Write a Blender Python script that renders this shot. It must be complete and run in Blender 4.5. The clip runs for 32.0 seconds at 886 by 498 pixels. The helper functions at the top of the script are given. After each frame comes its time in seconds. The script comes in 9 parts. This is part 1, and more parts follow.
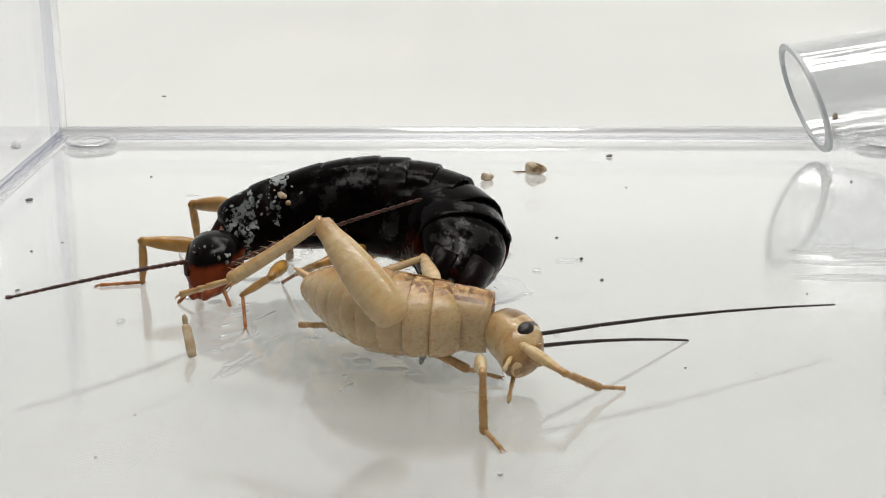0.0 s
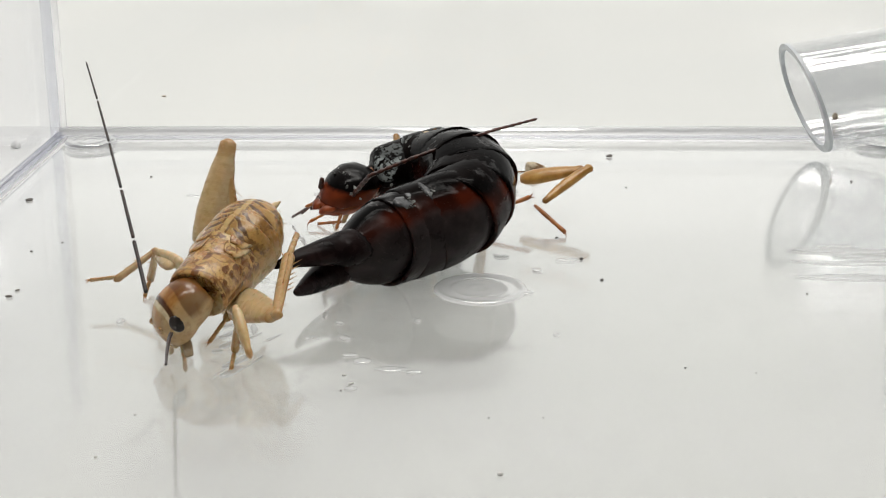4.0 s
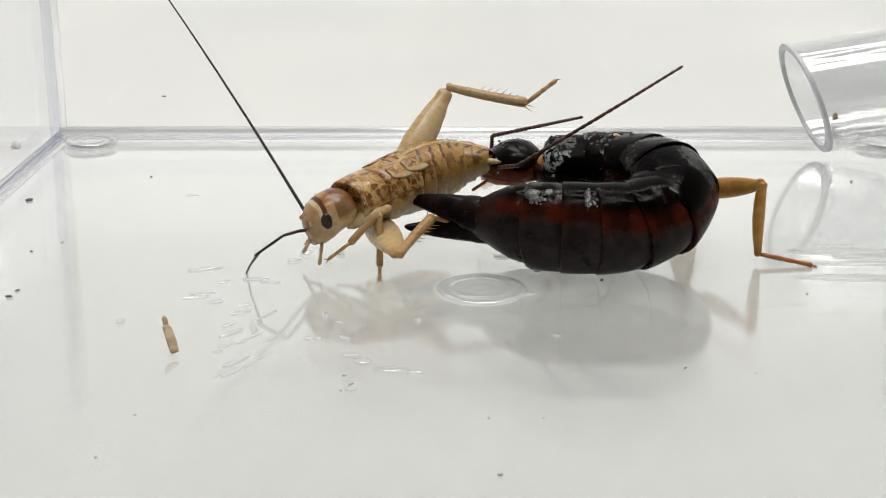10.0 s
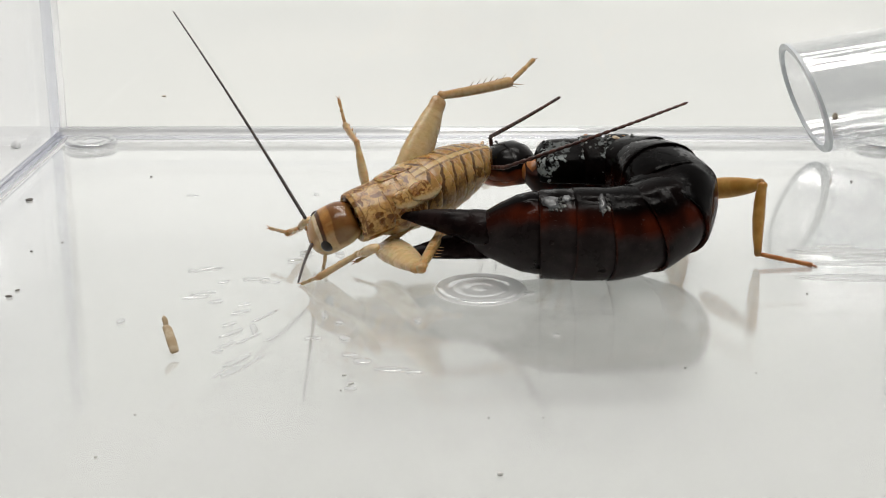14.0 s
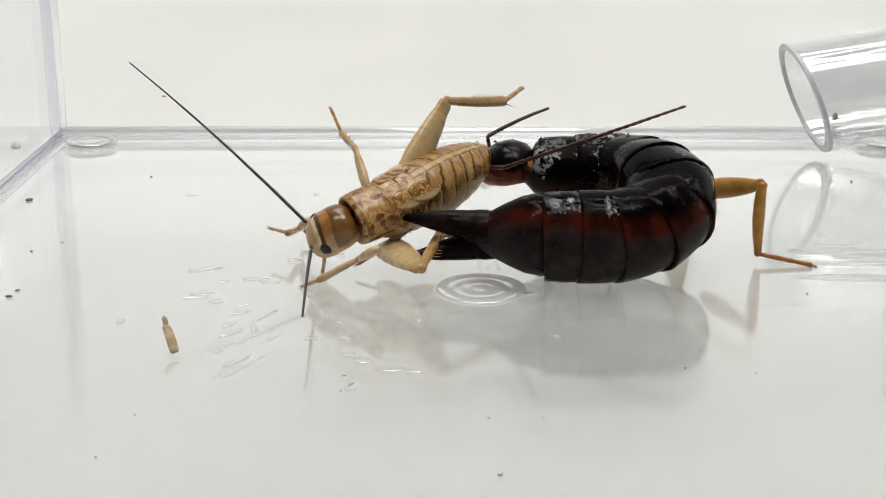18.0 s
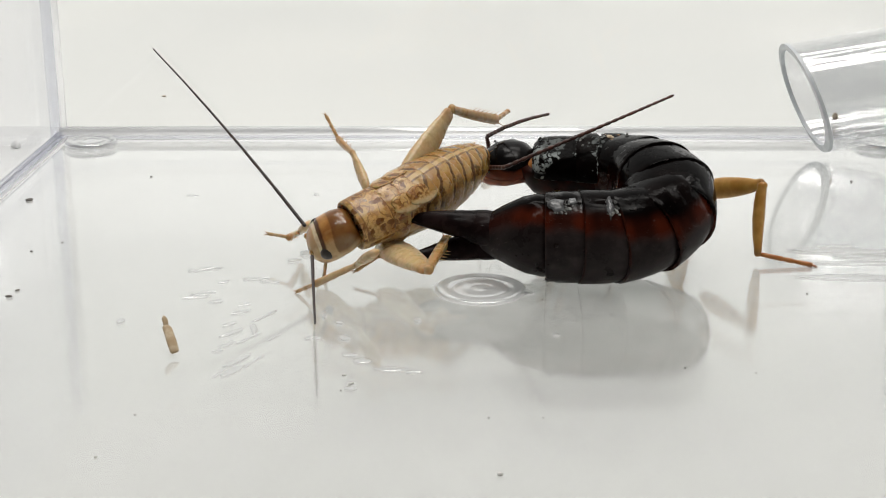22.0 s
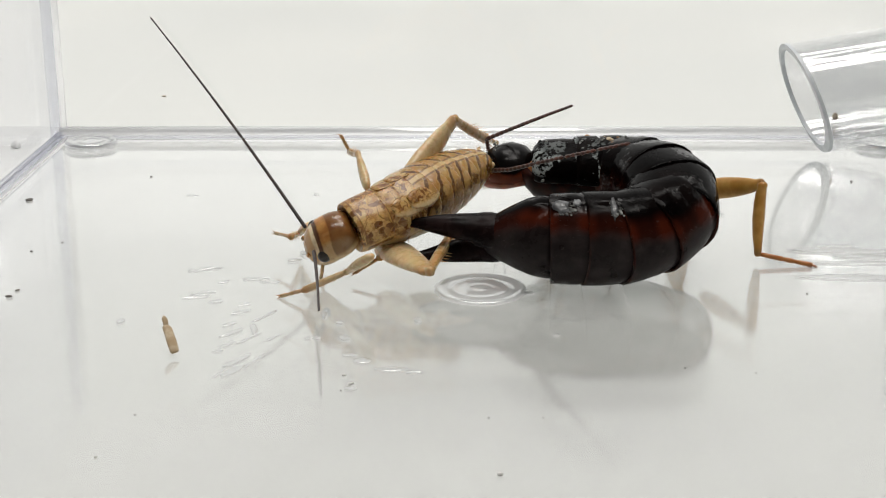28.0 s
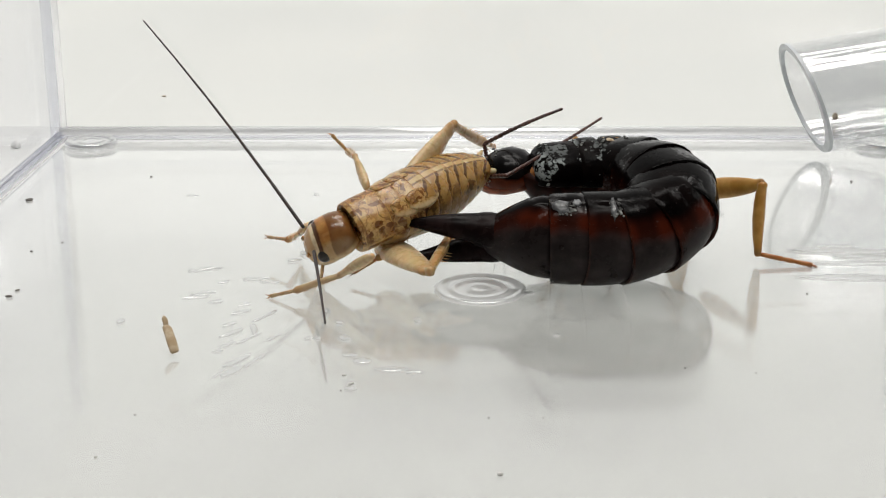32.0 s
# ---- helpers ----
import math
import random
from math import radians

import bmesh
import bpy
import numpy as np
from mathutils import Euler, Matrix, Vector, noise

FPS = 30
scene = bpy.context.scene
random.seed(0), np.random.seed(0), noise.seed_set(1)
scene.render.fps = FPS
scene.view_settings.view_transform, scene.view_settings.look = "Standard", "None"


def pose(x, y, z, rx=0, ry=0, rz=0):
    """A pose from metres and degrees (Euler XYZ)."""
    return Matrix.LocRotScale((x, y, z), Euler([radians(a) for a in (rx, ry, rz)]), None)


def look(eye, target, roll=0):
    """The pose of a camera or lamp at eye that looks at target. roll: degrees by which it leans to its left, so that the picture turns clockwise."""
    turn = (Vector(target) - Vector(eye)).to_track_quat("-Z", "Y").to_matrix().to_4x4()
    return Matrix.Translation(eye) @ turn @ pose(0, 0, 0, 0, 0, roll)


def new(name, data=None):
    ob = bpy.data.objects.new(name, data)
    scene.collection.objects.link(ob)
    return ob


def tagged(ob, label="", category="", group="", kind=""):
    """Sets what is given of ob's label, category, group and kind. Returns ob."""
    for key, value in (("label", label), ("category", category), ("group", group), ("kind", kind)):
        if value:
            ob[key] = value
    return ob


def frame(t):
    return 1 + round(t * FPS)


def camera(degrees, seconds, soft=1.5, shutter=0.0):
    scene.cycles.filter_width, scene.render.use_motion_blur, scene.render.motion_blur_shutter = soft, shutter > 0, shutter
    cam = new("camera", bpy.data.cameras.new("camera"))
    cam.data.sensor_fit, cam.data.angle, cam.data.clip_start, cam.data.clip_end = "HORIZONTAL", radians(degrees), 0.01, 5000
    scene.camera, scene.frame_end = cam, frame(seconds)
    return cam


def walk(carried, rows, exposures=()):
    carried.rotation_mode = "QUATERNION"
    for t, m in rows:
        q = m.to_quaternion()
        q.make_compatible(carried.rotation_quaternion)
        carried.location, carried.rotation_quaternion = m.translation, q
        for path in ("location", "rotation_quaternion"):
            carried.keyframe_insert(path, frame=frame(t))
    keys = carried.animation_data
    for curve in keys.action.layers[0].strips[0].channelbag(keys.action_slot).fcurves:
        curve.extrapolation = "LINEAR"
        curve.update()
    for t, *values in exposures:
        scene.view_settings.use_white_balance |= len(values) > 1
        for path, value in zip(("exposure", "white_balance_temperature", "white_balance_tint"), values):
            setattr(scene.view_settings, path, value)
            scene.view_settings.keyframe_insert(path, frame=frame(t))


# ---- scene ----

MM = 0.001

# ---- camera: held still on a stand, looking down into the box ----
cam = camera(34.83, 32.0, soft=1.0, shutter=0.25)
STAND = pose(0, 0, 0.046, 90 - 17.5, 0, 0)
walk(cam, [(0.0, STAND), (32.0, STAND)], exposures=[(0.0, 0.09), (32.0, 0.09)])

# ---- light: a pale room with strip lights on its ceiling ----
world = bpy.data.worlds.new("room_light")
scene.world = world
world.use_nodes = True
sky = world.node_tree.nodes["Background"]
sky.inputs["Color"].default_value = (1.0, 0.99, 0.965, 1)
# the room is brighter beyond the table and overhead than on the side of the camera
_w = world.node_tree
_c, _s, _r = (_w.nodes.new(k) for k in ("ShaderNodeTexCoord", "ShaderNodeSeparateXYZ", "ShaderNodeMapRange"))
_w.links.new(_c.outputs["Generated"], _s.inputs[0])
_u, _a = _w.nodes.new("ShaderNodeMath"), _w.nodes.new("ShaderNodeMath")
_u.operation, _a.operation = "MAXIMUM", "MULTIPLY_ADD"
_w.links.new(_s.outputs["Z"], _u.inputs[0])
_u.inputs[1].default_value, _a.inputs[1].default_value = 0.0, -0.45
_w.links.new(_u.outputs[0], _a.inputs[0])
_w.links.new(_s.outputs["Y"], _a.inputs[2])
_w.links.new(_a.outputs[0], _r.inputs[0])
_r.inputs[1].default_value, _r.inputs[2].default_value, _r.inputs[3].default_value, _r.inputs[4].default_value = -0.5, 0.95, 0.10, 1.0
_w.links.new(_r.outputs[0], sky.inputs["Strength"])


def strip_light(x, y, energy):
    data = bpy.data.lights.new("strip_light", "AREA")
    data.shape, data.size, data.size_y, data.energy = "RECTANGLE", 1.2, 0.16, energy
    data.color = (1.0, 0.975, 0.93)
    lamp = new("strip_light", data)
    lamp.matrix_world = look((x, y, 1.5), (0, 0.14, 0))
    return tagged(lamp, "white fluorescent strip light on the ceiling", "lamp", "ceiling lights")


def bar_lamp(x, y, z, length, height, energy):
    data = bpy.data.lights.new("added_bar_light", "AREA")
    data.shape, data.size, data.size_y, data.energy = "RECTANGLE", length, height, energy
    lamp = new("added_bar_light", data)
    lamp.matrix_world = look((x, y, z), (0.03, 0.14, 0.0))
    return tagged(lamp, "added unseen white strip light that makes bars on the floor", "lamp", "far lights")


# added unseen lamps: their images stand in for the tube's highlights mirrored in the floor
for zz, hh in ((0.618, 0.0045), (0.628, 0.0045), (0.638, 0.004), (0.684, 0.004)):
    bar_lamp(0.80, 2.0, zz, 0.5, hh, 0.026 * hh / 0.0045)
for yy, watts in ((-0.25, 8.2), (0.25, 7.0), (0.75, 5.2)):
    strip_light(0.08, yy, watts)


# ---- materials ----
class Mat:
    """A node material under construction."""

    def __init__(self, name):
        self.mat = bpy.data.materials.new(name)
        self.mat.use_nodes = True
        self.tree = self.mat.node_tree
        self.bsdf = self.tree.nodes["Principled BSDF"]
        self.coord = self.tree.nodes.new("ShaderNodeTexCoord")
        self.shift = None

    def node(self, kind, **inputs):
        n = self.tree.nodes.new(kind)
        for k, v in inputs.items():
            key = int(k[1:]) if k[0] == "i" and k[1:].isdigit() else k.replace("_", " ")
            self.put(n.inputs[key], v)
        return n

    def put(self, socket, v):
        if hasattr(v, "is_linked"):
            self.tree.links.new(v, socket)
        else:
            socket.default_value = v

    def set(self, **inputs):
        for k, v in inputs.items():
            self.put(self.bsdf.inputs[k.replace("_", " ")], v)
        return self

    def noise(self, scale, detail=4.0, space="Object", rough=0.55):
        n = self.tree.nodes.new("ShaderNodeTexNoise")
        n.noise_dimensions = "4D"
        self.put(n.inputs["Scale"], scale), self.put(n.inputs["Detail"], detail), self.put(n.inputs["Roughness"], rough)
        self.tree.links.new(self.coord.outputs[space], n.inputs["Vector"])
        if self.shift is None:
            info = self.tree.nodes.new("ShaderNodeObjectInfo")
            self.shift = self.math("MULTIPLY", info.outputs["Random"], 41.0)
        self.put(n.inputs["W"], self.shift)
        return n.outputs["Fac"]

    def math(self, op, a, b=0.0, c=None):
        n = self.tree.nodes.new("ShaderNodeMath")
        n.operation = op
        self.put(n.inputs[0], a), self.put(n.inputs[1], b)
        if c is not None:
            self.put(n.inputs[2], c)
        return n.outputs[0]

    def ramp(self, fac, lo, hi):
        n = self.node("ShaderNodeMapRange")
        n.interpolation_type = "SMOOTHSTEP"
        self.put(n.inputs[0], fac)
        n.inputs[1].default_value, n.inputs[2].default_value = lo, hi
        return n.outputs[0]

    def mix(self, fac, a, b):
        n = self.tree.nodes.new("ShaderNodeMix")
        n.data_type = "RGBA"
        self.put(n.inputs[0], fac)
        for sock, v in ((n.inputs[6], a), (n.inputs[7], b)):
            self.put(sock, (*v, 1) if isinstance(v, tuple) and len(v) == 3 else v)
        return n.outputs[2]

    def xyz(self, space="Object"):
        n = self.tree.nodes.new("ShaderNodeSeparateXYZ")
        self.tree.links.new(self.coord.outputs[space], n.inputs[0])
        return n.outputs

    def bump(self, height, strength, distance):
        n = self.node("ShaderNodeBump", Strength=strength, Distance=distance, Height=height)
        self.tree.links.new(n.outputs[0], self.bsdf.inputs["Normal"])
        return self


def table_white():
    m = Mat("white_laminate")
    c = m.mix(m.ramp(m.noise(14, 3), 0.35, 0.7), (0.76, 0.765, 0.755), (0.80, 0.80, 0.785))
    c = m.mix(m.ramp(m.noise(900, 2), 0.62, 0.8), c, (0.70, 0.70, 0.69))
    return m.set(Base_Color=c, Roughness=0.55).bump(m.noise(1500, 2), 0.05, 0.0003).mat


def clear_plastic(name="clear_plastic", tint=(0.985, 0.99, 0.985), rough=0.015, gain=0.9, haze=0.0, base=0.02):
    """Moulded clear plastic: it passes light and mirrors at a slant."""
    m = Mat(name)
    tree = m.tree
    facing = m.node("ShaderNodeLayerWeight", Blend=0.5).outputs["Facing"]
    gloss = m.math("MULTIPLY_ADD", m.math("POWER", facing, 5.0), gain, base)
    smudge = m.math("MULTIPLY", m.ramp(m.noise(38, 6, rough=0.62), 0.48, 0.72), m.ramp(m.noise(400, 4, rough=0.7), 0.3, 0.7))
    clear = m.node("ShaderNodeBsdfTransparent", Color=m.mix(smudge, tint, tuple(v * 0.98 for v in tint)))
    shine = m.node("ShaderNodeBsdfGlossy", Color=(1, 1, 1, 1), Roughness=m.math("MULTIPLY_ADD", m.ramp(m.noise(60, 3), 0.45, 0.75), 0.03, rough))
    body = clear
    if haze:
        # fine scratches and dried film scatter a little light
        film = m.node("ShaderNodeBsdfDiffuse", Color=(0.80, 0.80, 0.79, 1))
        body = tree.nodes.new("ShaderNodeMixShader")
        cloud = m.ramp(m.noise(75, 6, rough=0.62), 0.42, 0.66)
        m.put(body.inputs[0], m.math("MULTIPLY_ADD", m.math("MULTIPLY", cloud, m.ramp(m.noise(300, 4, rough=0.7), 0.3, 0.7)), haze * 0.25, haze * 0.9))
        tree.links.new(clear.outputs[0], body.inputs[1]), tree.links.new(film.outputs[0], body.inputs[2])
    blend = tree.nodes.new("ShaderNodeMixShader")
    m.put(blend.inputs[0], gloss)
    tree.links.new(body.outputs[0], blend.inputs[1]), tree.links.new(shine.outputs[0], blend.inputs[2])
    tree.links.new(blend.outputs[0], tree.nodes["Material Output"].inputs["Surface"])
    return m.mat


def joint_plastic(name, tint, milky, white, sheen=0.05, rough=0.03):
    """Thick rounded plastic: part clear, part milky white in place of light gathered in it."""
    m = Mat(name)
    tree = m.tree
    facing = m.node("ShaderNodeLayerWeight", Blend=0.5).outputs["Facing"]
    gloss = m.math("MULTIPLY_ADD", m.math("POWER", facing, 4.0), 0.8 - sheen, sheen)
    clear = m.node("ShaderNodeBsdfTransparent", Color=(*tint, 1))
    milk = m.node("ShaderNodeBsdfTranslucent", Color=(*white, 1))
    shine = m.node("ShaderNodeBsdfGlossy", Color=(1, 1, 1, 1), Roughness=rough)
    one, two = tree.nodes.new("ShaderNodeMixShader"), tree.nodes.new("ShaderNodeMixShader")
    one.inputs[0].default_value = milky
    tree.links.new(clear.outputs[0], one.inputs[1]), tree.links.new(milk.outputs[0], one.inputs[2])
    m.put(two.inputs[0], gloss)
    tree.links.new(one.outputs[0], two.inputs[1]), tree.links.new(shine.outputs[0], two.inputs[2])
    tree.links.new(two.outputs[0], tree.nodes["Material Output"].inputs["Surface"])
    return m.mat


def cuticle_black():
    """Polished black plates, maroon at the flank seam, the pale floor's reflection painted grey-brown underneath, wet
    in patches.
    """
    m = Mat("black_cuticle")
    base = m.mix(m.ramp(m.noise(350, 4), 0.4, 0.75), (0.0012, 0.0008, 0.0008), (0.004, 0.002, 0.0018))
    gx, gy, zz = m.xyz("Generated")
    zz = m.math("MULTIPLY_ADD", m.noise(260, 3), 0.14, zz)
    under = m.ramp(zz, 0.55, 0.42)
    # this grey imitates the white floor mirrored in the belly
    floor_grey = m.mix(m.ramp(m.noise(420, 4, rough=0.65), 0.35, 0.7), (0.010, 0.0066, 0.0064), (0.026, 0.019, 0.0185))
    base = m.mix(under, base, floor_grey)
    seam = m.math("MULTIPLY", m.ramp(zz, 0.76, 0.56), m.ramp(zz, 0.36, 0.52))
    edge = m.math("MULTIPLY_ADD", m.ramp(m.math("ABSOLUTE", m.math("SUBTRACT", gx, 0.69)), 0.10, 0.29), 0.6, 0.40)
    base = m.mix(m.math("MULTIPLY", m.math("MULTIPLY", seam, edge), m.ramp(m.noise(240, 3), 0.2, 0.6)), base, (0.055, 0.009, 0.0035))
    base = m.mix(m.math("MULTIPLY", m.ramp(gx, 0.955, 0.985), m.math("MULTIPLY", m.ramp(m.noise(400, 3), 0.42, 0.62), m.ramp(zz, 0.86, 0.70))), base, (0.030, 0.007, 0.0035))
    pits = m.ramp(m.noise(1500, 3, rough=0.7), 0.66, 0.72)
    base = m.mix(m.math("MULTIPLY", pits, 0.4), base, (0.06, 0.05, 0.048))
    wet = m.ramp(m.noise(210, 4, rough=0.7), 0.55, 0.61)
    rough = m.math("MULTIPLY_ADD", m.ramp(m.noise(420, 4, rough=0.65), 0.35, 0.65), 0.26, 0.06)
    rough = m.math("MULTIPLY_ADD", under, 0.20, rough)
    shine = m.math("MULTIPLY_ADD", m.math("MULTIPLY", wet, m.math("SUBTRACT", 1.0, m.math("MULTIPLY", under, 0.8))), 0.24, m.math("MULTIPLY_ADD", under, 0.06, 0.035))
    relief = m.math("ADD", m.math("MULTIPLY", m.noise(1900, 3), 0.8), m.math("MULTIPLY", m.noise(300, 3), 3.0))
    return m.set(Base_Color=base, Roughness=rough, Specular_IOR_Level=shine).bump(relief, 0.22, 0.0001).mat


def head_black():
    """Black dome that turns rust red towards the mouth."""
    m = Mat("black_head")
    gx, gy, gz = m.xyz("Generated")
    base = m.mix(m.ramp(m.noise(350, 4), 0.4, 0.75), (0.002, 0.0015, 0.0015), (0.008, 0.005, 0.0045))
    low = m.ramp(m.math("MULTIPLY_ADD", gx, 0.32, m.math("MULTIPLY_ADD", m.noise(700, 3), 0.25, gz)), 0.95, 0.83)
    base = m.mix(low, base, m.mix(m.noise(600, 3), (0.045, 0.009, 0.004), (0.25, 0.046, 0.013)))
    return m.set(Base_Color=base, Roughness=m.math("MULTIPLY_ADD", m.noise(700, 3), 0.22, 0.10), Specular_IOR_Level=0.14).bump(m.math("ADD", m.noise(1800, 3), m.math("MULTIPLY", m.noise(400, 3), 2.0)), 0.3, 0.0001).mat


def horn_black():
    m = Mat("black_horn")
    base = m.mix(m.ramp(m.noise(350, 4), 0.4, 0.75), (0.004, 0.002, 0.002), (0.016, 0.008, 0.0075))
    return m.set(Base_Color=base, Roughness=m.math("MULTIPLY_ADD", m.noise(700, 3), 0.25, 0.15), Specular_IOR_Level=0.07).bump(m.noise(1800, 3), 0.2, 0.0001).mat


def cuticle_flaky():
    """Black back plates with crazed grey-white flakes stuck on."""
    m = Mat("flaky_cuticle")
    base = m.mix(m.ramp(m.noise(350, 4), 0.4, 0.75), (0.0015, 0.001, 0.001), (0.006, 0.0035, 0.003))
    v = m.node("ShaderNodeTexVoronoi", Scale=2300.0)
    m.tree.links.new(m.coord.outputs["Object"], v.inputs["Vector"])
    patch = m.math("MULTIPLY", m.ramp(m.noise(250, 5, rough=0.66), 0.51, 0.55), m.ramp(v.outputs["Distance"], 0.74, 0.58))
    z = m.xyz("Generated")[2]
    patch = m.math("MULTIPLY", patch, m.math("MULTIPLY", m.ramp(z, 0.36, 0.46), m.math("MULTIPLY_ADD", m.ramp(z, 0.97, 0.86), 0.7, 0.3)))
    c = m.mix(patch, base, m.mix(m.noise(900, 3), (0.16, 0.18, 0.18), (0.52, 0.56, 0.55)))
    rough = m.math("MULTIPLY_ADD", patch, 0.35, m.math("MULTIPLY_ADD", m.noise(600, 3), 0.3, 0.12))
    relief = m.math("ADD", m.noise(1600, 4), m.math("MULTIPLY_ADD", m.noise(350, 4), 2.5, patch))
    return m.set(Base_Color=c, Roughness=rough, Specular_IOR_Level=0.03).bump(relief, 0.45, 0.00018).mat


def chitin(name, dark, light, rough=0.35, scale=700):
    m = Mat(name)
    c = m.mix(m.ramp(m.noise(scale, 4), 0.35, 0.7), dark, light)
    c = m.mix(m.ramp(m.noise(180, 2), 0.55, 0.75), c, tuple(v * 0.6 for v in dark))
    c = m.mix(m.math("MULTIPLY", m.ramp(m.xyz("Generated")[0], 0.86, 0.97), 0.7), c, tuple(v * 0.45 for v in dark))
    return m.set(Base_Color=c, Roughness=rough, Subsurface_Weight=0.12, Subsurface_Scale=0.0006).bump(m.noise(2500, 2), 0.15, 0.0001).mat


def cricket_skin(name, spots, stripe=False, dark=(0.58, 0.405, 0.19), light=(0.71, 0.56, 0.33)):
    """Pale straw skin; spots: how much of the back carries brown marks."""
    m = Mat(name)
    pale = m.mix(m.ramp(m.noise(260, 3), 0.35, 0.7), (0.50, 0.295, 0.095), (0.62, 0.41, 0.165))
    if not spots:
        pale = m.mix(m.ramp(m.noise(260, 3), 0.35, 0.7), dark, light)
    x, y, z = m.xyz("Generated")
    back = m.ramp(z, 0.40, 0.56)
    pale = m.mix(m.math("MULTIPLY", m.ramp(z, 0.50, 0.25), 0.85), pale, (0.50, 0.375, 0.215))
    # blotches parted by a pale net
    wobble = m.node("ShaderNodeTexNoise", Scale=520.0, Detail=2.0, Vector=m.coord.outputs["Object"])
    bent = m.node("ShaderNodeMix")
    bent.data_type = "VECTOR"
    bent.inputs[0].default_value = 0.0026
    m.tree.links.new(m.coord.outputs["Object"], bent.inputs[4]), m.tree.links.new(wobble.outputs["Color"], bent.inputs[5])
    cells = []
    for feature in ("DISTANCE_TO_EDGE", "F1"):
        v = m.node("ShaderNodeTexVoronoi", Scale=1020.0, Vector=bent.outputs[1])
        v.feature = feature
        cells.append(v)
    net = m.ramp(cells[0].outputs["Distance"], 0.07, 0.13)
    chosen = m.ramp(m.math("FRACT", m.math("MULTIPLY", m.node("ShaderNodeSeparateColor", Color=cells[1].outputs["Color"]).outputs[0], 7.3)), 0.53 - 0.25 * spots, 0.57 - 0.25 * spots)
    blot = m.math("MULTIPLY", m.math("MULTIPLY", net, chosen), 1.0 if spots else 0.0)
    if spots:
        wire = m.ramp(m.math("ABSOLUTE", m.math("SUBTRACT", m.noise(620, 2), 0.5)), 0.022, 0.010)
        blot = m.math("MAXIMUM", blot, m.math("MULTIPLY", wire, 0.8))
    mark = m.math("MULTIPLY", m.math("MULTIPLY", blot, back), m.math("MULTIPLY_ADD", m.ramp(m.noise(1400, 3), 0.35, 0.6), 0.35, 0.65))
    if stripe:
        flank = m.math("MULTIPLY", m.ramp(z, 0.30, 0.34), m.ramp(z, 0.46, 0.41))
        mark = m.math("MAXIMUM", mark, m.math("MULTIPLY", m.math("MULTIPLY", flank, m.math("MULTIPLY", m.ramp(x, 0.12, 0.2), m.ramp(m.noise(520, 3), 0.36, 0.5))), 0.9))
        mark = m.math("MAXIMUM", mark, m.math("MULTIPLY", m.math("MULTIPLY", m.math("MAXIMUM", m.math("MULTIPLY", m.ramp(x, 0.10, 0.12), m.ramp(x, 0.17, 0.14)), m.ramp(x, 0.95, 0.975)), back), 0.75))
    faint = m.math("MULTIPLY", m.math("MULTIPLY", m.ramp(m.noise(1300, 4, rough=0.65), 0.44, 0.56), back), 0.7 * min(1.0, spots + 0.15))
    pale = m.mix(faint, pale, (0.30, 0.13, 0.035))
    if not spots:
        knee = m.math("MULTIPLY", m.ramp(x, 0.80, 0.93), 0.6)
        rib = m.node("ShaderNodeTexWave", Scale=330.0, Distortion=3.0, Detail=2.0, Vector=m.coord.outputs["Object"])
        pale = m.mix(m.math("MULTIPLY", m.ramp(rib.outputs["Fac"], 0.72, 0.9), 0.14), pale, (0.34, 0.19, 0.07))
        pale = m.mix(m.math("MULTIPLY", m.ramp(m.noise(1400, 4, rough=0.65), 0.5, 0.62), 0.15), pale, (0.40, 0.23, 0.09))
        pale = m.mix(knee, pale, (0.36, 0.18, 0.06))
    pale = m.mix(m.math("MULTIPLY", m.ramp(m.noise(3200, 3, rough=0.7), 0.48, 0.66), 0.45 if spots else 0.12), pale, (0.27, 0.13, 0.035))
    c = m.mix(mark, pale, m.mix(m.noise(700, 2), (0.095, 0.032, 0.005), (0.20, 0.072, 0.012)))
    return m.set(Base_Color=c, Roughness=m.math("MULTIPLY_ADD", m.noise(900, 3), 0.25, 0.15), Subsurface_Weight=0.2, Subsurface_Scale=0.0006).bump(m.math("ADD", m.noise(1900, 3), m.math("MULTIPLY", m.noise(500, 3), 2.0)), 0.35, 0.0001).mat


def cricket_banded():
    """Abdomen plates: a dark arc along the hind edge, a pale middle line between two dark ones, bowed lobes beside it."""
    m = Mat("banded_skin")
    pale = m.mix(m.ramp(m.noise(260, 3), 0.35, 0.7), (0.375, 0.20, 0.050), (0.49, 0.295, 0.093))
    x, y, z = m.xyz("Generated")
    back = m.ramp(z, 0.50, 0.62)
    wob = m.math("MULTIPLY_ADD", m.noise(650, 3), 0.5, -0.25)
    slow = m.math("MULTIPLY_ADD", m.noise(1100, 2), 0.5, -0.25)
    off = m.math("ADD", m.math("ABSOLUTE", m.math("SUBTRACT", y, 0.5)), m.math("MULTIPLY", wob, 0.07))
    lean = m.math("ADD", m.math("MULTIPLY_ADD", off, 1.5, m.math("SUBTRACT", x, 1.0)), m.math("MULTIPLY", wob, 0.7))
    rib = m.math("MULTIPLY", m.ramp(m.math("ABSOLUTE", lean), 0.115, 0.055), m.ramp(off, 0.05, 0.07))
    mid = m.ramp(m.math("ABSOLUTE", m.math("SUBTRACT", off, 0.062)), 0.022, 0.010)
    flank = m.math("MULTIPLY", m.math("MULTIPLY", m.ramp(off, 0.33, 0.38), m.ramp(m.noise(800, 3), 0.5, 0.56)), 0.85)
    broken = m.math("MULTIPLY_ADD", m.ramp(m.noise(1000, 3), 0.36, 0.52), 0.5, 0.5)
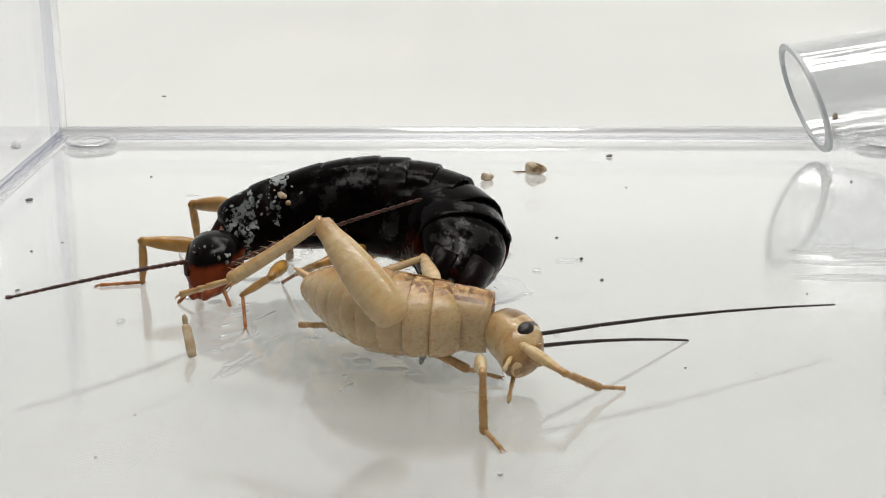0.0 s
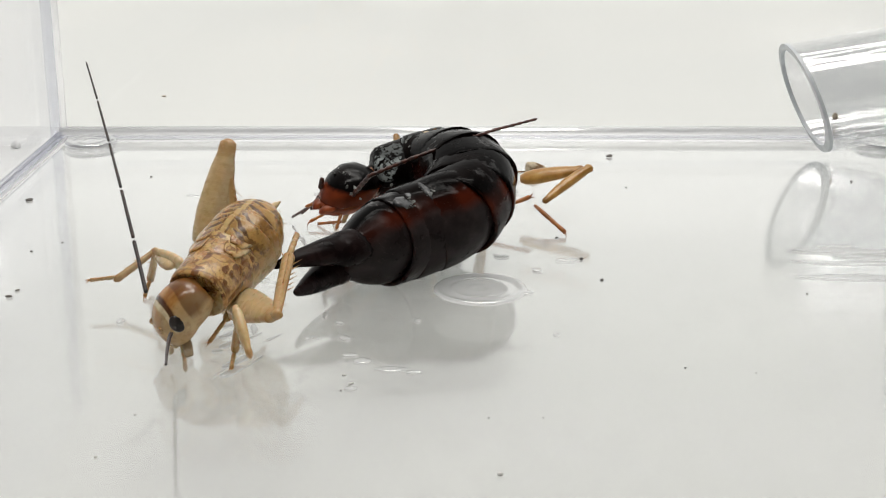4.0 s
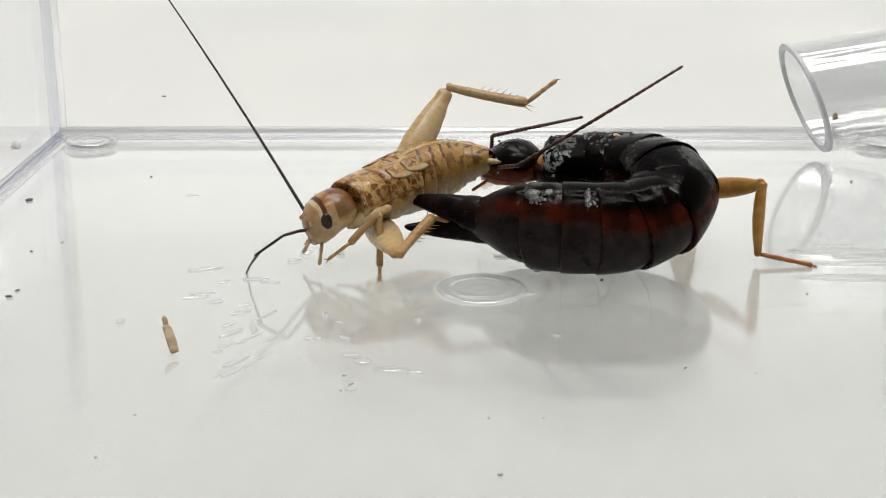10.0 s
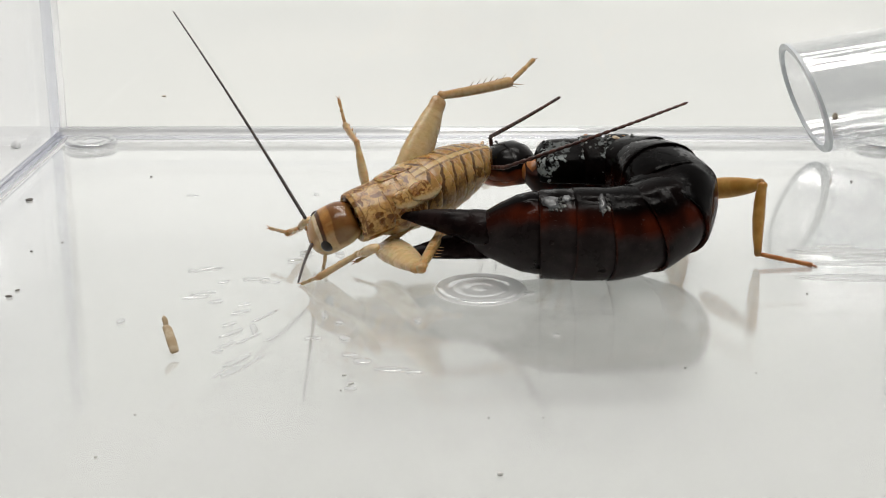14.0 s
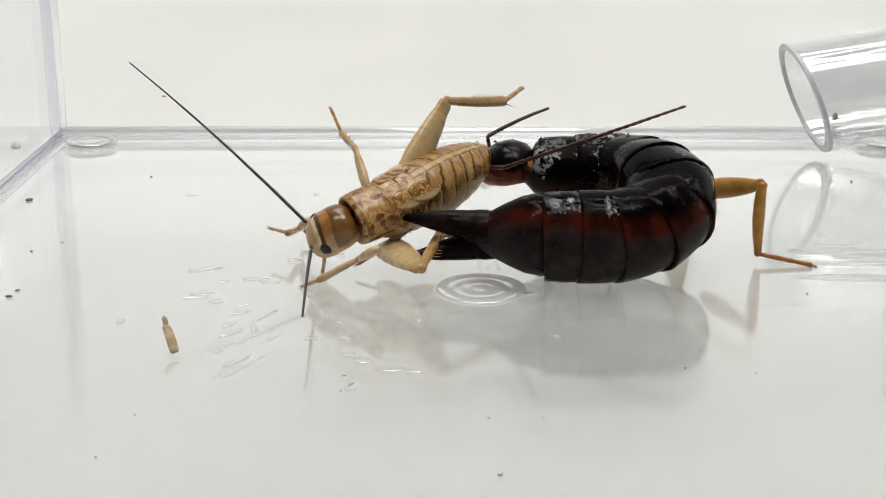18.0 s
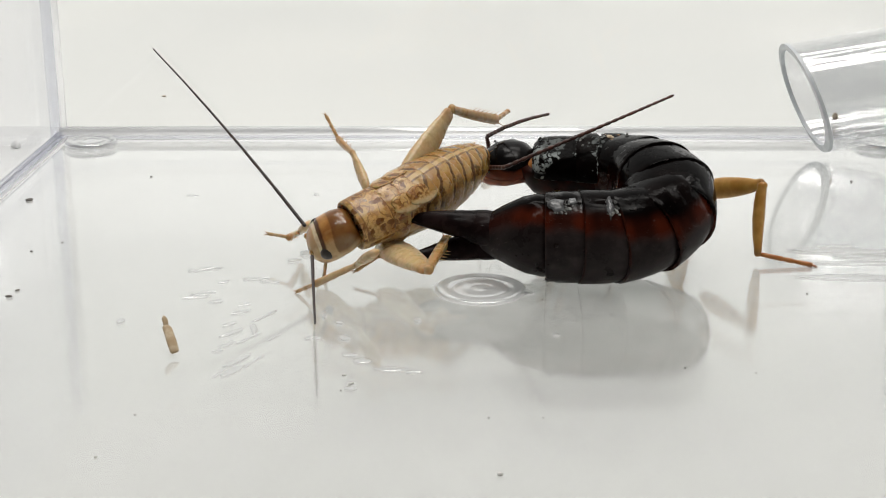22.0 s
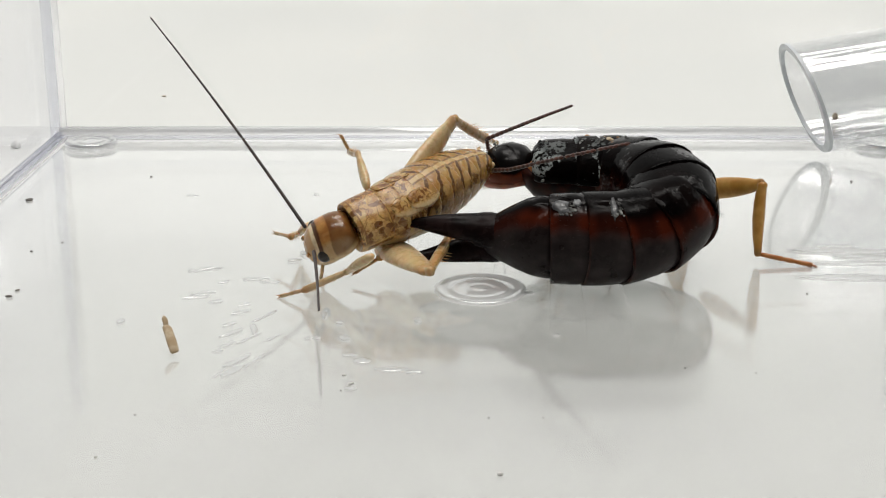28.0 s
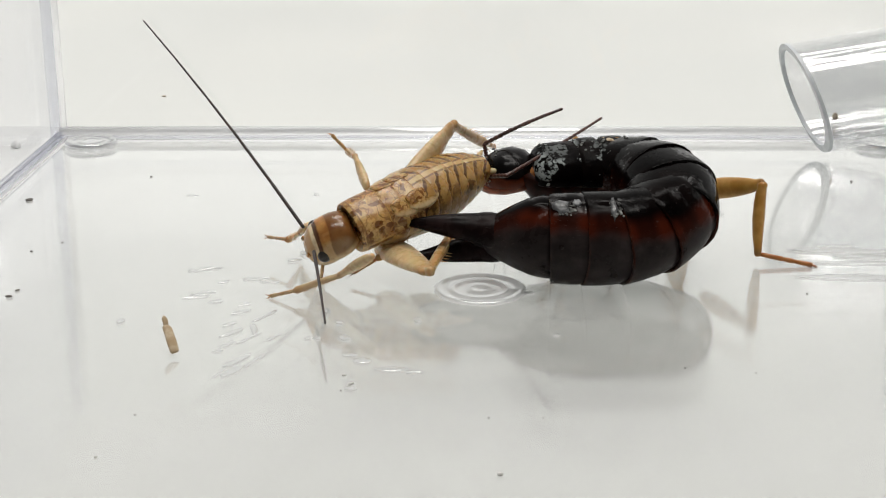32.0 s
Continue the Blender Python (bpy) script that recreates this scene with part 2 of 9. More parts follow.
    mark = m.math("MAXIMUM", rib, m.math("MAXIMUM", flank, m.math("MULTIPLY", mid, 0.75)))
    mark = m.math("MULTIPLY", m.math("MULTIPLY", mark, back), broken)
    pale = m.mix(m.math("MULTIPLY", m.math("MULTIPLY", m.ramp(m.noise(1500, 4, rough=0.65), 0.45, 0.6), back), 0.35), pale, (0.26, 0.135, 0.04))
    pale = m.mix(m.math("MULTIPLY", m.ramp(m.noise(3200, 3, rough=0.7), 0.48, 0.66), 0.45), pale, (0.27, 0.13, 0.035))
    c = m.mix(m.math("MULTIPLY", mark, 0.92), pale, (0.075, 0.026, 0.005))
    vein = m.math("MAXIMUM", m.ramp(off, 0.048, 0.030), m.math("MULTIPLY", m.ramp(m.math("ABSOLUTE", m.math("ADD", lean, 0.10)), 0.04, 0.015), 0.6))
    c = m.mix(m.math("MULTIPLY", m.math("MULTIPLY", vein, back), 0.75), c, (0.56, 0.39, 0.17))
    c = m.mix(m.math("MULTIPLY", m.ramp(z, 0.55, 0.3), 0.85), c, (0.50, 0.375, 0.215))
    return m.set(Base_Color=c, Roughness=m.math("MULTIPLY_ADD", m.noise(900, 3), 0.25, 0.15), Subsurface_Weight=0.2, Subsurface_Scale=0.0006).bump(m.math("ADD", m.noise(1900, 3), m.math("MULTIPLY", m.noise(500, 3), 2.0)), 0.35, 0.0001).mat


def cricket_face():
    """Tan face, cream arch, dark brown band between the eyes, glossy chestnut crown, pale cheeks."""
    m = Mat("head_skin")
    pale = m.mix(m.ramp(m.noise(400, 3), 0.35, 0.7), (0.46, 0.29, 0.125), (0.62, 0.46, 0.25))
    x, y, z = m.xyz("Generated")
    side = m.math("ABSOLUTE", m.math("SUBTRACT", y, 0.5))
    wob = m.math("MULTIPLY_ADD", m.noise(500, 3), 0.10, -0.05)
    # the bands bow forward over the middle of the head
    xx = m.math("ADD", m.math("MULTIPLY_ADD", m.math("MULTIPLY", side, side), 0.30, x), wob)
    top = m.ramp(m.math("ADD", z, wob), 0.44, 0.58)
    inner = m.ramp(m.math("ADD", side, wob), 0.40, 0.30)
    crown = m.math("MULTIPLY", m.math("MULTIPLY", m.ramp(xx, 0.36, 0.42), inner), top)
    chestnut = m.mix(m.ramp(m.noise(450, 3), 0.35, 0.65), (0.25, 0.094, 0.018), (0.48, 0.23, 0.058))
    c = m.mix(m.math("MULTIPLY", crown, 0.93), pale, chestnut)
    stripe = m.math("MULTIPLY", m.ramp(m.math("ABSOLUTE", m.math("SUBTRACT", side, 0.17)), 0.045, 0.015), m.ramp(xx, 0.45, 0.53))
    c = m.mix(m.math("MULTIPLY", m.math("MULTIPLY", stripe, crown), 0.35), c, (0.44, 0.24, 0.075))
    c = m.mix(m.math("MULTIPLY", m.math("MULTIPLY", m.ramp(xx, 0.61, 0.65), m.ramp(z, 0.48, 0.64)), 0.65), c, (0.085, 0.024, 0.005))
    band = m.math("MULTIPLY", m.math("MULTIPLY", m.ramp(xx, 0.335, 0.36), m.ramp(xx, 0.46, 0.415)), top)
    c = m.mix(m.math("MULTIPLY", band, 0.93), c, (0.055, 0.015, 0.004))
    cream = m.math("MULTIPLY", m.math("MULTIPLY", m.ramp(xx, 0.265, 0.285), m.ramp(xx, 0.35, 0.33)), top)
    c = m.mix(m.math("MULTIPLY", cream, 0.9), c, (0.70, 0.58, 0.38))
    mask = m.math("MULTIPLY", m.ramp(xx, 0.275, 0.24), m.ramp(side, 0.34, 0.16))
    c = m.mix(m.math("MULTIPLY", mask, 0.8), c, m.mix(m.ramp(m.noise(900, 4, rough=0.65), 0.35, 0.65), (0.13, 0.045, 0.012), (0.42, 0.22, 0.07)))
    c = m.mix(m.math("MULTIPLY", m.ramp(m.noise(1500, 4, rough=0.65), 0.50, 0.64), 0.28), c, (0.20, 0.08, 0.022))
    return m.set(Base_Color=c, Roughness=0.22, Subsurface_Weight=0.15, Subsurface_Scale=0.0006).bump(m.noise(1500, 2), 0.1, 0.0001).mat


def plain(name, a, b, scale=900, rough=0.4, **more):
    m = Mat(name)
    c = m.mix(m.ramp(m.noise(scale, 3), 0.35, 0.7), a, b)
    return m.set(Base_Color=c, Roughness=rough, **more).mat


M_TABLE, M_CLEAR, M_JOINT = table_white(), clear_plastic(), joint_plastic("joint_plastic", (0.75, 0.755, 0.80), 0.15, (0.86, 0.87, 0.95))
# greyer copy of M_CLEAR: shade of the slanting left wall put into its tint
M_SIDE = clear_plastic("side_plastic", (0.965, 0.97, 0.98))
# milky white in these two imitates bright lines of light along the joints
M_RIDGE = joint_plastic("ridge_plastic", (0.99, 0.99, 1.0), 0.7, (1.0, 1.0, 1.0), 0.12, 0.3)
M_GLEAM = joint_plastic("gleam_plastic", (0.99, 0.99, 1.0), 0.8, (1.0, 1.0, 1.0), 0.42, 0.2)
M_EDGE = joint_plastic("edge_plastic", (0.87, 0.875, 0.91), 0.15, (0.95, 0.95, 1.0), 0.05, 0.1)
M_RING = joint_plastic("ring_plastic", (0.95, 0.955, 0.97), 0.42, (1.0, 1.0, 1.0), 0.14, 0.10)
M_KNOB = joint_plastic("knob_plastic", (0.80, 0.805, 0.825), 0.12, (1.0, 1.0, 1.0), 0.42, 0.04)
M_TUBE = clear_plastic("tube_acrylic", (0.965, 0.97, 0.975), 0.008, 0.9, 0.03, 0.10)
# for water drops, and for low streaks that imitate reflections in the floor
M_WATER_STREAK = joint_plastic("water", (0.95, 0.955, 0.955), 0.35, (1.0, 1.0, 1.0), 0.12, 0.15)
M_FLOOR = clear_plastic("floor_plastic", (0.943, 0.95, 0.945), 0.085, 1.9, 0.22, 0.04)
M_BLACK, M_FLAKY, M_HORN, M_HEAD = cuticle_black(), cuticle_flaky(), horn_black(), head_black()
M_BELLY = chitin("dark_red_cuticle", (0.008, 0.002, 0.0015), (0.035, 0.006, 0.003), 0.35)
M_BELLY.node_tree.nodes["Principled BSDF"].inputs["Specular IOR Level"].default_value = 0.1
M_MOUTH = chitin("red_mouth", (0.16, 0.030, 0.009), (0.40, 0.090, 0.024), 0.3)
M_AMBER = chitin("amber_leg", (0.38, 0.185, 0.036), (0.54, 0.30, 0.078), 0.3)
M_RUST = chitin("rust_tarsus", (0.30, 0.10, 0.02), (0.44, 0.17, 0.04), 0.35)
M_FEELER_DARK = plain("dark_feeler", (0.012, 0.008, 0.007), (0.045, 0.02, 0.014), 1500, 0.45)
M_FEELER_RED = plain("red_brown_feeler", (0.032, 0.010, 0.007), (0.10, 0.027, 0.014), 1500, 0.4)
M_SKIN = cricket_skin("straw_skin", 1.0)
M_LEG = cricket_skin("straw_leg", 0.0)
M_SHIN = cricket_skin("tan_shin", 0.0, False, (0.42, 0.245, 0.090), (0.55, 0.36, 0.16))
M_NECK = cricket_skin("neck_plate_skin", 0.9, True)
M_BAND, M_FACE = cricket_banded(), cricket_face()
M_EYE = plain("black_eye", (0.014, 0.011, 0.010), (0.04, 0.032, 0.028), 1500, 0.28, Specular_IOR_Level=0.3)
M_FLAKE = plain("dry_flake", (0.006, 0.005, 0.004), (0.32, 0.33, 0.31), 500, 0.6)
M_FILM = plain("dried_film", (0.035, 0.035, 0.037), (0.20, 0.205, 0.21), 700, 0.22, Specular_IOR_Level=0.35)
M_CRUMB = plain("brown_crumb", (0.17, 0.085, 0.03), (0.68, 0.58, 0.42), 1000, 0.8)
M_DRY = plain("dry_leg", (0.36, 0.26, 0.15), (0.55, 0.45, 0.32), 1300, 0.75)
M_DUST = plain("pale_dust", (0.45, 0.44, 0.42), (0.66, 0.65, 0.63), 2500, 0.9)
M_CHIP = plain("white_chip", (0.8, 0.8, 0.79), (0.9, 0.9, 0.9), 2500, 0.6)
M_SPECK = plain("dark_speck", (0.10, 0.09, 0.085), (0.26, 0.24, 0.22), 2500, 0.8)


# ---- mesh tools ----
def part(name, bm, material, parent=None, label="", smooth=True):
    data = bpy.data.meshes.new(name)
    bm.normal_update()
    bm.to_mesh(data)
    bm.free()
    data.materials.append(material)
    if smooth:
        data.polygons.foreach_set("use_smooth", [True] * len(data.polygons))
    ob = new(name, data)
    ob.parent = parent
    return tagged(ob, label) if label else ob


def loft(bm, rings, caps=True):
    """Skin a row of rings, each a list of as many points."""
    rows = [[bm.verts.new(p) for p in r] for r in rings]
    n = len(rows[0])
    for a, b in zip(rows, rows[1:]):
        for i in range(n):
            j = (i + 1) % n
            bm.faces.new((a[i], a[j], b[j], b[i]))
    if caps:
        bm.faces.new(rows[0][::-1]), bm.faces.new(rows[-1])
    return rows


def oval(x, hy, up, down, n=20, cz=0.0, cy=0.0, power=2.2):
    """A ring across the x axis: half width hy, height up above and down below, in millimetres."""
    pts = []
    for i in range(n):
        a = 2 * math.pi * i / n
        c, s = math.cos(a), math.sin(a)
        e = 2 / power
        py = math.copysign(abs(c) ** e, c) * hy
        pz = math.copysign(abs(s) ** e, s) * (up if s > 0 else down)
        pts.append(Vector((x, py + cy, pz + cz)) * MM)
    return pts


def rod(bm, stations, n=10):
    """A limb along x: stations of (x, half width, half height, z shift)."""
    return loft(bm, [oval(x, w, h, h, n, z) for x, w, h, z in stations])


def box_mesh(bm, lo, hi):
    """A block between two corners, in millimetres."""
    c = [bm.verts.new(Vector((x, y, z)) * MM) for x in (lo[0], hi[0]) for y in (lo[1], hi[1]) for z in (lo[2], hi[2])]
    for f in ((0, 1, 3, 2), (4, 6, 7, 5), (0, 4, 5, 1), (2, 3, 7, 6), (0, 2, 6, 4), (1, 5, 7, 3)):
        bm.faces.new([c[i] for i in f])
    bmesh.ops.recalc_face_normals(bm, faces=bm.faces)


def ball(bm, centre, radii, turn=0.0, rough=0.0, seg=12, seed=0):
    m = Matrix.Translation(Vector(centre) * MM) @ Matrix.Rotation(turn, 4, "Z") @ Matrix.Diagonal((*(Vector(radii) * MM), 1))
    made = bmesh.ops.create_uvsphere(bm, u_segments=seg, v_segments=max(6, seg * 2 // 3), radius=1, matrix=m)
    if rough:
        for v in made["verts"]:
            d = v.co - Vector(centre) * MM
            v.co += d * rough * (noise.noise(v.co * 900 + Vector((seed * 3.1, 0, 0))))


# ---- table ----
bm = bmesh.new()
box_mesh(bm, (-700, -500, -44), (700, 900, -14))
bmesh.ops.bevel(bm, geom=bm.edges[:], offset=0.003, segments=2, affect="EDGES")
tagged(part("tabletop", bm, M_TABLE, smooth=False), "white matt laminate tabletop under the box", "table", kind="structure")


# ---- the clear box ----
X0, X1, Y0, Y1, TOP, WALL = -55.0, 67.0, 67.0, 199.0, 42.0, 1.6


def clear_box():
    root = new("plastic_box")
    root.location = (0.006, 0.133, -0.014)
    tagged(root, "clear moulded plastic box standing on a white table", "box")
    inv = Matrix.Translation(-root.location)

    def piece(name, bm, mat, label=""):
        bm.transform(inv)
        return part(name, bm, mat, root, label, smooth=False)

    bm = bmesh.new()
    box_mesh(bm, (X0, Y0, -1.9), (X1, Y1, 0))
    piece("base_plate", bm, M_FLOOR, "clear flat floor of the box")
    for lo, hi in (((X0 - WALL, Y1, -1.9), (X1 + WALL, Y1 + WALL, TOP)), ((X0 - WALL, Y0 - WALL, -1.9), (X1 + WALL, Y0, 6.0)),
                   ((X0 - WALL, Y0, -1.9), (X0, Y1, TOP))):
        bm = bmesh.new()
        box_mesh(bm, lo, hi)
        piece("side_wall", bm, M_SIDE if hi[0] == X0 else M_CLEAR)
    # the wall that the tube passes through
    bm = bmesh.new()
    rim, hole = [], []
    cy, cz, r = TUBE_AT[1] + (X1 - TUBE_AT[0]) * TUBE_WAY[1] / TUBE_WAY[0], TUBE_AT[2] + (X1 - TUBE_AT[0]) * TUBE_WAY[2] / TUBE_WAY[0], 8.0
    for i in range(48):
        a = 2 * math.pi * i / 48
        c, s = math.cos(a), math.sin(a)
        ks = [k for k in ((Y1 - cy) / c if c > 1e-6 else 0, (Y0 - cy) / c if c < -1e-6 else 0, (TOP - cz) / s if s > 1e-6 else 0, (-1.9 - cz) / s if s < -1e-6 else 0) if k > 0]
        k = min(ks)
        rim.append((cy + k * c, cz + k * s)), hole.append((cy + r * c, cz + r * s))
    rows = [[Vector((x, *p)) * MM for p in ring] for x, ring in ((X1, hole), (X1, rim), (X1 + WALL, rim), (X1 + WALL, hole), (X1, hole))]
    loft(bm, rows, caps=False)
    bmesh.ops.remove_doubles(bm, verts=bm.verts, dist=1e-7)
    piece("side_wall", bm, M_CLEAR)
    # thick rounded joints where the sheets meet; white beads stand in for highlights along them
    def bead(name, a, b, r, along, mat=None):
        bm = bmesh.new()
        a, b = Vector(a), Vector(b)
        rings = []
        for p in (a, b):
            ring = []
            for i in range(16):
                t = 2 * math.pi * i / 16
                u, v = r[0] * math.cos(t), r[1] * math.sin(t)
                ring.append((p + (Vector((0, u, v)) if along == "x" else Vector((u, 0, v)) if along == "y" else Vector((u, v, 0)))) * MM)
            rings.append(ring)
        loft(bm, rings)
        bmesh.ops.recalc_face_normals(bm, faces=bm.faces)
        ob = piece(name, bm, mat or M_JOINT)
        ob.data.polygons.foreach_set("use_smooth", [len(p.vertices) == 4 for p in ob.data.polygons])
        ob.visible_shadow = False
    bead("bottom_joint", (X0, Y1 - 0.1, 0.1), (X1, Y1 - 0.1, 0.1), (1.2, 0.55), "x", M_EDGE)
    bead("joint_ridge", (X0, Y1 - 0.1, 1.1), (X1, Y1 - 0.1, 1.1), (1.1, 0.65), "x", M_GLEAM)
    bead("joint_ridge", (X0, Y1 - 1.4, 0.12), (X1, Y1 - 1.4, 0.12), (0.4, 0.14), "x", M_RIDGE)
    bead("bottom_joint", (X0, Y0, -0.2), (X1, Y0, -0.2), (1.0, 0.8), "x")
    bead("bottom_joint", (X0 + 0.1, Y0, -0.1), (X0 + 0.1, Y1, -0.1), (0.9, 0.5), "y")
    bead("joint_ridge", (X0 + 0.1, Y0, 0.95), (X0 + 0.1, Y1, 0.95), (0.4, 0.3), "y")
    bead("joint_ridge", (X0 + 0.9, Y0, 0.2), (X0 + 0.9, Y1, 0.2), (0.3, 0.2), "y", M_RIDGE)
    bead("bottom_joint", (X1, Y0, -0.1), (X1, Y1, -0.1), (1.3, 1.0), "y")
    for x, y in ((X0 + 0.1, Y1 - 0.1), (X1 - 0.1, Y1 - 0.1), ):
        inner = x - math.copysign(0.45, x)
        bead("corner_joint", (inner, y, 0), (inner, y, TOP), (0.45, 0.45), "z", M_RIDGE)
        out = math.copysign(1.0, x)
        bead("corner_ridge", (x + out, y + 0.6, 0), (x + out, y + 0.6, TOP), (0.8, 0.4), "z", M_EDGE)
    # the feet that hold the floor off the table
    for x, y in ((-52.5, 196.0), (64.5, 196.0), (-49.5, 74.0), (61.5, 74.0)):
        bm = bmesh.new()
        loft(bm, [[Vector((x + r * math.cos(2 * math.pi * i / 24), y + r * math.sin(2 * math.pi * i / 24), z)) * MM for i in range(24)] for r, z in ((2.2, -1.92), (1.7, -3.0), (1.5, -13.2), (1.3, -14.0))])
        bmesh.ops.recalc_face_normals(bm, faces=bm.faces)
        piece("foot", bm, M_CLEAR, "short clear peg foot").visible_shadow = False
    # round mould marks: raised rings on the floor
    for x, y, k in ((3.7, 132.6, 0.0), (-49.5, 194.0, 0.75), (61.5, 194.0, 0.75), (-49.5, 74.0, 0.75), (61.5, 74.0, 0.75)):
        bm = bmesh.new()
        prof = [(4.3, -0.05), (4.28, 0.1 + k), (4.1, 0.22 + k), (3.85, 0.2 + k), (3.6, 0.1 + k), (3.2, 0.08 + k), (2.75, 0.08 + k), (2.6, 0.15 + k), (2.35, 0.08 + k), (1.2, 0.08 + k), (0.9, 0.13 + k), (0.6, 0.08 + k), (0.02, 0.08 + k)]
        prof = [(r * (0.84 if k else 1.08), z) for r, z in prof]
        loft(bm, [[Vector((x + r * math.cos(2 * math.pi * i / 48), y + r * math.sin(2 * math.pi * i / 48), z)) * MM for i in range(48)] for r, z in prof])
        bmesh.ops.recalc_face_normals(bm, faces=bm.faces)
        ob = piece("mould_ring", bm, M_KNOB if k else M_RING, "raised round mould mark")
        ob.data.polygons.foreach_set("use_smooth", [True] * len(ob.data.polygons))
        ob.visible_shadow = False
    return root


# ---- the clear tube that comes in through the wall ----
TUBE_AT, TUBE_WAY = Vector((48.55, 187.5, 8.15)), Vector((1.0, 0.02, 0.17)).normalized()


def clear_tube():
    root = new("clear_tube")
    root.location = (0.085, 0.1885, 0.0)
    tagged(root, "clear acrylic tube with a slanted open end", "tube")
    side = TUBE_WAY.cross(Vector((0, 0, 1))).normalized()
    over = side.cross(TUBE_WAY)
    n = 64
    bore = -0.4

    def ring(r, s, slant, shift=0.0):
        pts = []
        for i in range(n):
            a = 2 * math.pi * i / n
            off = side * (math.cos(a) * r + shift) + over * math.sin(a) * r
            pts.append((TUBE_AT + off + TUBE_WAY * (s + slant * (-0.225 * math.sin(a) * r + 0.05 * math.cos(a) * r))) * MM - root.location)
        return pts
    bm = bmesh.new()
    loft(bm, [ring(7.65, 0.5, 1), ring(7.65, 60, 0), ring(6.77, 60, 0, bore), ring(6.77, 0.5, 1, bore)], caps=False)
    part("tube_wall", bm, M_TUBE, root)
    bm = bmesh.new()
    rows = [ring(7.67, 0, 1), ring(7.67, 0.5, 1), ring(6.75, 0.5, 1, bore), ring(6.75, 0, 1, bore), ring(7.67, 0, 1)]
    loft(bm, rows, caps=False)
    bmesh.ops.remove_doubles(bm, verts=bm.verts, dist=1e-8)
    part("cut_rim", bm, M_RIM, root, "grey cut edge of the tube", smooth=False)


M_RIM = plain("cut_acrylic", (0.52, 0.55, 0.58), (0.66, 0.69, 0.72), 600, 0.35)
clear_box()
clear_tube()


# ---- litter on the floor ----
def bit(name, mat, at, radii, turn, label, category, group, rough=0.5, seed=1):
    bm = bmesh.new()
    ball(bm, (0, 0, radii[2] * 0.9), radii, 0, rough, 12, seed)
    ob = part(name, bm, mat)
    ob.matrix_world = pose(at[0] * MM, at[1] * MM, (at[2] if len(at) > 2 else 0) * MM, 0, 0, turn)
    return tagged(ob, label, category, group)


bit("speck", M_SPECK, (-37.7, 176.7), (0.17, 0.12, 0.09), 0, "tiny dark speck of dirt on the clear floor", "speck", "specks on the floor", 0.6, 0)
bit("speck", M_SPECK, (-50.3, 165.3), (0.44, 0.24, 0.16), 20, "tiny dark speck of dirt on the clear floor", "speck", "specks on the floor", 0.6, 1)
bit("speck", M_SPECK, (-44.3, 144.9), (0.19, 0.12, 0.09), 0, "tiny dark speck of dirt on the clear floor", "speck", "specks on the floor", 0.6, 2)
bit("speck", M_SPECK, (-41.8, 148.2), (0.15, 0.09, 0.07), 0, "tiny dark speck of dirt on the clear floor", "speck", "specks on the floor", 0.6, 3)
bit("speck", M_SPECK, (-42.1, 132.0), (0.28, 0.15, 0.12), 40, "tiny dark speck of dirt on the clear floor", "speck", "specks on the floor", 0.6, 4)
bit("speck", M_SPECK, (-42.4, 130.1), (0.40, 0.18, 0.16), 10, "tiny dark speck of dirt on the clear floor", "speck", "specks on the floor", 0.6, 5)
bit("speck", M_SPECK, (22.6, 187.4), (0.52, 0.40, 0.24), 0, "tiny dark speck of dirt on the clear floor", "speck", "specks on the floor", 0.6, 6)
bit("speck", M_SPECK, (16.1, 135.3), (0.15, 0.12, 0.09), 0, "tiny dark speck of dirt on the clear floor", "speck", "specks on the floor", 0.6, 7)
bit("speck", M_SPECK, (52.0, 174.1), (0.15, 0.14, 0.12), 0, "tiny dark speck of dirt on the clear floor", "speck", "specks on the floor", 0.6, 8)
bit("speck", M_SPECK, (35.8, 131.1), (0.14, 0.09, 0.07), 0, "tiny dark speck of dirt on the clear floor", "speck", "specks on the floor", 0.6, 9)
bit("speck", M_SPECK, (14.6, 142.1), (0.22, 0.15, 0.15), 0, "tiny dark speck of dirt on the clear floor", "speck", "specks on the floor", 0.6, 10)
bit("speck", M_SPECK, (12.6, 149.9), (0.19, 0.12, 0.09), 0, "tiny dark speck of dirt on the clear floor", "speck", "specks on the floor", 0.6, 11)
bit("speck", M_DUST, (4.1, 91.8), (0.22, 0.19, 0.12), 0, "tiny pale speck of dirt on the clear floor", "speck", "specks on the floor", 0.6, 12)
bit("speck", M_DUST, (26.5, 110.9), (0.11, 0.07, 0.06), 0, "tiny pale speck of dirt on the clear floor", "speck", "specks on the floor", 0.6, 13)
bit("speck", M_SPECK, (20.7, 112.0), (0.10, 0.06, 0.06), 0, "tiny dark speck of dirt on the clear floor", "speck", "specks on the floor", 0.6, 14)
bit("speck", M_DUST, (-25.6, 94.7), (0.19, 0.15, 0.09), 0, "tiny pale speck of dirt on the clear floor", "speck", "specks on the floor", 0.6, 15)
bit("speck", M_DUST, (-8.4, 107.2), (0.12, 0.09, 0.07), 0, "tiny pale speck of dirt on the clear floor", "speck", "specks on the floor", 0.6, 16)
bit("speck", M_DUST, (-7.6, 108.6), (0.28, 0.12, 0.07), 30, "tiny pale speck of dirt on the clear floor", "speck", "specks on the floor", 0.6, 17)
bit("speck", M_DUST, (-8.3, 110.4), (0.19, 0.12, 0.07), 10, "tiny pale speck of dirt on the clear floor", "speck", "specks on the floor", 0.6, 18)
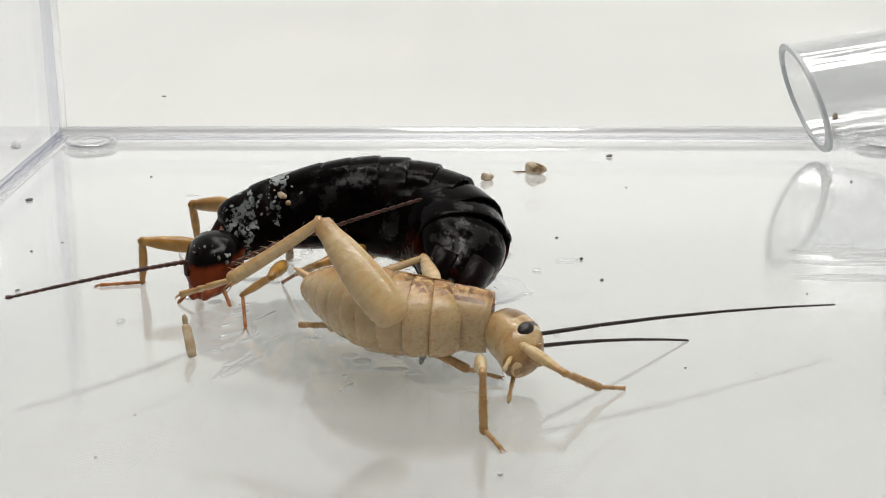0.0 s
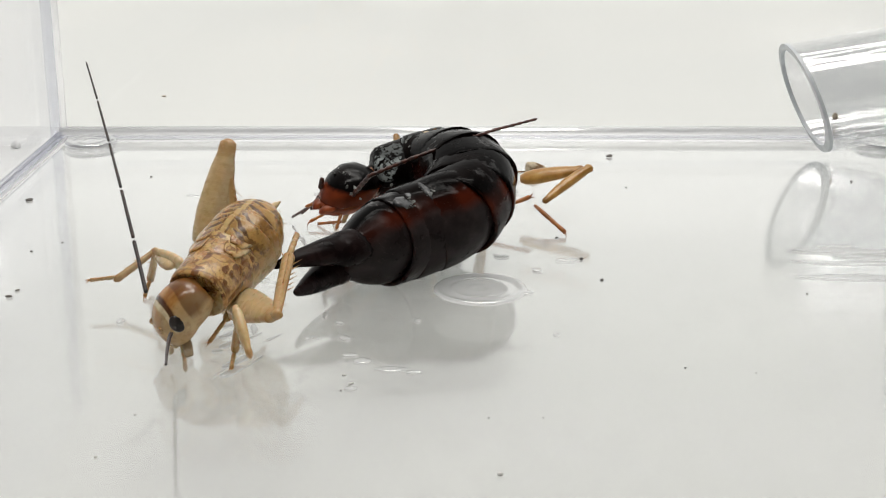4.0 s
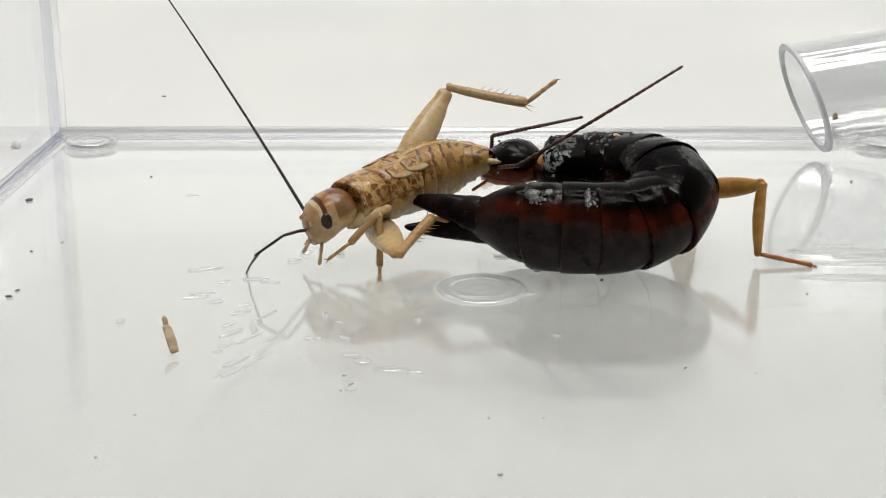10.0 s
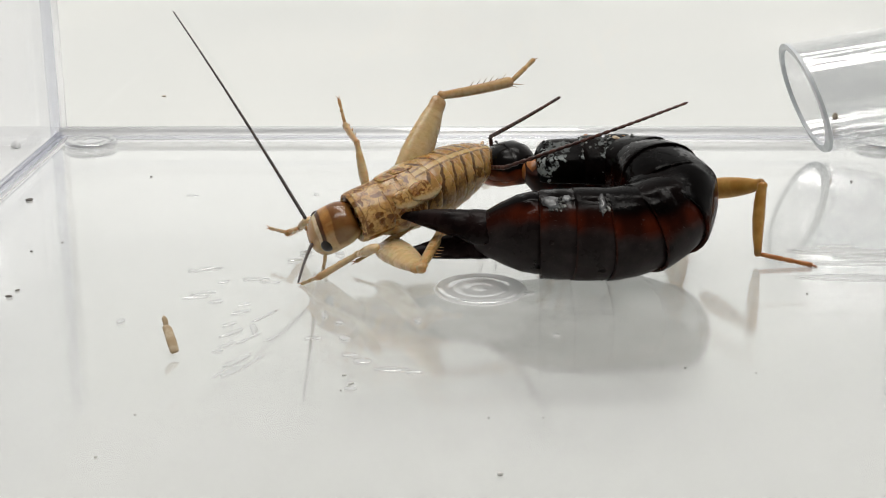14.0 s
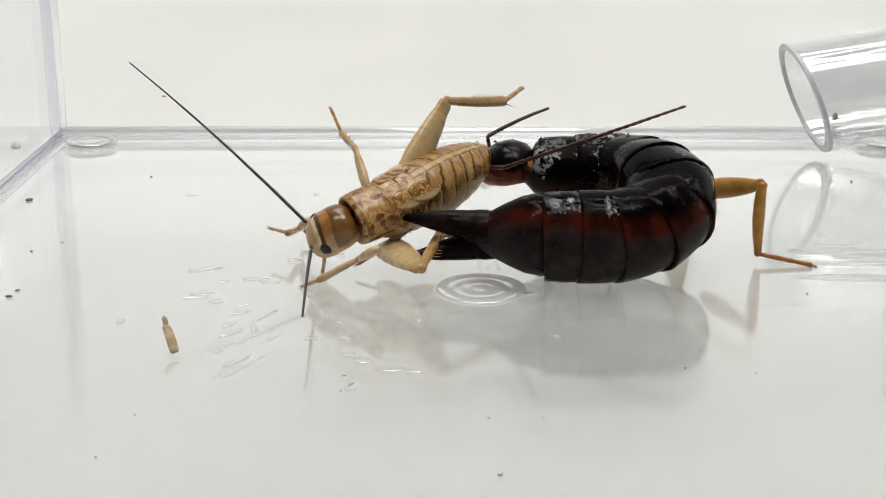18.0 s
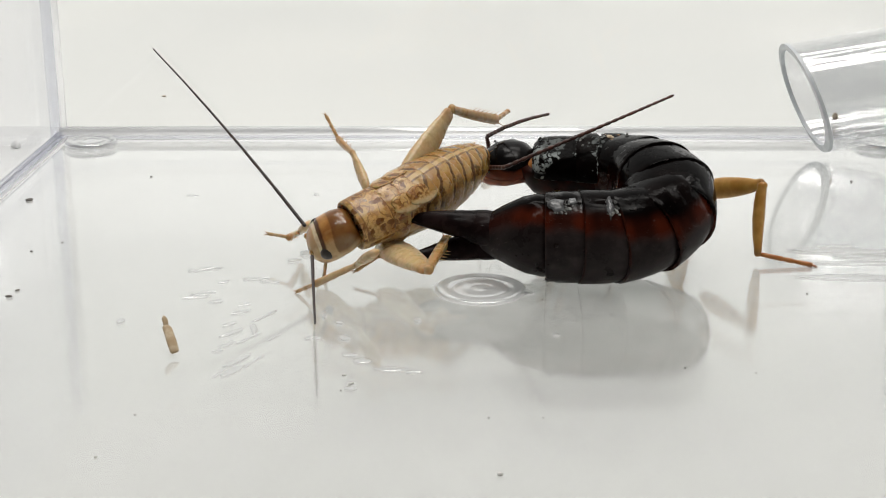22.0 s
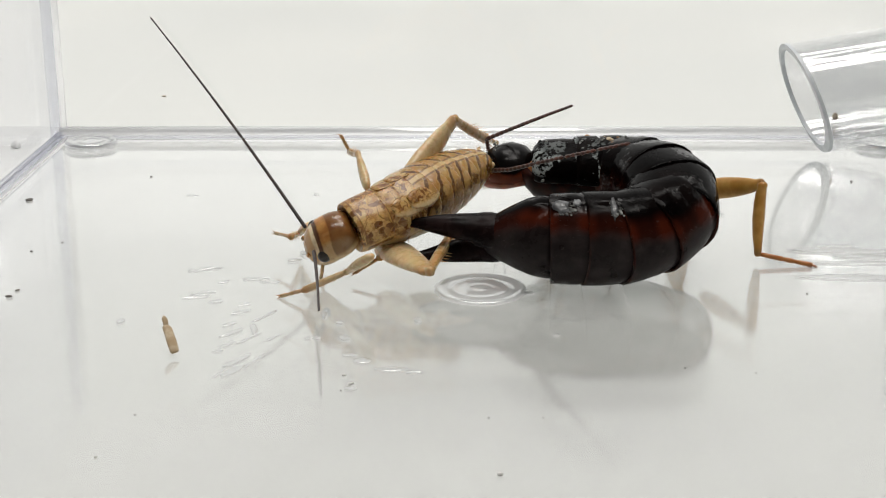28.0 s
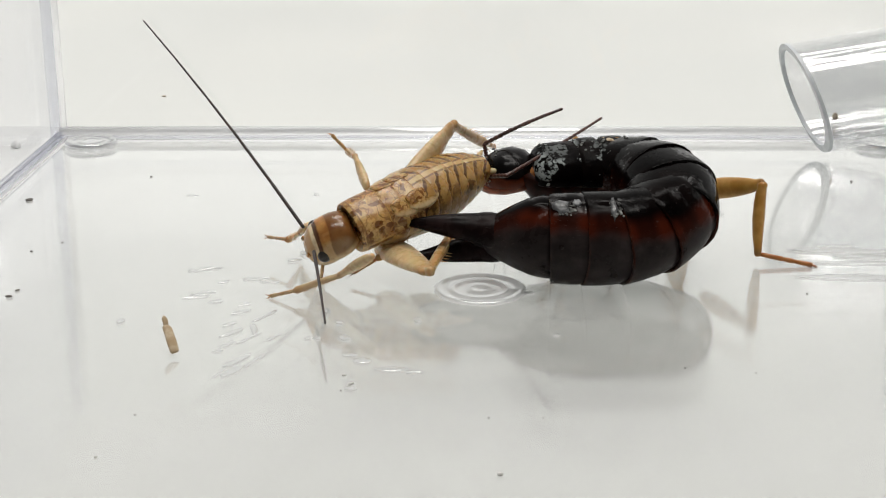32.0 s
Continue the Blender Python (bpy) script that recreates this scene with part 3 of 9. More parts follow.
bit("speck", M_SPECK, (23.0, 171.6), (0.19, 0.06, 0.06), 0, "tiny dark speck of dirt on the clear floor", "speck", "specks on the floor", 0.6, 19)
bit("speck", M_DUST, (-24.3, 102.3), (0.12, 0.09, 0.06), 0, "tiny pale speck of dirt on the clear floor", "speck", "specks on the floor", 0.6, 20)
bit("speck", M_DUST, (3.6, 101.7), (0.12, 0.07, 0.06), 0, "tiny pale speck of dirt on the clear floor", "speck", "specks on the floor", 0.6, 21)
bit("speck", M_DUST, (7.9, 101.7), (0.12, 0.07, 0.06), 0, "tiny pale speck of dirt on the clear floor", "speck", "specks on the floor", 0.6, 22)
bit("crumb", M_CRUMB, (5.6, 175.0), (1.0, 0.8, 0.55), 20, "small tan crumb on the clear floor", "crumb", "crumbs", 0.7, 40)
bit("crumb", M_CRUMB, (11.9, 178.5), (1.35, 1.0, 0.8), -15, "small tan crumb on the clear floor", "crumb", "crumbs", 0.7, 41)
bit("crumb", M_CRUMB, (10.1, 179.3), (1.1, 0.14, 0.1), 5, "small tan crumb on the clear floor", "crumb", "crumbs", 0.7, 42)
SWEPT = bit("crumb", M_CRUMB, (-16.2, 141.7), (0.45, 0.35, 0.7), 0, "small tan crumb on the clear floor", "crumb", "crumbs", 0.7, 43)
bit("crumb", M_CRUMB, (54.1, 192.0, 4.3), (0.42, 0.3, 0.5), 0, "small brown crumb inside the tube", "crumb", "crumbs", 1.6, 50)
bit("drop_or_streak", M_WATER_STREAK, (-24.1, 138.9), (2.04, 0.39, 0.11), 20, "clear smeared water drop, or low streak imitating a reflection, on the plastic floor", "water drop", "wet marks", 0.7, 0)
bit("drop_or_streak", M_WATER_STREAK, (-23.5, 131.3), (1.61, 0.44, 0.11), 30, "clear smeared water drop, or low streak imitating a reflection, on the plastic floor", "water drop", "wet marks", 0.7, 1)
bit("drop_or_streak", M_WATER_STREAK, (-24.2, 130.1), (1.29, 0.36, 0.09), 15, "clear smeared water drop, or low streak imitating a reflection, on the plastic floor", "water drop", "wet marks", 0.7, 2)
bit("drop_or_streak", M_WATER_STREAK, (-19.2, 125.9), (1.08, 0.36, 0.09), 35, "clear smeared water drop, or low streak imitating a reflection, on the plastic floor", "water drop", "wet marks", 0.7, 3)
bit("drop_or_streak", M_WATER_STREAK, (-19.1, 120.4), (1.39, 0.36, 0.09), 50, "clear smeared water drop, or low streak imitating a reflection, on the plastic floor", "water drop", "wet marks", 0.7, 4)
bit("drop_or_streak", M_WATER_STREAK, (-17.8, 113.6), (2.15, 0.39, 0.11), 60, "clear smeared water drop, or low streak imitating a reflection, on the plastic floor", "water drop", "wet marks", 0.7, 5)
bit("drop_or_streak", M_WATER_STREAK, (-17.5, 119.0), (1.72, 0.27, 0.07), 55, "clear smeared water drop, or low streak imitating a reflection, on the plastic floor", "water drop", "wet marks", 0.7, 6)
bit("drop_or_streak", M_WATER_STREAK, (-19.8, 122.6), (0.86, 0.36, 0.09), 40, "clear smeared water drop, or low streak imitating a reflection, on the plastic floor", "water drop", "wet marks", 0.7, 7)
bit("drop_or_streak", M_WATER_STREAK, (-14.5, 144.1), (0.65, 0.71, 0.18), 0, "clear smeared water drop, or low streak imitating a reflection, on the plastic floor", "water drop", "wet marks", 0.7, 8)
bit("drop_or_streak", M_WATER_STREAK, (-15.7, 141.7), (0.75, 0.53, 0.14), 10, "clear smeared water drop, or low streak imitating a reflection, on the plastic floor", "water drop", "wet marks", 0.7, 9)
bit("drop_or_streak", M_WATER_STREAK, (-2.6, 111.0), (0.86, 0.27, 0.07), 5, "clear smeared water drop, or low streak imitating a reflection, on the plastic floor", "water drop", "wet marks", 0.7, 14)
bit("drop_or_streak", M_WATER_STREAK, (-19.9, 115.9), (0.53, 0.36, 0.09), 0, "clear smeared water drop, or low streak imitating a reflection, on the plastic floor", "water drop", "wet marks", 0.7, 15)
bit("drop_or_streak", M_WATER_STREAK, (-11.1, 144.1), (0.53, 0.71, 0.18), 0, "clear smeared water drop, or low streak imitating a reflection, on the plastic floor", "water drop", "wet marks", 0.7, 16)
bit("drop_or_streak", M_WATER_STREAK, (-15.6, 168.1), (0.33, 0.36, 0.09), 0, "clear smeared water drop, or low streak imitating a reflection, on the plastic floor", "water drop", "wet marks", 0.7, 17)
bit("drop_or_streak", M_WATER_STREAK, (-2.3, 123.3), (0.33, 0.53, 0.14), 0, "clear smeared water drop, or low streak imitating a reflection, on the plastic floor", "water drop", "wet marks", 0.7, 18)
bit("drop_or_streak", M_WATER_STREAK, (-9.7, 123.0), (0.37, 0.44, 0.11), 60, "clear smeared water drop, or low streak imitating a reflection, on the plastic floor", "water drop", "wet marks", 0.7, 19)
bit("drop_or_streak", M_WATER_STREAK, (-18.8, 135.6), (1.51, 0.44, 0.11), 5, "clear smeared water drop, or low streak imitating a reflection, on the plastic floor", "water drop", "wet marks", 0.7, 23)
bit("drop_or_streak", M_WATER_STREAK, (-17.3, 134.7), (0.98, 0.36, 0.09), 0, "clear smeared water drop, or low streak imitating a reflection, on the plastic floor", "water drop", "wet marks", 0.7, 24)
bit("drop_or_streak", M_WATER_STREAK, (-8.9, 119.0), (0.53, 0.53, 0.14), 0, "clear smeared water drop, or low streak imitating a reflection, on the plastic floor", "water drop", "wet marks", 0.7, 25)
bit("drop_or_streak", M_WATER_STREAK, (-12.2, 119.0), (0.33, 0.36, 0.09), 0, "clear smeared water drop, or low streak imitating a reflection, on the plastic floor", "water drop", "wet marks", 0.7, 26)
bit("drop_or_streak", M_WATER_STREAK, (12.9, 141.7), (1.08, 0.53, 0.14), 0, "clear smeared water drop, or low streak imitating a reflection, on the plastic floor", "water drop", "wet marks", 0.7, 27)
bit("drop_or_streak", M_WATER_STREAK, (9.7, 138.3), (0.53, 0.53, 0.14), 0, "clear smeared water drop, or low streak imitating a reflection, on the plastic floor", "water drop", "wet marks", 0.7, 28)
bit("drop_or_streak", M_WATER_STREAK, (8.1, 131.3), (0.86, 0.44, 0.11), 20, "clear smeared water drop, or low streak imitating a reflection, on the plastic floor", "water drop", "wet marks", 0.7, 29)
bit("drop_or_streak", M_WATER_STREAK, (6.1, 143.1), (0.86, 0.53, 0.14), -15, "clear smeared water drop, or low streak imitating a reflection, on the plastic floor", "water drop", "wet marks", 0.7, 30)
bit("drop_or_streak", M_WATER_STREAK, (-30.8, 167.6), (0.86, 0.22, 0.06), 0, "clear smeared water drop, or low streak imitating a reflection, on the plastic floor", "water drop", "wet marks", 0.7, 31)
bit("drop_or_streak", M_WATER_STREAK, (-29.9, 123.3), (0.43, 0.61, 0.16), 0, "clear smeared water drop, or low streak imitating a reflection, on the plastic floor", "water drop", "wet marks", 0.7, 32)
bit("drop_or_streak", M_WATER_STREAK, (-8.1, 114.9), (0.65, 0.36, 0.09), 0, "clear smeared water drop, or low streak imitating a reflection, on the plastic floor", "water drop", "wet marks", 0.7, 33)
bit("drop_or_streak", M_WATER_STREAK, (-18.9, 111.0), (1.19, 0.17, 0.04), 70, "clear smeared water drop, or low streak imitating a reflection, on the plastic floor", "water drop", "wet marks", 0.7, 34)
bit("drop_or_streak", M_WATER_STREAK, (-16.3, 113.6), (1.51, 0.17, 0.04), 65, "clear smeared water drop, or low streak imitating a reflection, on the plastic floor", "water drop", "wet marks", 0.7, 35)
bit("drop_or_streak", M_WATER_STREAK, (-16.7, 124.9), (1.72, 0.22, 0.06), 60, "clear smeared water drop, or low streak imitating a reflection, on the plastic floor", "water drop", "wet marks", 0.7, 36)
bit("drop_or_streak", M_WATER_STREAK, (-15.5, 119.0), (1.39, 0.17, 0.04), 55, "clear smeared water drop, or low streak imitating a reflection, on the plastic floor", "water drop", "wet marks", 0.7, 37)
# five long low shapes in place of the tube's highlights mirrored in the floor
bit("drop_or_streak", M_WATER_STREAK, (43.5, 144.9), (5.50, 0.85, 0.15), -3, "clear smeared water drop, or low streak imitating a reflection, on the plastic floor", "water drop", "wet marks", 0.7, 60)
bit("drop_or_streak", M_WATER_STREAK, (41.9, 141.0), (4.95, 0.59, 0.11), -2, "clear smeared water drop, or low streak imitating a reflection, on the plastic floor", "water drop", "wet marks", 0.7, 61)
bit("drop_or_streak", M_WATER_STREAK, (42.0, 136.1), (6.60, 0.68, 0.12), -3, "clear smeared water drop, or low streak imitating a reflection, on the plastic floor", "water drop", "wet marks", 0.7, 62)
bit("drop_or_streak", M_WATER_STREAK, (45.5, 143.1), (3.30, 0.85, 0.15), -3, "clear smeared water drop, or low streak imitating a reflection, on the plastic floor", "water drop", "wet marks", 0.7, 63)
bit("drop_or_streak", M_WATER_STREAK, (42.2, 146.7), (2.20, 0.51, 0.09), 0, "clear smeared water drop, or low streak imitating a reflection, on the plastic floor", "water drop", "wet marks", 0.7, 64)
bit("drop_or_streak", M_WATER_STREAK, (10.3, 119.7), (0.33, 0.42, 0.08), 0, "clear smeared water drop, or low streak imitating a reflection, on the plastic floor", "water drop", "wet marks", 0.7, 65)
bit("drop_or_streak", M_WATER_STREAK, (-7.0, 113.6), (0.88, 0.51, 0.09), 20, "clear smeared water drop, or low streak imitating a reflection, on the plastic floor", "water drop", "wet marks", 0.7, 66)
bit("drop_or_streak", M_WATER_STREAK, (-4.5, 111.6), (1.76, 0.51, 0.09), -8, "clear smeared water drop, or low streak imitating a reflection, on the plastic floor", "water drop", "wet marks", 0.7, 67)
bit("drop_or_streak", M_WATER_STREAK, (-11.1, 124.9), (0.28, 1.02, 0.15), 0, "clear smeared water drop, or low streak imitating a reflection, on the plastic floor", "water drop", "wet marks", 0.7, 68)
bit("drop_or_streak", M_WATER_STREAK, (-22.1, 134.7), (0.66, 0.34, 0.06), 30, "clear smeared water drop, or low streak imitating a reflection, on the plastic floor", "water drop", "wet marks", 0.7, 69)
bit("drop_or_streak", M_WATER_STREAK, (-25.3, 138.3), (0.99, 0.34, 0.06), 20, "clear smeared water drop, or low streak imitating a reflection, on the plastic floor", "water drop", "wet marks", 0.7, 70)
bit("drop_or_streak", M_WATER_STREAK, (-17.3, 121.1), (0.33, 1.36, 0.15), 10, "clear smeared water drop, or low streak imitating a reflection, on the plastic floor", "water drop", "wet marks", 0.7, 71)
bit("drop_or_streak", M_WATER_STREAK, (-19.2, 128.0), (0.77, 0.34, 0.06), 40, "clear smeared water drop, or low streak imitating a reflection, on the plastic floor", "water drop", "wet marks", 0.7, 72)
bit("drop_or_streak", M_WATER_STREAK, (-22.1, 128.8), (0.88, 0.42, 0.08), 25, "clear smeared water drop, or low streak imitating a reflection, on the plastic floor", "water drop", "wet marks", 0.7, 73)
bit("drop_or_streak", M_WATER_STREAK, (-19.3, 117.6), (1.21, 0.42, 0.08), 55, "clear smeared water drop, or low streak imitating a reflection, on the plastic floor", "water drop", "wet marks", 0.7, 74)
bit("drop_or_streak", M_WATER_STREAK, (-17.8, 111.6), (1.32, 0.51, 0.09), 60, "clear smeared water drop, or low streak imitating a reflection, on the plastic floor", "water drop", "wet marks", 0.7, 75)
bit("drop_or_streak", M_WATER_STREAK, (-7.6, 107.4), (0.55, 0.51, 0.09), 0, "clear smeared water drop, or low streak imitating a reflection, on the plastic floor", "water drop", "wet marks", 0.7, 76)
bit("drop_or_streak", M_WATER_STREAK, (-11.4, 119.0), (0.44, 0.42, 0.08), 0, "clear smeared water drop, or low streak imitating a reflection, on the plastic floor", "water drop", "wet marks", 0.7, 77)
bit("speck", M_CRUMB, (-60.0, 299.3, -14.0), (0.5, 0.35, 0.12), 0, "tiny brown speck on the white table", "speck", "specks on the table", 0.6, 91)
bit("speck", M_CHIP, (-78.1, 251.8, -14.0), (0.9, 0.7, 0.7), 0, "tiny white chip on the white table", "speck", "specks on the table", 0.6, 92)


def loose_leg():
    """A shed piece of leg that gets pushed aside."""
    bm = bmesh.new()
    rod(bm, [(-1.45, 0.3, 0.14, 0), (-1.2, 0.44, 0.2, 0), (-0.2, 0.40, 0.2, 0.03), (0.6, 0.46, 0.22, 0.0), (1.5, 0.42, 0.2, 0.05), (1.65, 0.3, 0.12, 0.05)], 12)
    rod(bm, [(-2.3, 0.10, 0.08, 0.3), (-2.1, 0.24, 0.14, 0.22), (-1.7, 0.26, 0.15, 0.1), (-1.4, 0.2, 0.12, 0)], 8)
    for v in bm.verts:
        v.co += noise.noise_vector(v.co * 1500) * 0.00012
    return tagged(part("leg_fragment", bm, M_DRY), "loose tan piece of insect leg lying on the floor", "leg piece")


FRAGMENT = loose_leg()


# ---- creatures ----
def spread(widths, k):
    """A value between the entries of a list, k from 0 to 1."""
    f = k * (len(widths) - 1)
    i = min(int(f), len(widths) - 2)
    return widths[i] + (widths[i + 1] - widths[i]) * (f - i)


def plate(bm, length, w0, w1, h0, h1, lap=0.35, n=26, belly=0.9):
    """One ring of a jointed body: narrow neck under the plate before it, a lip at its hind edge."""
    rows = []
    for x, k in ((-lap * length, 0.85), (-0.2 * length, 0.94), (0.1 * length, 0.985), (0.45 * length, 1.008), (0.8 * length, 1.014), (0.95 * length, 1.012), (1.0 * length, 1.0), (0.985 * length, 0.94), (0.8 * length, 0.88)):
        f = min(max(x / length, 0), 1)
        w, h = (w0 + (w1 - w0) * f) * k, (h0 + (h1 - h0) * f) * k
        rows.append(oval(x, w, h, h * belly, n, power=2.25))
    loft(bm, rows)


def bristles(bm, length, w, h, count, size, seed, low=True):
    rng = random.Random(seed)
    for _ in range(count):
        a = rng.uniform(math.pi * 1.0, math.pi * 2.0) if low else rng.uniform(0, 2 * math.pi)
        x = rng.uniform(0.1, 1.0) * length
        p = Vector((x, math.cos(a) * w * 1.0, math.sin(a) * h * 1.0))
        d = Vector((rng.uniform(0.1, 0.9), math.cos(a), math.sin(a))).normalized() * size * rng.uniform(0.6, 1.3)
        side = d.orthogonal().normalized() * 0.022
        other = d.cross(side).normalized() * 0.022
        base = [bm.verts.new((p + v) * MM) for v in (side, -side * 0.5 + other, -side * 0.5 - other)]
        tip = bm.verts.new((p + d) * MM)
        for i in range(3):
            bm.faces.new((base[i], base[(i + 1) % 3], tip))


def flakes(bm, length, w, h, count, seed, along=(0.05, 1.0), round_to=(0.2, 1.0)):
    """Dry scraps stuck on a plate."""
    rng = random.Random(seed)
    for _ in range(count):
        a = rng.uniform(*round_to) * math.pi
        p = Vector((rng.uniform(*along) * length, math.cos(a) * w, math.sin(a) * h))
        up = Vector((rng.uniform(-0.4, 0.4), math.cos(a) + rng.uniform(-0.3, 0.3), math.sin(a))).normalized()
        u = up.orthogonal().normalized()
        v = up.cross(u)
        turn, n, r = rng.uniform(0, 6), rng.randint(4, 6), rng.uniform(0.12, 0.42) ** 1.2
        ring = [(u * math.cos(turn + 6.283 * i / n) + v * math.sin(turn + 6.283 * i / n) * 0.7) * r * rng.uniform(0.6, 1.2) for i in range(n)]
        low = [bm.verts.new((p + q - up * 0.05) * MM) for q in ring]
        top = [bm.verts.new((p + q * 0.85 + up * rng.uniform(0.08, 0.2)) * MM) for q in ring]
        bm.faces.new(top)
        for i in range(n):
            bm.faces.new((low[i], low[(i + 1) % n], top[(i + 1) % n], top[i]))


def film(bm, length, w, h, at, size, seed):
    """A thin ragged skin lying on a plate: at and size as shares of its length and of half its round."""
    rng = random.Random(seed)
    n = 13

    def skin(k, grow, lift):
        turn = 2 * math.pi * k / n
        x, a = at[0] + size[0] * grow * math.cos(turn), (at[1] + size[1] * grow * math.sin(turn)) * math.pi
        c, d = math.cos(a), math.sin(a)
        return Vector((x * length, math.copysign(abs(c) ** 0.889, c) * (w + lift), math.copysign(abs(d) ** 0.889, d) * (h + lift))) * MM
    reach = [rng.uniform(0.65, 1.15) for _ in range(n)]
    rings = [[bm.verts.new(skin(k, reach[k] * g, lift)) for k in range(n)] for g, lift in ((1.06, -0.05), (1.0, 0.07), (0.5, 0.10))]
    for low, top in zip(rings, rings[1:]):
        for k in range(n):
            bm.faces.new((low[k], low[(k + 1) % n], top[(k + 1) % n], top[k]))
    bm.faces.new(rings[-1])
    bmesh.ops.recalc_face_normals(bm, faces=bm.faces)


def claws(bm, x, size, spread_by=0.5):
    for s in (-1, 1):
        rows = []
        for k in range(5):
            f = k / 4
            rows.append(oval(x + size * math.sin(f * 1.5), 0.09 * (1 - f * 0.85), 0.09 * (1 - f * 0.85), 0.09 * (1 - f * 0.85), 6, cz=-size * 0.7 * (1 - math.cos(f * 1.5)), cy=s * spread_by * size * f))
        loft(bm, rows)


LEG_LENGTHS = {
    "earwig": {"F": (5.5, 5.0, 4.2), "M": (5.5, 5.2, 4.2), "H": (7.0, 7.2, 5.8)},
    "cricket": {"F": (4.4, 4.4, 2.9), "M": (4.8, 5.0, 2.9), "H": (10.3, 8.6, 4.2)},
}


def limb(kind, which, root, moving):
    femur, tibia, tarsus = LEG_LENGTHS[kind][which[1]]
    place = {"F": "fore", "M": "mid", "H": "hind"}[which[1]]
    if kind == "earwig":
        mats = (M_AMBER, M_AMBER, M_RUST)
        fw, fh, tw = (0.7, 1.15, 0.62) if which[1] == "H" else (0.66, 0.85, 0.42)
    else:
        mats = (M_LEG, M_SHIN, M_SHIN)
        fw, fh, tw = (0.85, 1.75, 0.56) if which[1] == "H" else (0.5, 0.78, 0.38)
    swell = kind == "cricket" and which[1] == "H"
    bm = bmesh.new()
    shape = ((-0.3, 0.5), (0.3, 0.86), (1.3, 0.96 if swell else 1.0), (0.33 * femur, 1.0), (0.55 * femur, 0.88 if swell else 0.9), (0.75 * femur, 0.72 if swell else 0.74), (0.88 * femur, 0.54 if swell else 0.56), (0.95 * femur, 0.52 if swell else 0.6), (femur, 0.48 if swell else 0.56), (femur + 0.35, 0.2))
    rod(bm, [(x, fw * k, fh * k, 0) for x, k in shape], 14)
    if kind == "cricket":
        bristles(bm, femur, fw * 0.5, fh * 0.5, 24, 0.5, which, False)
    ob = part(place + "_femur", bm, mats[0], root)
    moving[which + "0"] = ob
    bm = bmesh.new()
    bow = ((-0.3, 0.6, 0), (0.0, 0.98, 0), (0.35, 0.74, 0.03), (0.22 * tibia, 0.86, 0.10), (0.5 * tibia, 0.94, 0.14), (0.75 * tibia, 0.98, 0.10), (0.92 * tibia, 1.02, 0.03), (0.98 * tibia, 1.05, 0), (tibia + 0.12, 0.95, 0), (tibia + 0.4, 0.4, 0))
    if kind == "earwig":
        bow = ((-0.3, 0.6, 0), (0.0, 0.92, 0), (0.35, 0.80, 0.05), (0.25 * tibia, 0.98, 0.18), (0.5 * tibia, 1.02, 0.22), (0.75 * tibia, 0.86, 0.16), (0.93 * tibia, 0.66, 0.04), (tibia + 0.12, 0.60, 0), (tibia + 0.35, 0.3, 0))
    rod(bm, [(x, tw * f * 0.92, tw * f * 1.04, -lift * tw * 1.5) for x, f, lift in bow], 12)
    if kind == "cricket":
        rng = random.Random(which)
        count, size = (12, 0.95) if swell else (5, 0.5)
        for i in range(count):
            x = ((0.42 if swell else 0.3) + (0.55 if swell else 0.66) * i / count) * tibia
            s = 1 if i % 2 else -1
            d = Vector((0.75, s * 0.45, 0.7)) * size * rng.uniform(0.6, 0.9)
            p = Vector((x, s * tw * 0.6, tw * 0.7))
            rows = [[(p + d * f + Vector((0, 0.07 * math.cos(q) * (1 - 0.9 * f), 0.07 * math.sin(q) * (1 - 0.9 * f)))) * MM for q in (0, 1.57, 3.14, 4.71)] for f in (0, 0.5, 1)]
            loft(bm, rows)
        if swell:
            for s in (-1, 1):
                p = Vector((0.97 * tibia, s * 0.2, -0.2))
                d = Vector((1.5, s * 0.5, -0.5))
                rows = [[(p + d * f + Vector((0, 0.1 * math.cos(q) * (1 - 0.9 * f), 0.1 * math.sin(q) * (1 - 0.9 * f)))) * MM for q in (0, 1.57, 3.14, 4.71)] for f in (0, 0.5, 1)]
                loft(bm, rows)
    bristles(bm, tibia, tw * 0.85, tw * 0.85, 26, 0.32, which, False)
    ob = part(place + "_tibia", bm, mats[1], root)
    moving[which + "1"] = ob
    bm = bmesh.new()
    k = 0.42 if kind == "earwig" else 0.5
    st = []
    for i, (a, b) in enumerate(((0, 0.44), (0.46, 0.62), (0.64, 0.98))):
        st += [(a * tarsus - (0.05 if i else 0.35), tw * k * 0.75, tw * k * 0.75, 0), ((a + b) / 2 * tarsus, tw * k, tw * k, 0), (b * tarsus, tw * k * 1.02, tw * k * 1.05, 0)]
    rod(bm, st, 8)
    claws(bm, tarsus * 0.97, 0.75 if kind == "earwig" else 0.5)
    ob = part(place + "_tarsus", bm, mats[2], root)
    moving[which + "2"] = ob


FEELER_PIECES = 5


SCAPE = 1.7


def feeler(root, moving, which, length, r0, r1, mat, beads, label, waist=0.66, scape=None):
    for i in range(FEELER_PIECES):
        step = length / FEELER_PIECES if scape is None else scape if i == 0 else (length - scape) / (FEELER_PIECES - 1)
        a, b = i / FEELER_PIECES, (i + 1) / FEELER_PIECES
        bm = bmesh.new()
        st, n = [(-0.04, 0.6 * (r0 + (r1 - r0) * a), 0.6 * (r0 + (r1 - r0) * a), 0)], beads
        for j in range(n):
            for f, k in ((0.06, waist), (0.3, 0.98), (0.75, 1.05), (0.96, waist + 0.04)):
                q = (j + f) / n
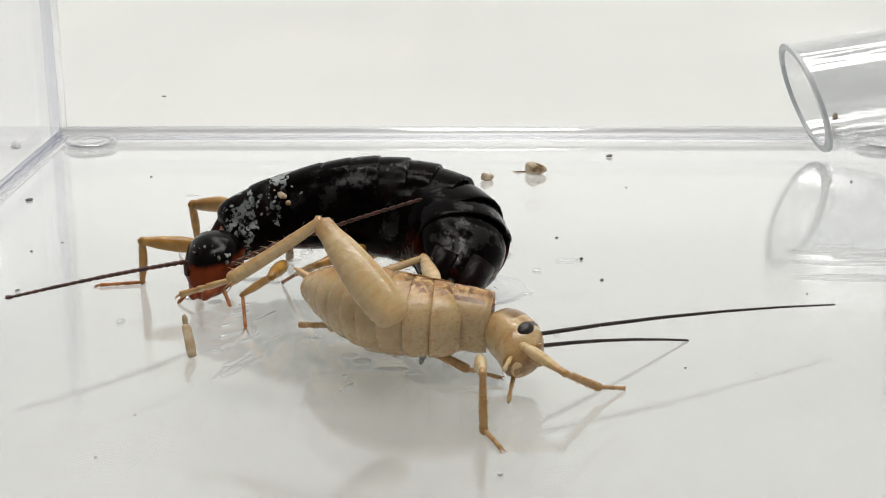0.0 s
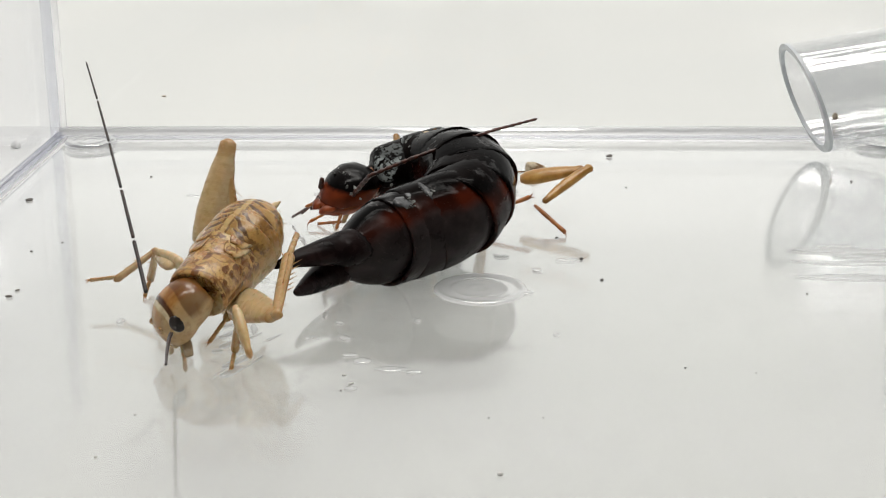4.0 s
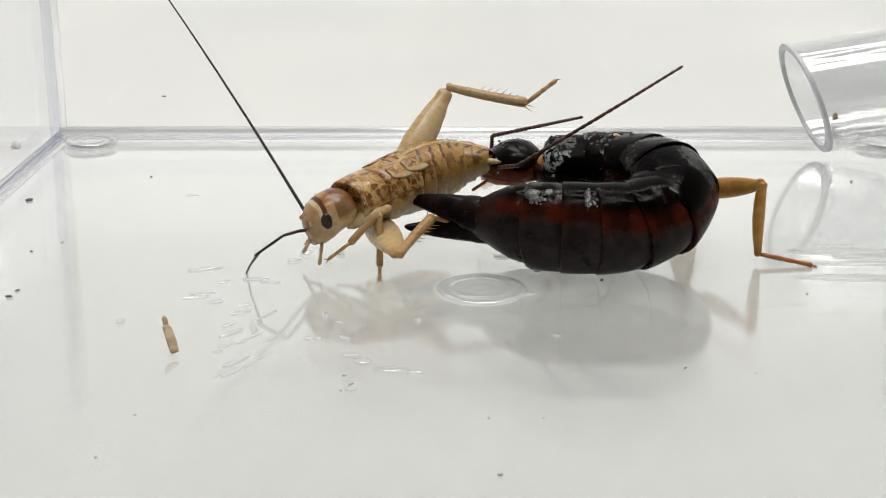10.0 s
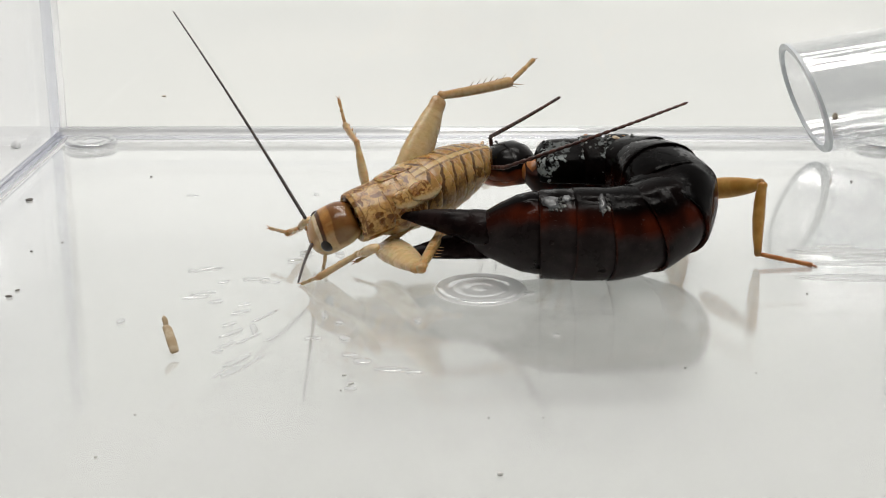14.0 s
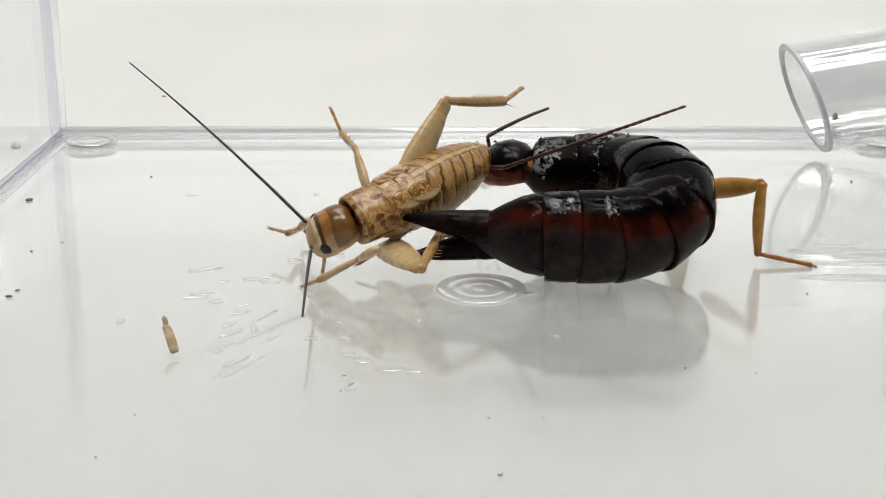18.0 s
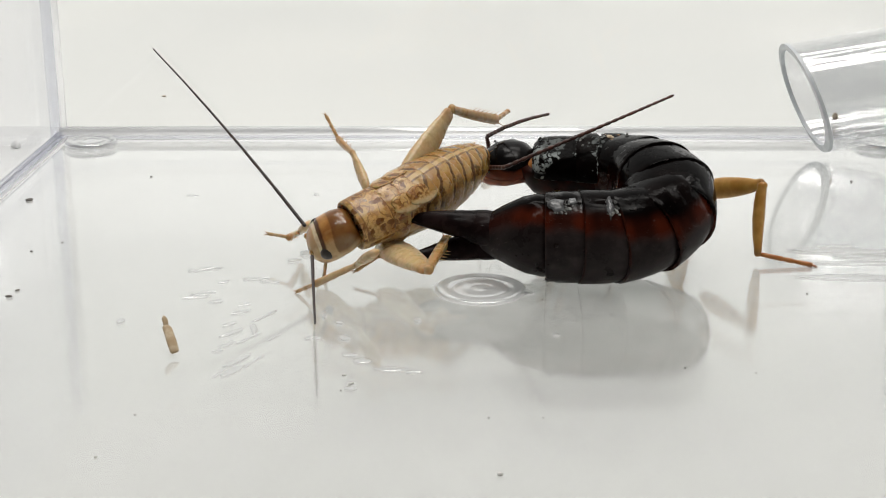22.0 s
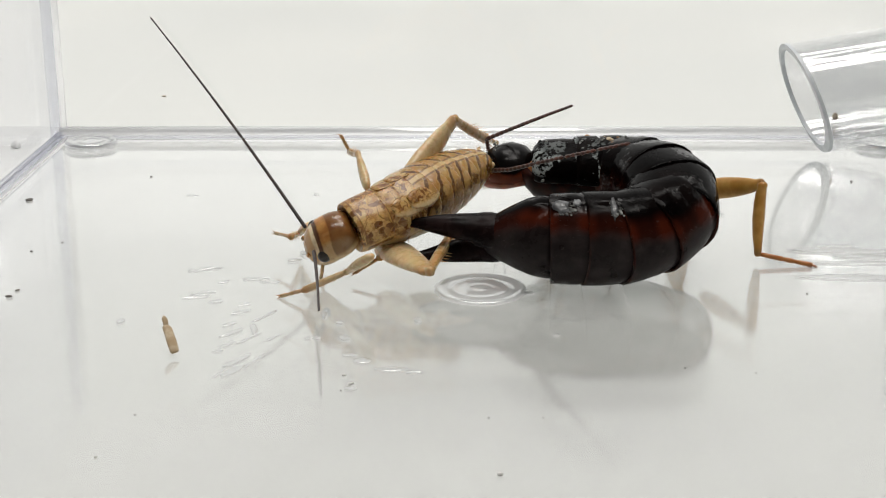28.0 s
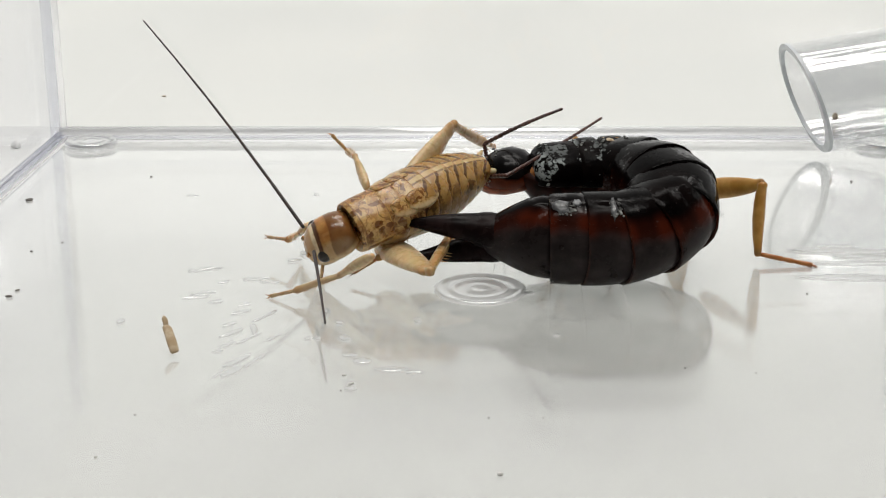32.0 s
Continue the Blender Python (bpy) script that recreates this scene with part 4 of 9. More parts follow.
                r = (r0 + (r1 - r0) * (a + (b - a) * q)) * k
                st.append((q * step, r, r, 0))
        st.append((step + 0.08, st[-1][1] * 0.7, st[-1][1] * 0.7, 0))
        rod(bm, st, 8)
        moving[which + str(i)] = part("antenna", bm, mat, root, label if i == 0 else "")


EARWIG_PLATES = [  # name, start, end along the body
    ("head", 0.0, 0.115), ("pronotum", 0.12, 0.205), ("mesonotum", 0.205, 0.26), ("metanotum", 0.26, 0.315),
    ("tergite", 0.315, 0.385), ("tergite", 0.385, 0.455), ("tergite", 0.455, 0.525), ("tergite", 0.525, 0.595), ("tergite", 0.595, 0.665),
    ("tergite", 0.665, 0.735), ("tergite", 0.735, 0.805), ("tergite", 0.805, 0.87), ("last_tergite", 0.87, 1.0)]
EARWIG_LONG = 53.0
EARWIG_W = [2.6, 2.9, 3.1, 3.3, 3.7, 4.1, 4.5, 4.8, 5.0, 5.1, 5.1, 5.0, 4.8, 4.3, 3.3]
EARWIG_H = [2.0, 2.4, 2.7, 2.9, 3.2, 3.5, 3.8, 4.1, 4.3, 4.4, 4.4, 4.3, 4.1, 3.5, 2.5]


def build_earwig():
    root = new("earwig")
    tagged(root, "large glossy black earwig curled round, gripping the cricket with its forceps", "insect")
    moving = {}
    for i, (name, a, b) in enumerate(EARWIG_PLATES):
        length = (b - a) * EARWIG_LONG
        bm = bmesh.new()
        w0, w1, h0, h1 = spread(EARWIG_W, a), spread(EARWIG_W, b), spread(EARWIG_H, a), spread(EARWIG_H, b)
        if name == "head":
            loft(bm, [oval(x, w, u, d, 26, cz) for x, w, u, d, cz in ((-0.1, 0.5, 0.3, 0.4, -0.5), (0.15, 1.2, 0.8, 1.0, -0.45), (0.9, 1.95, 1.5, 1.4, -0.3), (2.0, 2.5, 2.05, 1.8, -0.1), (3.4, 2.8, 2.3, 2.0, 0), (4.6, 2.55, 2.05, 1.8, -0.05), (5.4, 1.95, 1.45, 1.4, -0.15), (5.9, 1.2, 0.85, 0.9, -0.2))])
            grow = Matrix.Translation((6.1 * MM, 0, 0)) @ Matrix.Diagonal((1.16, 1.04, 1.04, 1)) @ Matrix.Translation((-6.1 * MM, 0, 0))
            bm.transform(grow)
            ob = part(name, bm, M_HEAD, root, "smooth black head with rust-red mouthparts")
            for s in (-1, 1):
                bm = bmesh.new()
                ball(bm, (2.2, s * 2.1, 0.35), (0.55, 0.3, 0.42))
                bm.transform(grow)
                part("eye", bm, M_EYE, ob)
                bm = bmesh.new()
                rod(bm, [(-1.0, 0.12, 0.12, -1.0), (-0.8, 0.35, 0.3, -0.95), (-0.4, 0.6, 0.45, -0.85), (1.0, 0.75, 0.6, -0.9), (2.4, 0.5, 0.5, -0.9)], 8)
                bm.transform(Matrix.Translation((0, s * 0.75 * MM, 0)) @ Matrix.Rotation(s * 0.25, 4, "Z"))
                bm.transform(grow)
                part("mandible", bm, M_MOUTH, ob, "rust-red jaw")
                bm = bmesh.new()
                rod(bm, [(0, 0.16, 0.16, 0), (1.0, 0.2, 0.2, 0), (1.1, 0.15, 0.15, 0), (2.2, 0.18, 0.18, 0), (2.4, 0.08, 0.08, 0)], 8)
                bm.transform(Matrix.Translation((1.2 * MM, s * 1.3 * MM, -1.3 * MM)) @ Matrix.Rotation(math.pi - s * 0.7, 4, "Z") @ Matrix.Rotation(0.35, 4, "Y"))
                bm.transform(grow)
                part("palp", bm, M_RUST, ob)
            bm = bmesh.new()
            loft(bm, [oval(x, w, u, d, 20, -1.0) for x, w, u, d in ((-0.3, 0.9, 0.5, 0.7), (0.6, 1.8, 0.7, 1.15), (1.8, 2.45, 0.75, 1.3), (3.6, 2.6, 0.6, 1.2), (5.6, 1.6, 0.4, 0.85))])
            bm.transform(grow)
            part("chin", bm, M_MOUTH, ob, "dark red underside of the head")
            bm = bmesh.new()
            flakes(bm, 4.6, 2.75, 2.1, 16, 77, (0.2, 0.75), (0.02, 0.98))
            tagged(part("dry_crust", bm, M_FLAKE, ob, "dry grey-white scraps", smooth=False), kind="stuff")
            bm = bmesh.new()
            loft(bm, [oval(x, w, w * 0.8, w, 18, -0.4) for x, w in ((5.0, 1.0), (5.8, 1.25), (6.6, 1.5), (7.6, 1.6))])
            part("neck", bm, M_RUST, ob, "rust-coloured soft neck")
        elif name in ("pronotum", "mesonotum", "metanotum"):
            k = {"pronotum": 1.0, "mesonotum": 1.04, "metanotum": 1.0}[name]
            loft(bm, [oval(x * length, w0 * k * f, h0 * u, h0 * 0.3, 26, cz, power=2.35) for x, f, u, cz in ((-0.1, 0.62, 0.5, -0.1), (-0.04, 0.82, 0.74, 0), (0.06, 0.95, 0.9, 0.05), (0.22, 1.03, 1.0, 0.05), (0.6, 1.07, 1.03, 0.05), (0.93, 1.08, 1.02, 0.05), (1.03, 1.05, 0.97, 0), (1.06, 1.0, 0.88, 0), (1.02, 0.88, 0.7, 0))])
            ob = part(name, bm, M_FLAKY, root, "black plate with dry pale flakes stuck on it" if name == "pronotum" else "")
            bm = bmesh.new()
            loft(bm, [oval(x * length, w0 * f, 0.3, h0 * (1.75 if name == "pronotum" else 2.0) * f, 20, power=2.0) for x, f in ((-0.35, 0.4), (-0.05, 0.76), (0.3, 0.93), (0.8, 0.97), (1.25, 0.85))])
            part("sternum", bm, M_BELLY, ob, "very dark red underside plate")
            bm = bmesh.new()
            flakes(bm, length, w0, h0 * 1.0, {"pronotum": 26, "mesonotum": 24, "metanotum": 20}[name], i)
            tagged(part("dry_crust", bm, M_FLAKE, ob, "dry grey-white scraps", smooth=False), kind="stuff")
            if name == "metanotum":
                bm = bmesh.new()
                for x, y, z, q in ((0.5, 0.6, 0.98, 0.5), (0.75, 1.1, 0.94, 0.38), (0.3, 1.3, 0.9, 0.32), (0.6, -0.4, 1.0, 0.34), (0.9, 0.2, 1.0, 0.26)):
                    ball(bm, (x * length, y, z * h0), (q, q * 0.8, q * 0.7), x * 5, 0.9, 10, y)
                part("grit", bm, M_CRUMB, ob, "tan grit stuck on the plate")
        elif name == "last_tergite":
            loft(bm, [oval(x * length, w, h, h * 1.02, 26, power=2.4) for x, w, h in ((-0.2, 3.5, 2.9), (-0.02, 4.35, 3.7), (0.12, 4.5, 3.8), (0.35, 4.2, 3.5), (0.6, 3.5, 2.8), (0.82, 2.75, 2.05), (0.95, 2.4, 1.65), (1.0, 2.1, 1.3))])
            ob = part(name, bm, M_BLACK, root)
            for y in (-1.15, 1.15):
                knob = bmesh.new()
                ball(knob, (length * 0.84, y, 0.5), (1.4, 0.9, 0.85), 0, 0.25, 16, y)
                part("shoulder", knob, M_BLACK, ob)
            tip = bmesh.new()
            loft(tip, [oval(length + x, w, h, h, 16) for x, w, h in ((-0.6, 1.2, 0.9), (0.3, 1.1, 0.8), (0.9, 0.75, 0.5), (1.15, 0.3, 0.2))])
            part("end_plate", tip, M_HORN, ob)
        else:
            plate(bm, length, w0, w1, h0, h1, 0.6, belly=1.12)
            ob = part(name, bm, M_BLACK, root)
        moving["B%d" % i] = ob
        if i >= 4:
            bm = bmesh.new()
            if i in (4, 5, 12):
                scraps = bmesh.new()
                flakes(scraps, length, (w0 + w1) / 2 * 0.96, (h0 + h1) / 2 * 0.97, 7 if i < 12 else 4, i)
                tagged(part("dry_crust", scraps, M_FLAKE, ob, "dry grey-white scraps", smooth=False), kind="stuff")
            if i in (10, 11):
                scraps = bmesh.new()
                flakes(scraps, length, (w0 + w1) / 2, (h0 + h1) / 2, 26, i + 30, (0.25, 0.8) if i == 11 else (0.05, 0.4), (0.02, 0.15))
                tagged(part("dry_crust", scraps, M_FLAKE, ob, "patch of cracked dry film", smooth=False), kind="stuff")
            for seed, at, size in {10: ((3, (0.3, 0.10), (0.10, 0.09)),), 11: ((5, (0.68, 0.085), (0.26, 0.055)), (7, (0.22, 0.12), (0.15, 0.04)))}.get(i, ()):
                skin = bmesh.new()
                film(skin, length, (w0 + w1) / 2 * 1.012, (h0 + h1) / 2 * 1.012, at, size, seed)
                part("film", skin, M_FILM, ob, "thin grey dried film")
            bristles(bm, length, (w0 + w1) / 2, (h0 + h1) / 2, 110 if name == "tergite" else 50, 0.68, i)
            tagged(part("bristles", bm, M_FEELER_DARK, ob, "fine short hairs"), kind="stuff")
    for which, s in (("CU", 1), ("CL", -1)):
        bm = bmesh.new()
        L = 8.6
        rows = []
        for f, r, bow in ((-0.3, 1.7, 0), (0.0, 2.0, 0), (0.10, 1.95, -0.1), (0.17, 1.8, -0.12), (0.20, 1.66, 0.06), (0.38, 1.42, 0.1), (0.65, 1.0, 0.05), (0.85, 0.58, -0.12), (0.96, 0.35, -0.35), (1.0, 0.1, -0.5)):
            rows.append(oval(f * L, r * 0.72, r * 0.95, r * 0.95, 14, cy=bow * s))
        loft(bm, rows)
        moving[which] = part("forceps_arm", bm, M_HORN, root, "stout black tapering forceps arm")
    feeler(root, moving, "LA", 26.0, 0.26, 0.15, M_FEELER_RED, 6, "beaded red-brown antenna")
    feeler(root, moving, "RA", 20.6, 0.27, 0.15, M_FEELER_RED, 6, "beaded red-brown antenna", 0.66, SCAPE)
    for w in ("LF", "LM", "LH", "RF", "RM", "RH"):
        limb("earwig", w, root, moving)
    return root, moving


CRICKET_PLATES = [
    ("head", 0.0, 0.165), ("pronotum", 0.165, 0.325), ("mesonotum", 0.325, 0.40), ("metanotum", 0.40, 0.475),
    ("tergite", 0.475, 0.55), ("tergite", 0.55, 0.625), ("tergite", 0.625, 0.70), ("tergite", 0.70, 0.773), ("tergite", 0.773, 0.847), ("tergite", 0.847, 0.92), ("tergite", 0.92, 1.0)]
CRICKET_LONG = 22.0
CRICKET_W = [2.4, 2.6, 2.7, 2.85, 3.0, 3.2, 3.35, 3.4, 3.3, 3.0, 2.4, 1.3]
CRICKET_H = [2.3, 2.3, 2.4, 2.5, 2.7, 2.9, 3.0, 3.0, 2.85, 2.5, 2.0, 1.2]


def build_cricket():
    root = new("cricket")
    tagged(root, "pale straw-coloured wingless cricket with brown mottling, held by the earwig", "insect")
    moving = {}
    for i, (name, a, b) in enumerate(CRICKET_PLATES):
        length = (b - a) * CRICKET_LONG
        bm = bmesh.new()
        w0, w1, h0, h1 = spread(CRICKET_W, a), spread(CRICKET_W, b), spread(CRICKET_H, a), spread(CRICKET_H, b)
        if name == "head":
            loft(bm, [oval(x, w, u, d, 28, cz) for x, w, u, d, cz in ((-0.55, 0.5, 0.5, 0.7, -0.6), (-0.35, 1.2, 1.0, 1.5, -0.5), (0.1, 1.75, 1.5, 2.3, -0.3), (0.9, 2.2, 2.0, 2.7, -0.1), (1.9, 2.5, 2.35, 2.5, 0), (2.9, 2.55, 2.45, 2.1, 0), (3.6, 2.55, 2.45, 2.0, 0), (4.3, 2.45, 2.35, 1.9, 0), (5.0, 2.2, 2.1, 1.7, 0), (5.6, 1.7, 1.6, 1.4, 0))])
            grow = Matrix.Translation((1.0 * MM, 0, 0)) @ Matrix.Diagonal((0.89, 0.94, 0.94, 1)) @ Matrix.Translation((-1.0 * MM, 0, 0))
            bm.transform(grow)
            ob = part(name, bm, M_FACE, root, "rounded tan head with dark brown cross bands")
            for s in (-1, 1):
                bm = bmesh.new()
                ball(bm, (1.55, s * 2.0, 0.35), (0.82, 0.55, 0.98), 0, 0, 18)
                bm.transform(grow)
                part("eye", bm, M_EYE, ob, "large oval black eye")
                bm = bmesh.new()
                ball(bm, (-0.1, s * 1.1, 0.45), (0.34, 0.34, 0.34), 0, 0, 12)
                bm.transform(grow)
                part("antenna_socket", bm, M_FACE, ob)
                bm = bmesh.new()
                rod(bm, [(0, 0.2, 0.2, 0), (1.0, 0.22, 0.22, 0), (1.15, 0.16, 0.16, 0.0), (2.2, 0.24, 0.24, 0.1), (2.5, 0.12, 0.12, 0.1)], 8)
                bm.transform(Matrix.Translation((0.4 * MM, s * 1.2 * MM, -2.2 * MM)) @ Matrix.Rotation(math.pi - s * 0.5, 4, "Z") @ Matrix.Rotation(0.9, 4, "Y"))
                bm.transform(grow)
                part("palp", bm, M_LEG, ob, "pale thin mouth feeler")
            bm = bmesh.new()
            ball(bm, (-0.05, 0, -1.95), (0.5, 0.9, 0.7), 0, 0, 14)
            bm.transform(grow)
            part("upper_lip", bm, M_FACE, ob)
        elif name == "pronotum":
            loft(bm, [oval(x * length, w0 * f, h0 * u, h0 * d, 28, power=2.4) for x, f, u, d in ((0.04, 0.86, 0.86, 0.7), (-0.03, 0.93, 0.94, 0.8), (-0.02, 0.99, 1.0, 0.88), (0.1, 1.03, 1.04, 0.93), (0.5, 1.05, 1.06, 0.95), (0.93, 1.06, 1.06, 0.9), (1.0, 1.04, 1.03, 0.88), (1.0, 0.93, 0.9, 0.8), (0.9, 0.9, 0.85, 0.75))])
            ob = part(name, bm, M_NECK, root, "saddle-shaped tan neck plate with brown marks")
        elif name in ("mesonotum", "metanotum"):
            plate(bm, length, w0, w1, h0, h1, 0.5, 28, 1.32)
            ob = part(name, bm, M_SKIN, root)
            for s in (-1, 1):
                bm = bmesh.new()
                rings = []
                for f in range(9):
                    u = f / 8
                    k = math.sin(math.pi * (0.12 + 0.86 * u)) ** 0.6
                    cy, cz = w0 * (0.58 + 0.10 * u), h0 * (0.80 - 0.05 * u)
                    rings.append([Vector(((0.05 + 2.3 * u) * length, s * (cy + 1.0 * k * math.cos(a)), cz + 0.16 * k * math.sin(a) - 0.55 * k * math.cos(a) + 0.14)) * MM for a in (i * math.pi / 5 for i in range(10))])
                loft(bm, rings)
                bmesh.ops.recalc_face_normals(bm, faces=bm.faces)
                part("wing_pad", bm, M_SKIN, ob, "leaf-shaped wing bud with brown marks")
        else:
            plate(bm, length, w0, w1, h0, h1, 0.6, 28, max(1.0, 1.32 - 0.06 * max(0, i - 5)))
            ob = part(name, bm, M_BAND, root)
            if i == len(CRICKET_PLATES) - 1:
                for s in (-1, 1):
                    bm = bmesh.new()
                    rod(bm, [(0, 0.34, 0.34, 0), (0.7, 0.38, 0.38, 0), (1.6, 0.3, 0.3, 0), (2.3, 0.1, 0.1, 0)], 8)
                    bm.transform(Matrix.Translation((length * 0.6 * MM, s * 0.7 * MM, 0.2 * MM)) @ Matrix.Rotation(s * 0.5, 4, "Z"))
                    part("cercus", bm, M_LEG, ob, "short pale tail feeler")
        if name != "head":
            hair = bmesh.new()
            bristles(hair, length, (w0 + w1) / 2, (h0 + h1) / 2, 40, 0.42, i + 50, False)
            tagged(part("bristles", hair, M_SHIN, ob, "fine tan hairs"), kind="stuff")
        moving["B%d" % i] = ob
    feeler(root, moving, "LA", 17.0, 0.19, 0.10, M_FEELER_DARK, 10, "thin dark thread-like antenna", 0.88)
    feeler(root, moving, "RA", 30.0, 0.20, 0.08, M_FEELER_DARK, 16, "long thin dark thread-like antenna", 0.88)
    for w in ("LF", "LM", "LH", "RF", "RM", "RH"):
        limb("cricket", w, root, moving)
    return root, moving


# ---- stances, # <stances>
def earwig_stances():
    """Joints of the earwig in millimetres, stance by stance."""
    rows = []
    rows.append((0, dict(spine=[-22.3, 124.6, 4.0, -20.3, 130.8, 7.0, -12.3, 131.7, 9.0, -5.8, 131.7, 9.0, -0.2, 130.8, 8.0, 1.7, 126.0, 6.8, 1.0, 121.6, 5.6], dors=[-0.3, -0.5, 0.8, -0.1, -0.8, 0.6, 0.0, -0.9, 0.5, 0.2, -0.5, 0.8, 0.3, -0.1, 0.9], LA=[-17.6, 125.3, 6.0, -10.0, 121.9, 9.8, -2.4, 118.6, 13.0], RA=[-22.9, 123.9, 6.0, -29.7, 118.1, 6.4, -36.6, 112.3, 6.3], CU=[-2.5, 119.0, 1.6], CL=[-0.5, 118.0, 1.2], LF=[-15.3, 127.6, 4.1, -15.7, 122.2, 4.8, -18.8, 125.0, 2.1, -18.1, 121.3, 0.2], LM=[-7.9, 130.5, 4.9, -12.0, 126.8, 4.4, -14.3, 130.9, 2.2, -16.1, 134.1, 0.2], LH=[-4.8, 135.9, 5.0, -5.6, 129.0, 5.4, -7.6, 135.2, 2.5, -9.0, 129.7, 3.5], RF=[-24.2, 133.0, 4.4, -29.6, 132.6, 5.0, -30.2, 134.2, 0.2, -34.3, 133.3, 0.2], RM=[-22.8, 143.9, 5.6, -25.8, 139.5, 6.8, -25.8, 141.7, 2.1, -28.3, 144.7, 0.5], RH=[-6.0, 137.9, 5.0, -6.8, 130.9, 5.3, -8.9, 137.1, 2.2, -10.2, 131.5, 3.1])))
    rows.append((0.5, dict(spine=[-17.8, 125.6, 4.0, -19.4, 131.3, 6.5, -11.8, 133.4, 9.0, -5.3, 132.1, 9.0, -0.5, 130.1, 8.0, 1.2, 125.2, 6.8, 0.6, 121.4, 5.6], dors=[-0.2, -0.5, 0.8, -0.1, -0.8, 0.6, 0.0, -0.9, 0.5, 0.2, -0.5, 0.8, 0.3, -0.1, 0.9], LA=[-12.1, 128.8, 6.0, -11.0, 135.8, 11.8, -10.0, 142.8, 17.1], RA=[-20.2, 127.0, 6.0, -26.9, 133.1, 5.9, -33.6, 139.1, 5.2], CU=[-2.5, 119.0, 1.6], CL=[-0.5, 118.0, 1.2], LF=[-14.1, 126.6, 3.9, -14.3, 121.1, 4.6, -14.5, 124.2, 0.7, -10.4, 123.1, 0.2], LM=[-7.9, 130.5, 4.9, -12.0, 126.8, 4.4, -14.3, 130.9, 2.2, -16.1, 134.1, 0.2], LH=[-4.8, 135.9, 5.0, -5.6, 129.0, 5.4, -7.6, 135.2, 2.5, -9.0, 129.7, 3.5], RF=[-20.4, 126.3, 5.4, -23.8, 122.0, 6.1, -23.7, 120.5, 1.3, -27.8, 120.6, 0.2], RM=[-22.6, 138.9, 4.4, -25.9, 143.3, 4.5, -27.0, 145.8, 0.1, -30.8, 147.5, 0.2], RH=[-6.0, 137.9, 5.0, -6.8, 130.9, 5.3, -8.9, 137.1, 2.2, -10.2, 131.5, 3.1])))
    rows.append((0.8, dict(spine=[-17.2, 126.0, 4.0, -18.8, 131.3, 6.5, -11.5, 136.7, 9.0, -5.5, 134.2, 9.0, -0.9, 131.0, 8.0, 0.8, 124.2, 6.8, 0.2, 120.0, 5.6], dors=[-0.2, -0.5, 0.8, -0.1, -0.8, 0.6, 0.0, -0.9, 0.5, 0.2, -0.5, 0.8, 0.3, -0.1, 0.9], LA=[-13.5, 127.0, 6.0, -11.3, 120.5, 12.0, -9.1, 113.9, 17.5], RA=[-18.9, 127.0, 6.0, -23.0, 135.0, 6.4, -27.2, 143.0, 6.3], CU=[-2.5, 119.0, 1.6], CL=[-0.5, 118.0, 1.2], LF=[-14.1, 126.6, 3.9, -14.3, 121.1, 4.6, -14.5, 124.2, 0.7, -10.4, 123.1, 0.2], LM=[-7.9, 130.5, 4.9, -12.0, 126.8, 4.4, -14.3, 130.9, 2.2, -16.1, 134.1, 0.2], LH=[-4.8, 135.9, 5.0, -5.6, 129.0, 5.4, -7.6, 135.2, 2.5, -9.0, 129.7, 3.5], RF=[-18.6, 125.1, 4.9, -23.4, 122.5, 5.7, -23.7, 120.9, 1.0, -27.8, 120.6, 0.2], RM=[-22.0, 139.1, 4.3, -26.6, 142.1, 5.0, -27.5, 142.5, -0.1, -31.6, 143.5, 0.2], RH=[-6.0, 137.9, 5.0, -6.8, 130.9, 5.3, -8.9, 137.1, 2.2, -10.2, 131.5, 3.1])))
    rows.append((0.9, dict(spine=[-25.7, 140.7, 6.0, -19.1, 139.7, 7.5, -9.2, 135.9, 9.0, -4.5, 134.9, 9.5, -0.7, 133.5, 8.5, -0.4, 125.5, 6.5, -3.5, 118.6, 5.5, -5.8, 114.1, 5.0], dors=[0.0, -0.3, 0.9, 0.0, -0.3, 0.9, 0.0, 0.1, 1.0, -0.2, 0.8, 0.7, -0.3, 0.8, 0.5], LA=[-16.9, 134.3, 10.7, -8.8, 131.5, 13.8, -0.7, 128.7, 16.5], RA=[-24.5, 143.4, 8.0, -23.1, 136.1, 13.4, -21.6, 128.8, 18.2], CU=[-8.0, 114.9, 6.0], CL=[-6.2, 112.5, 3.0], LF=[-15.1, 137.0, 5.0, -19.3, 140.2, 3.4, -21.1, 143.8, 0.4, -21.4, 139.6, 0.2], LM=[-12.9, 138.4, 4.9, -13.6, 132.9, 5.3, -14.6, 137.0, 2.3, -15.6, 140.5, 0.2], LH=[-10.3, 135.2, 7.0, -8.3, 130.0, 6.6, -4.7, 134.3, 2.2, 0.9, 133.7, 3.5], RF=[-19.6, 141.8, 6.6, -21.7, 145.5, 7.8, -21.3, 144.6, 2.8, -25.1, 143.7, 1.4], RM=[-11.6, 138.9, 7.7, -10.0, 142.5, 9.7, -9.5, 141.3, 4.7, -8.9, 137.3, 3.7], RH=[1.0, 154.9, 0.6, 4.6, 157.8, 5.9, 4.8, 153.7, 0.0, 10.6, 153.6, 0.2])))
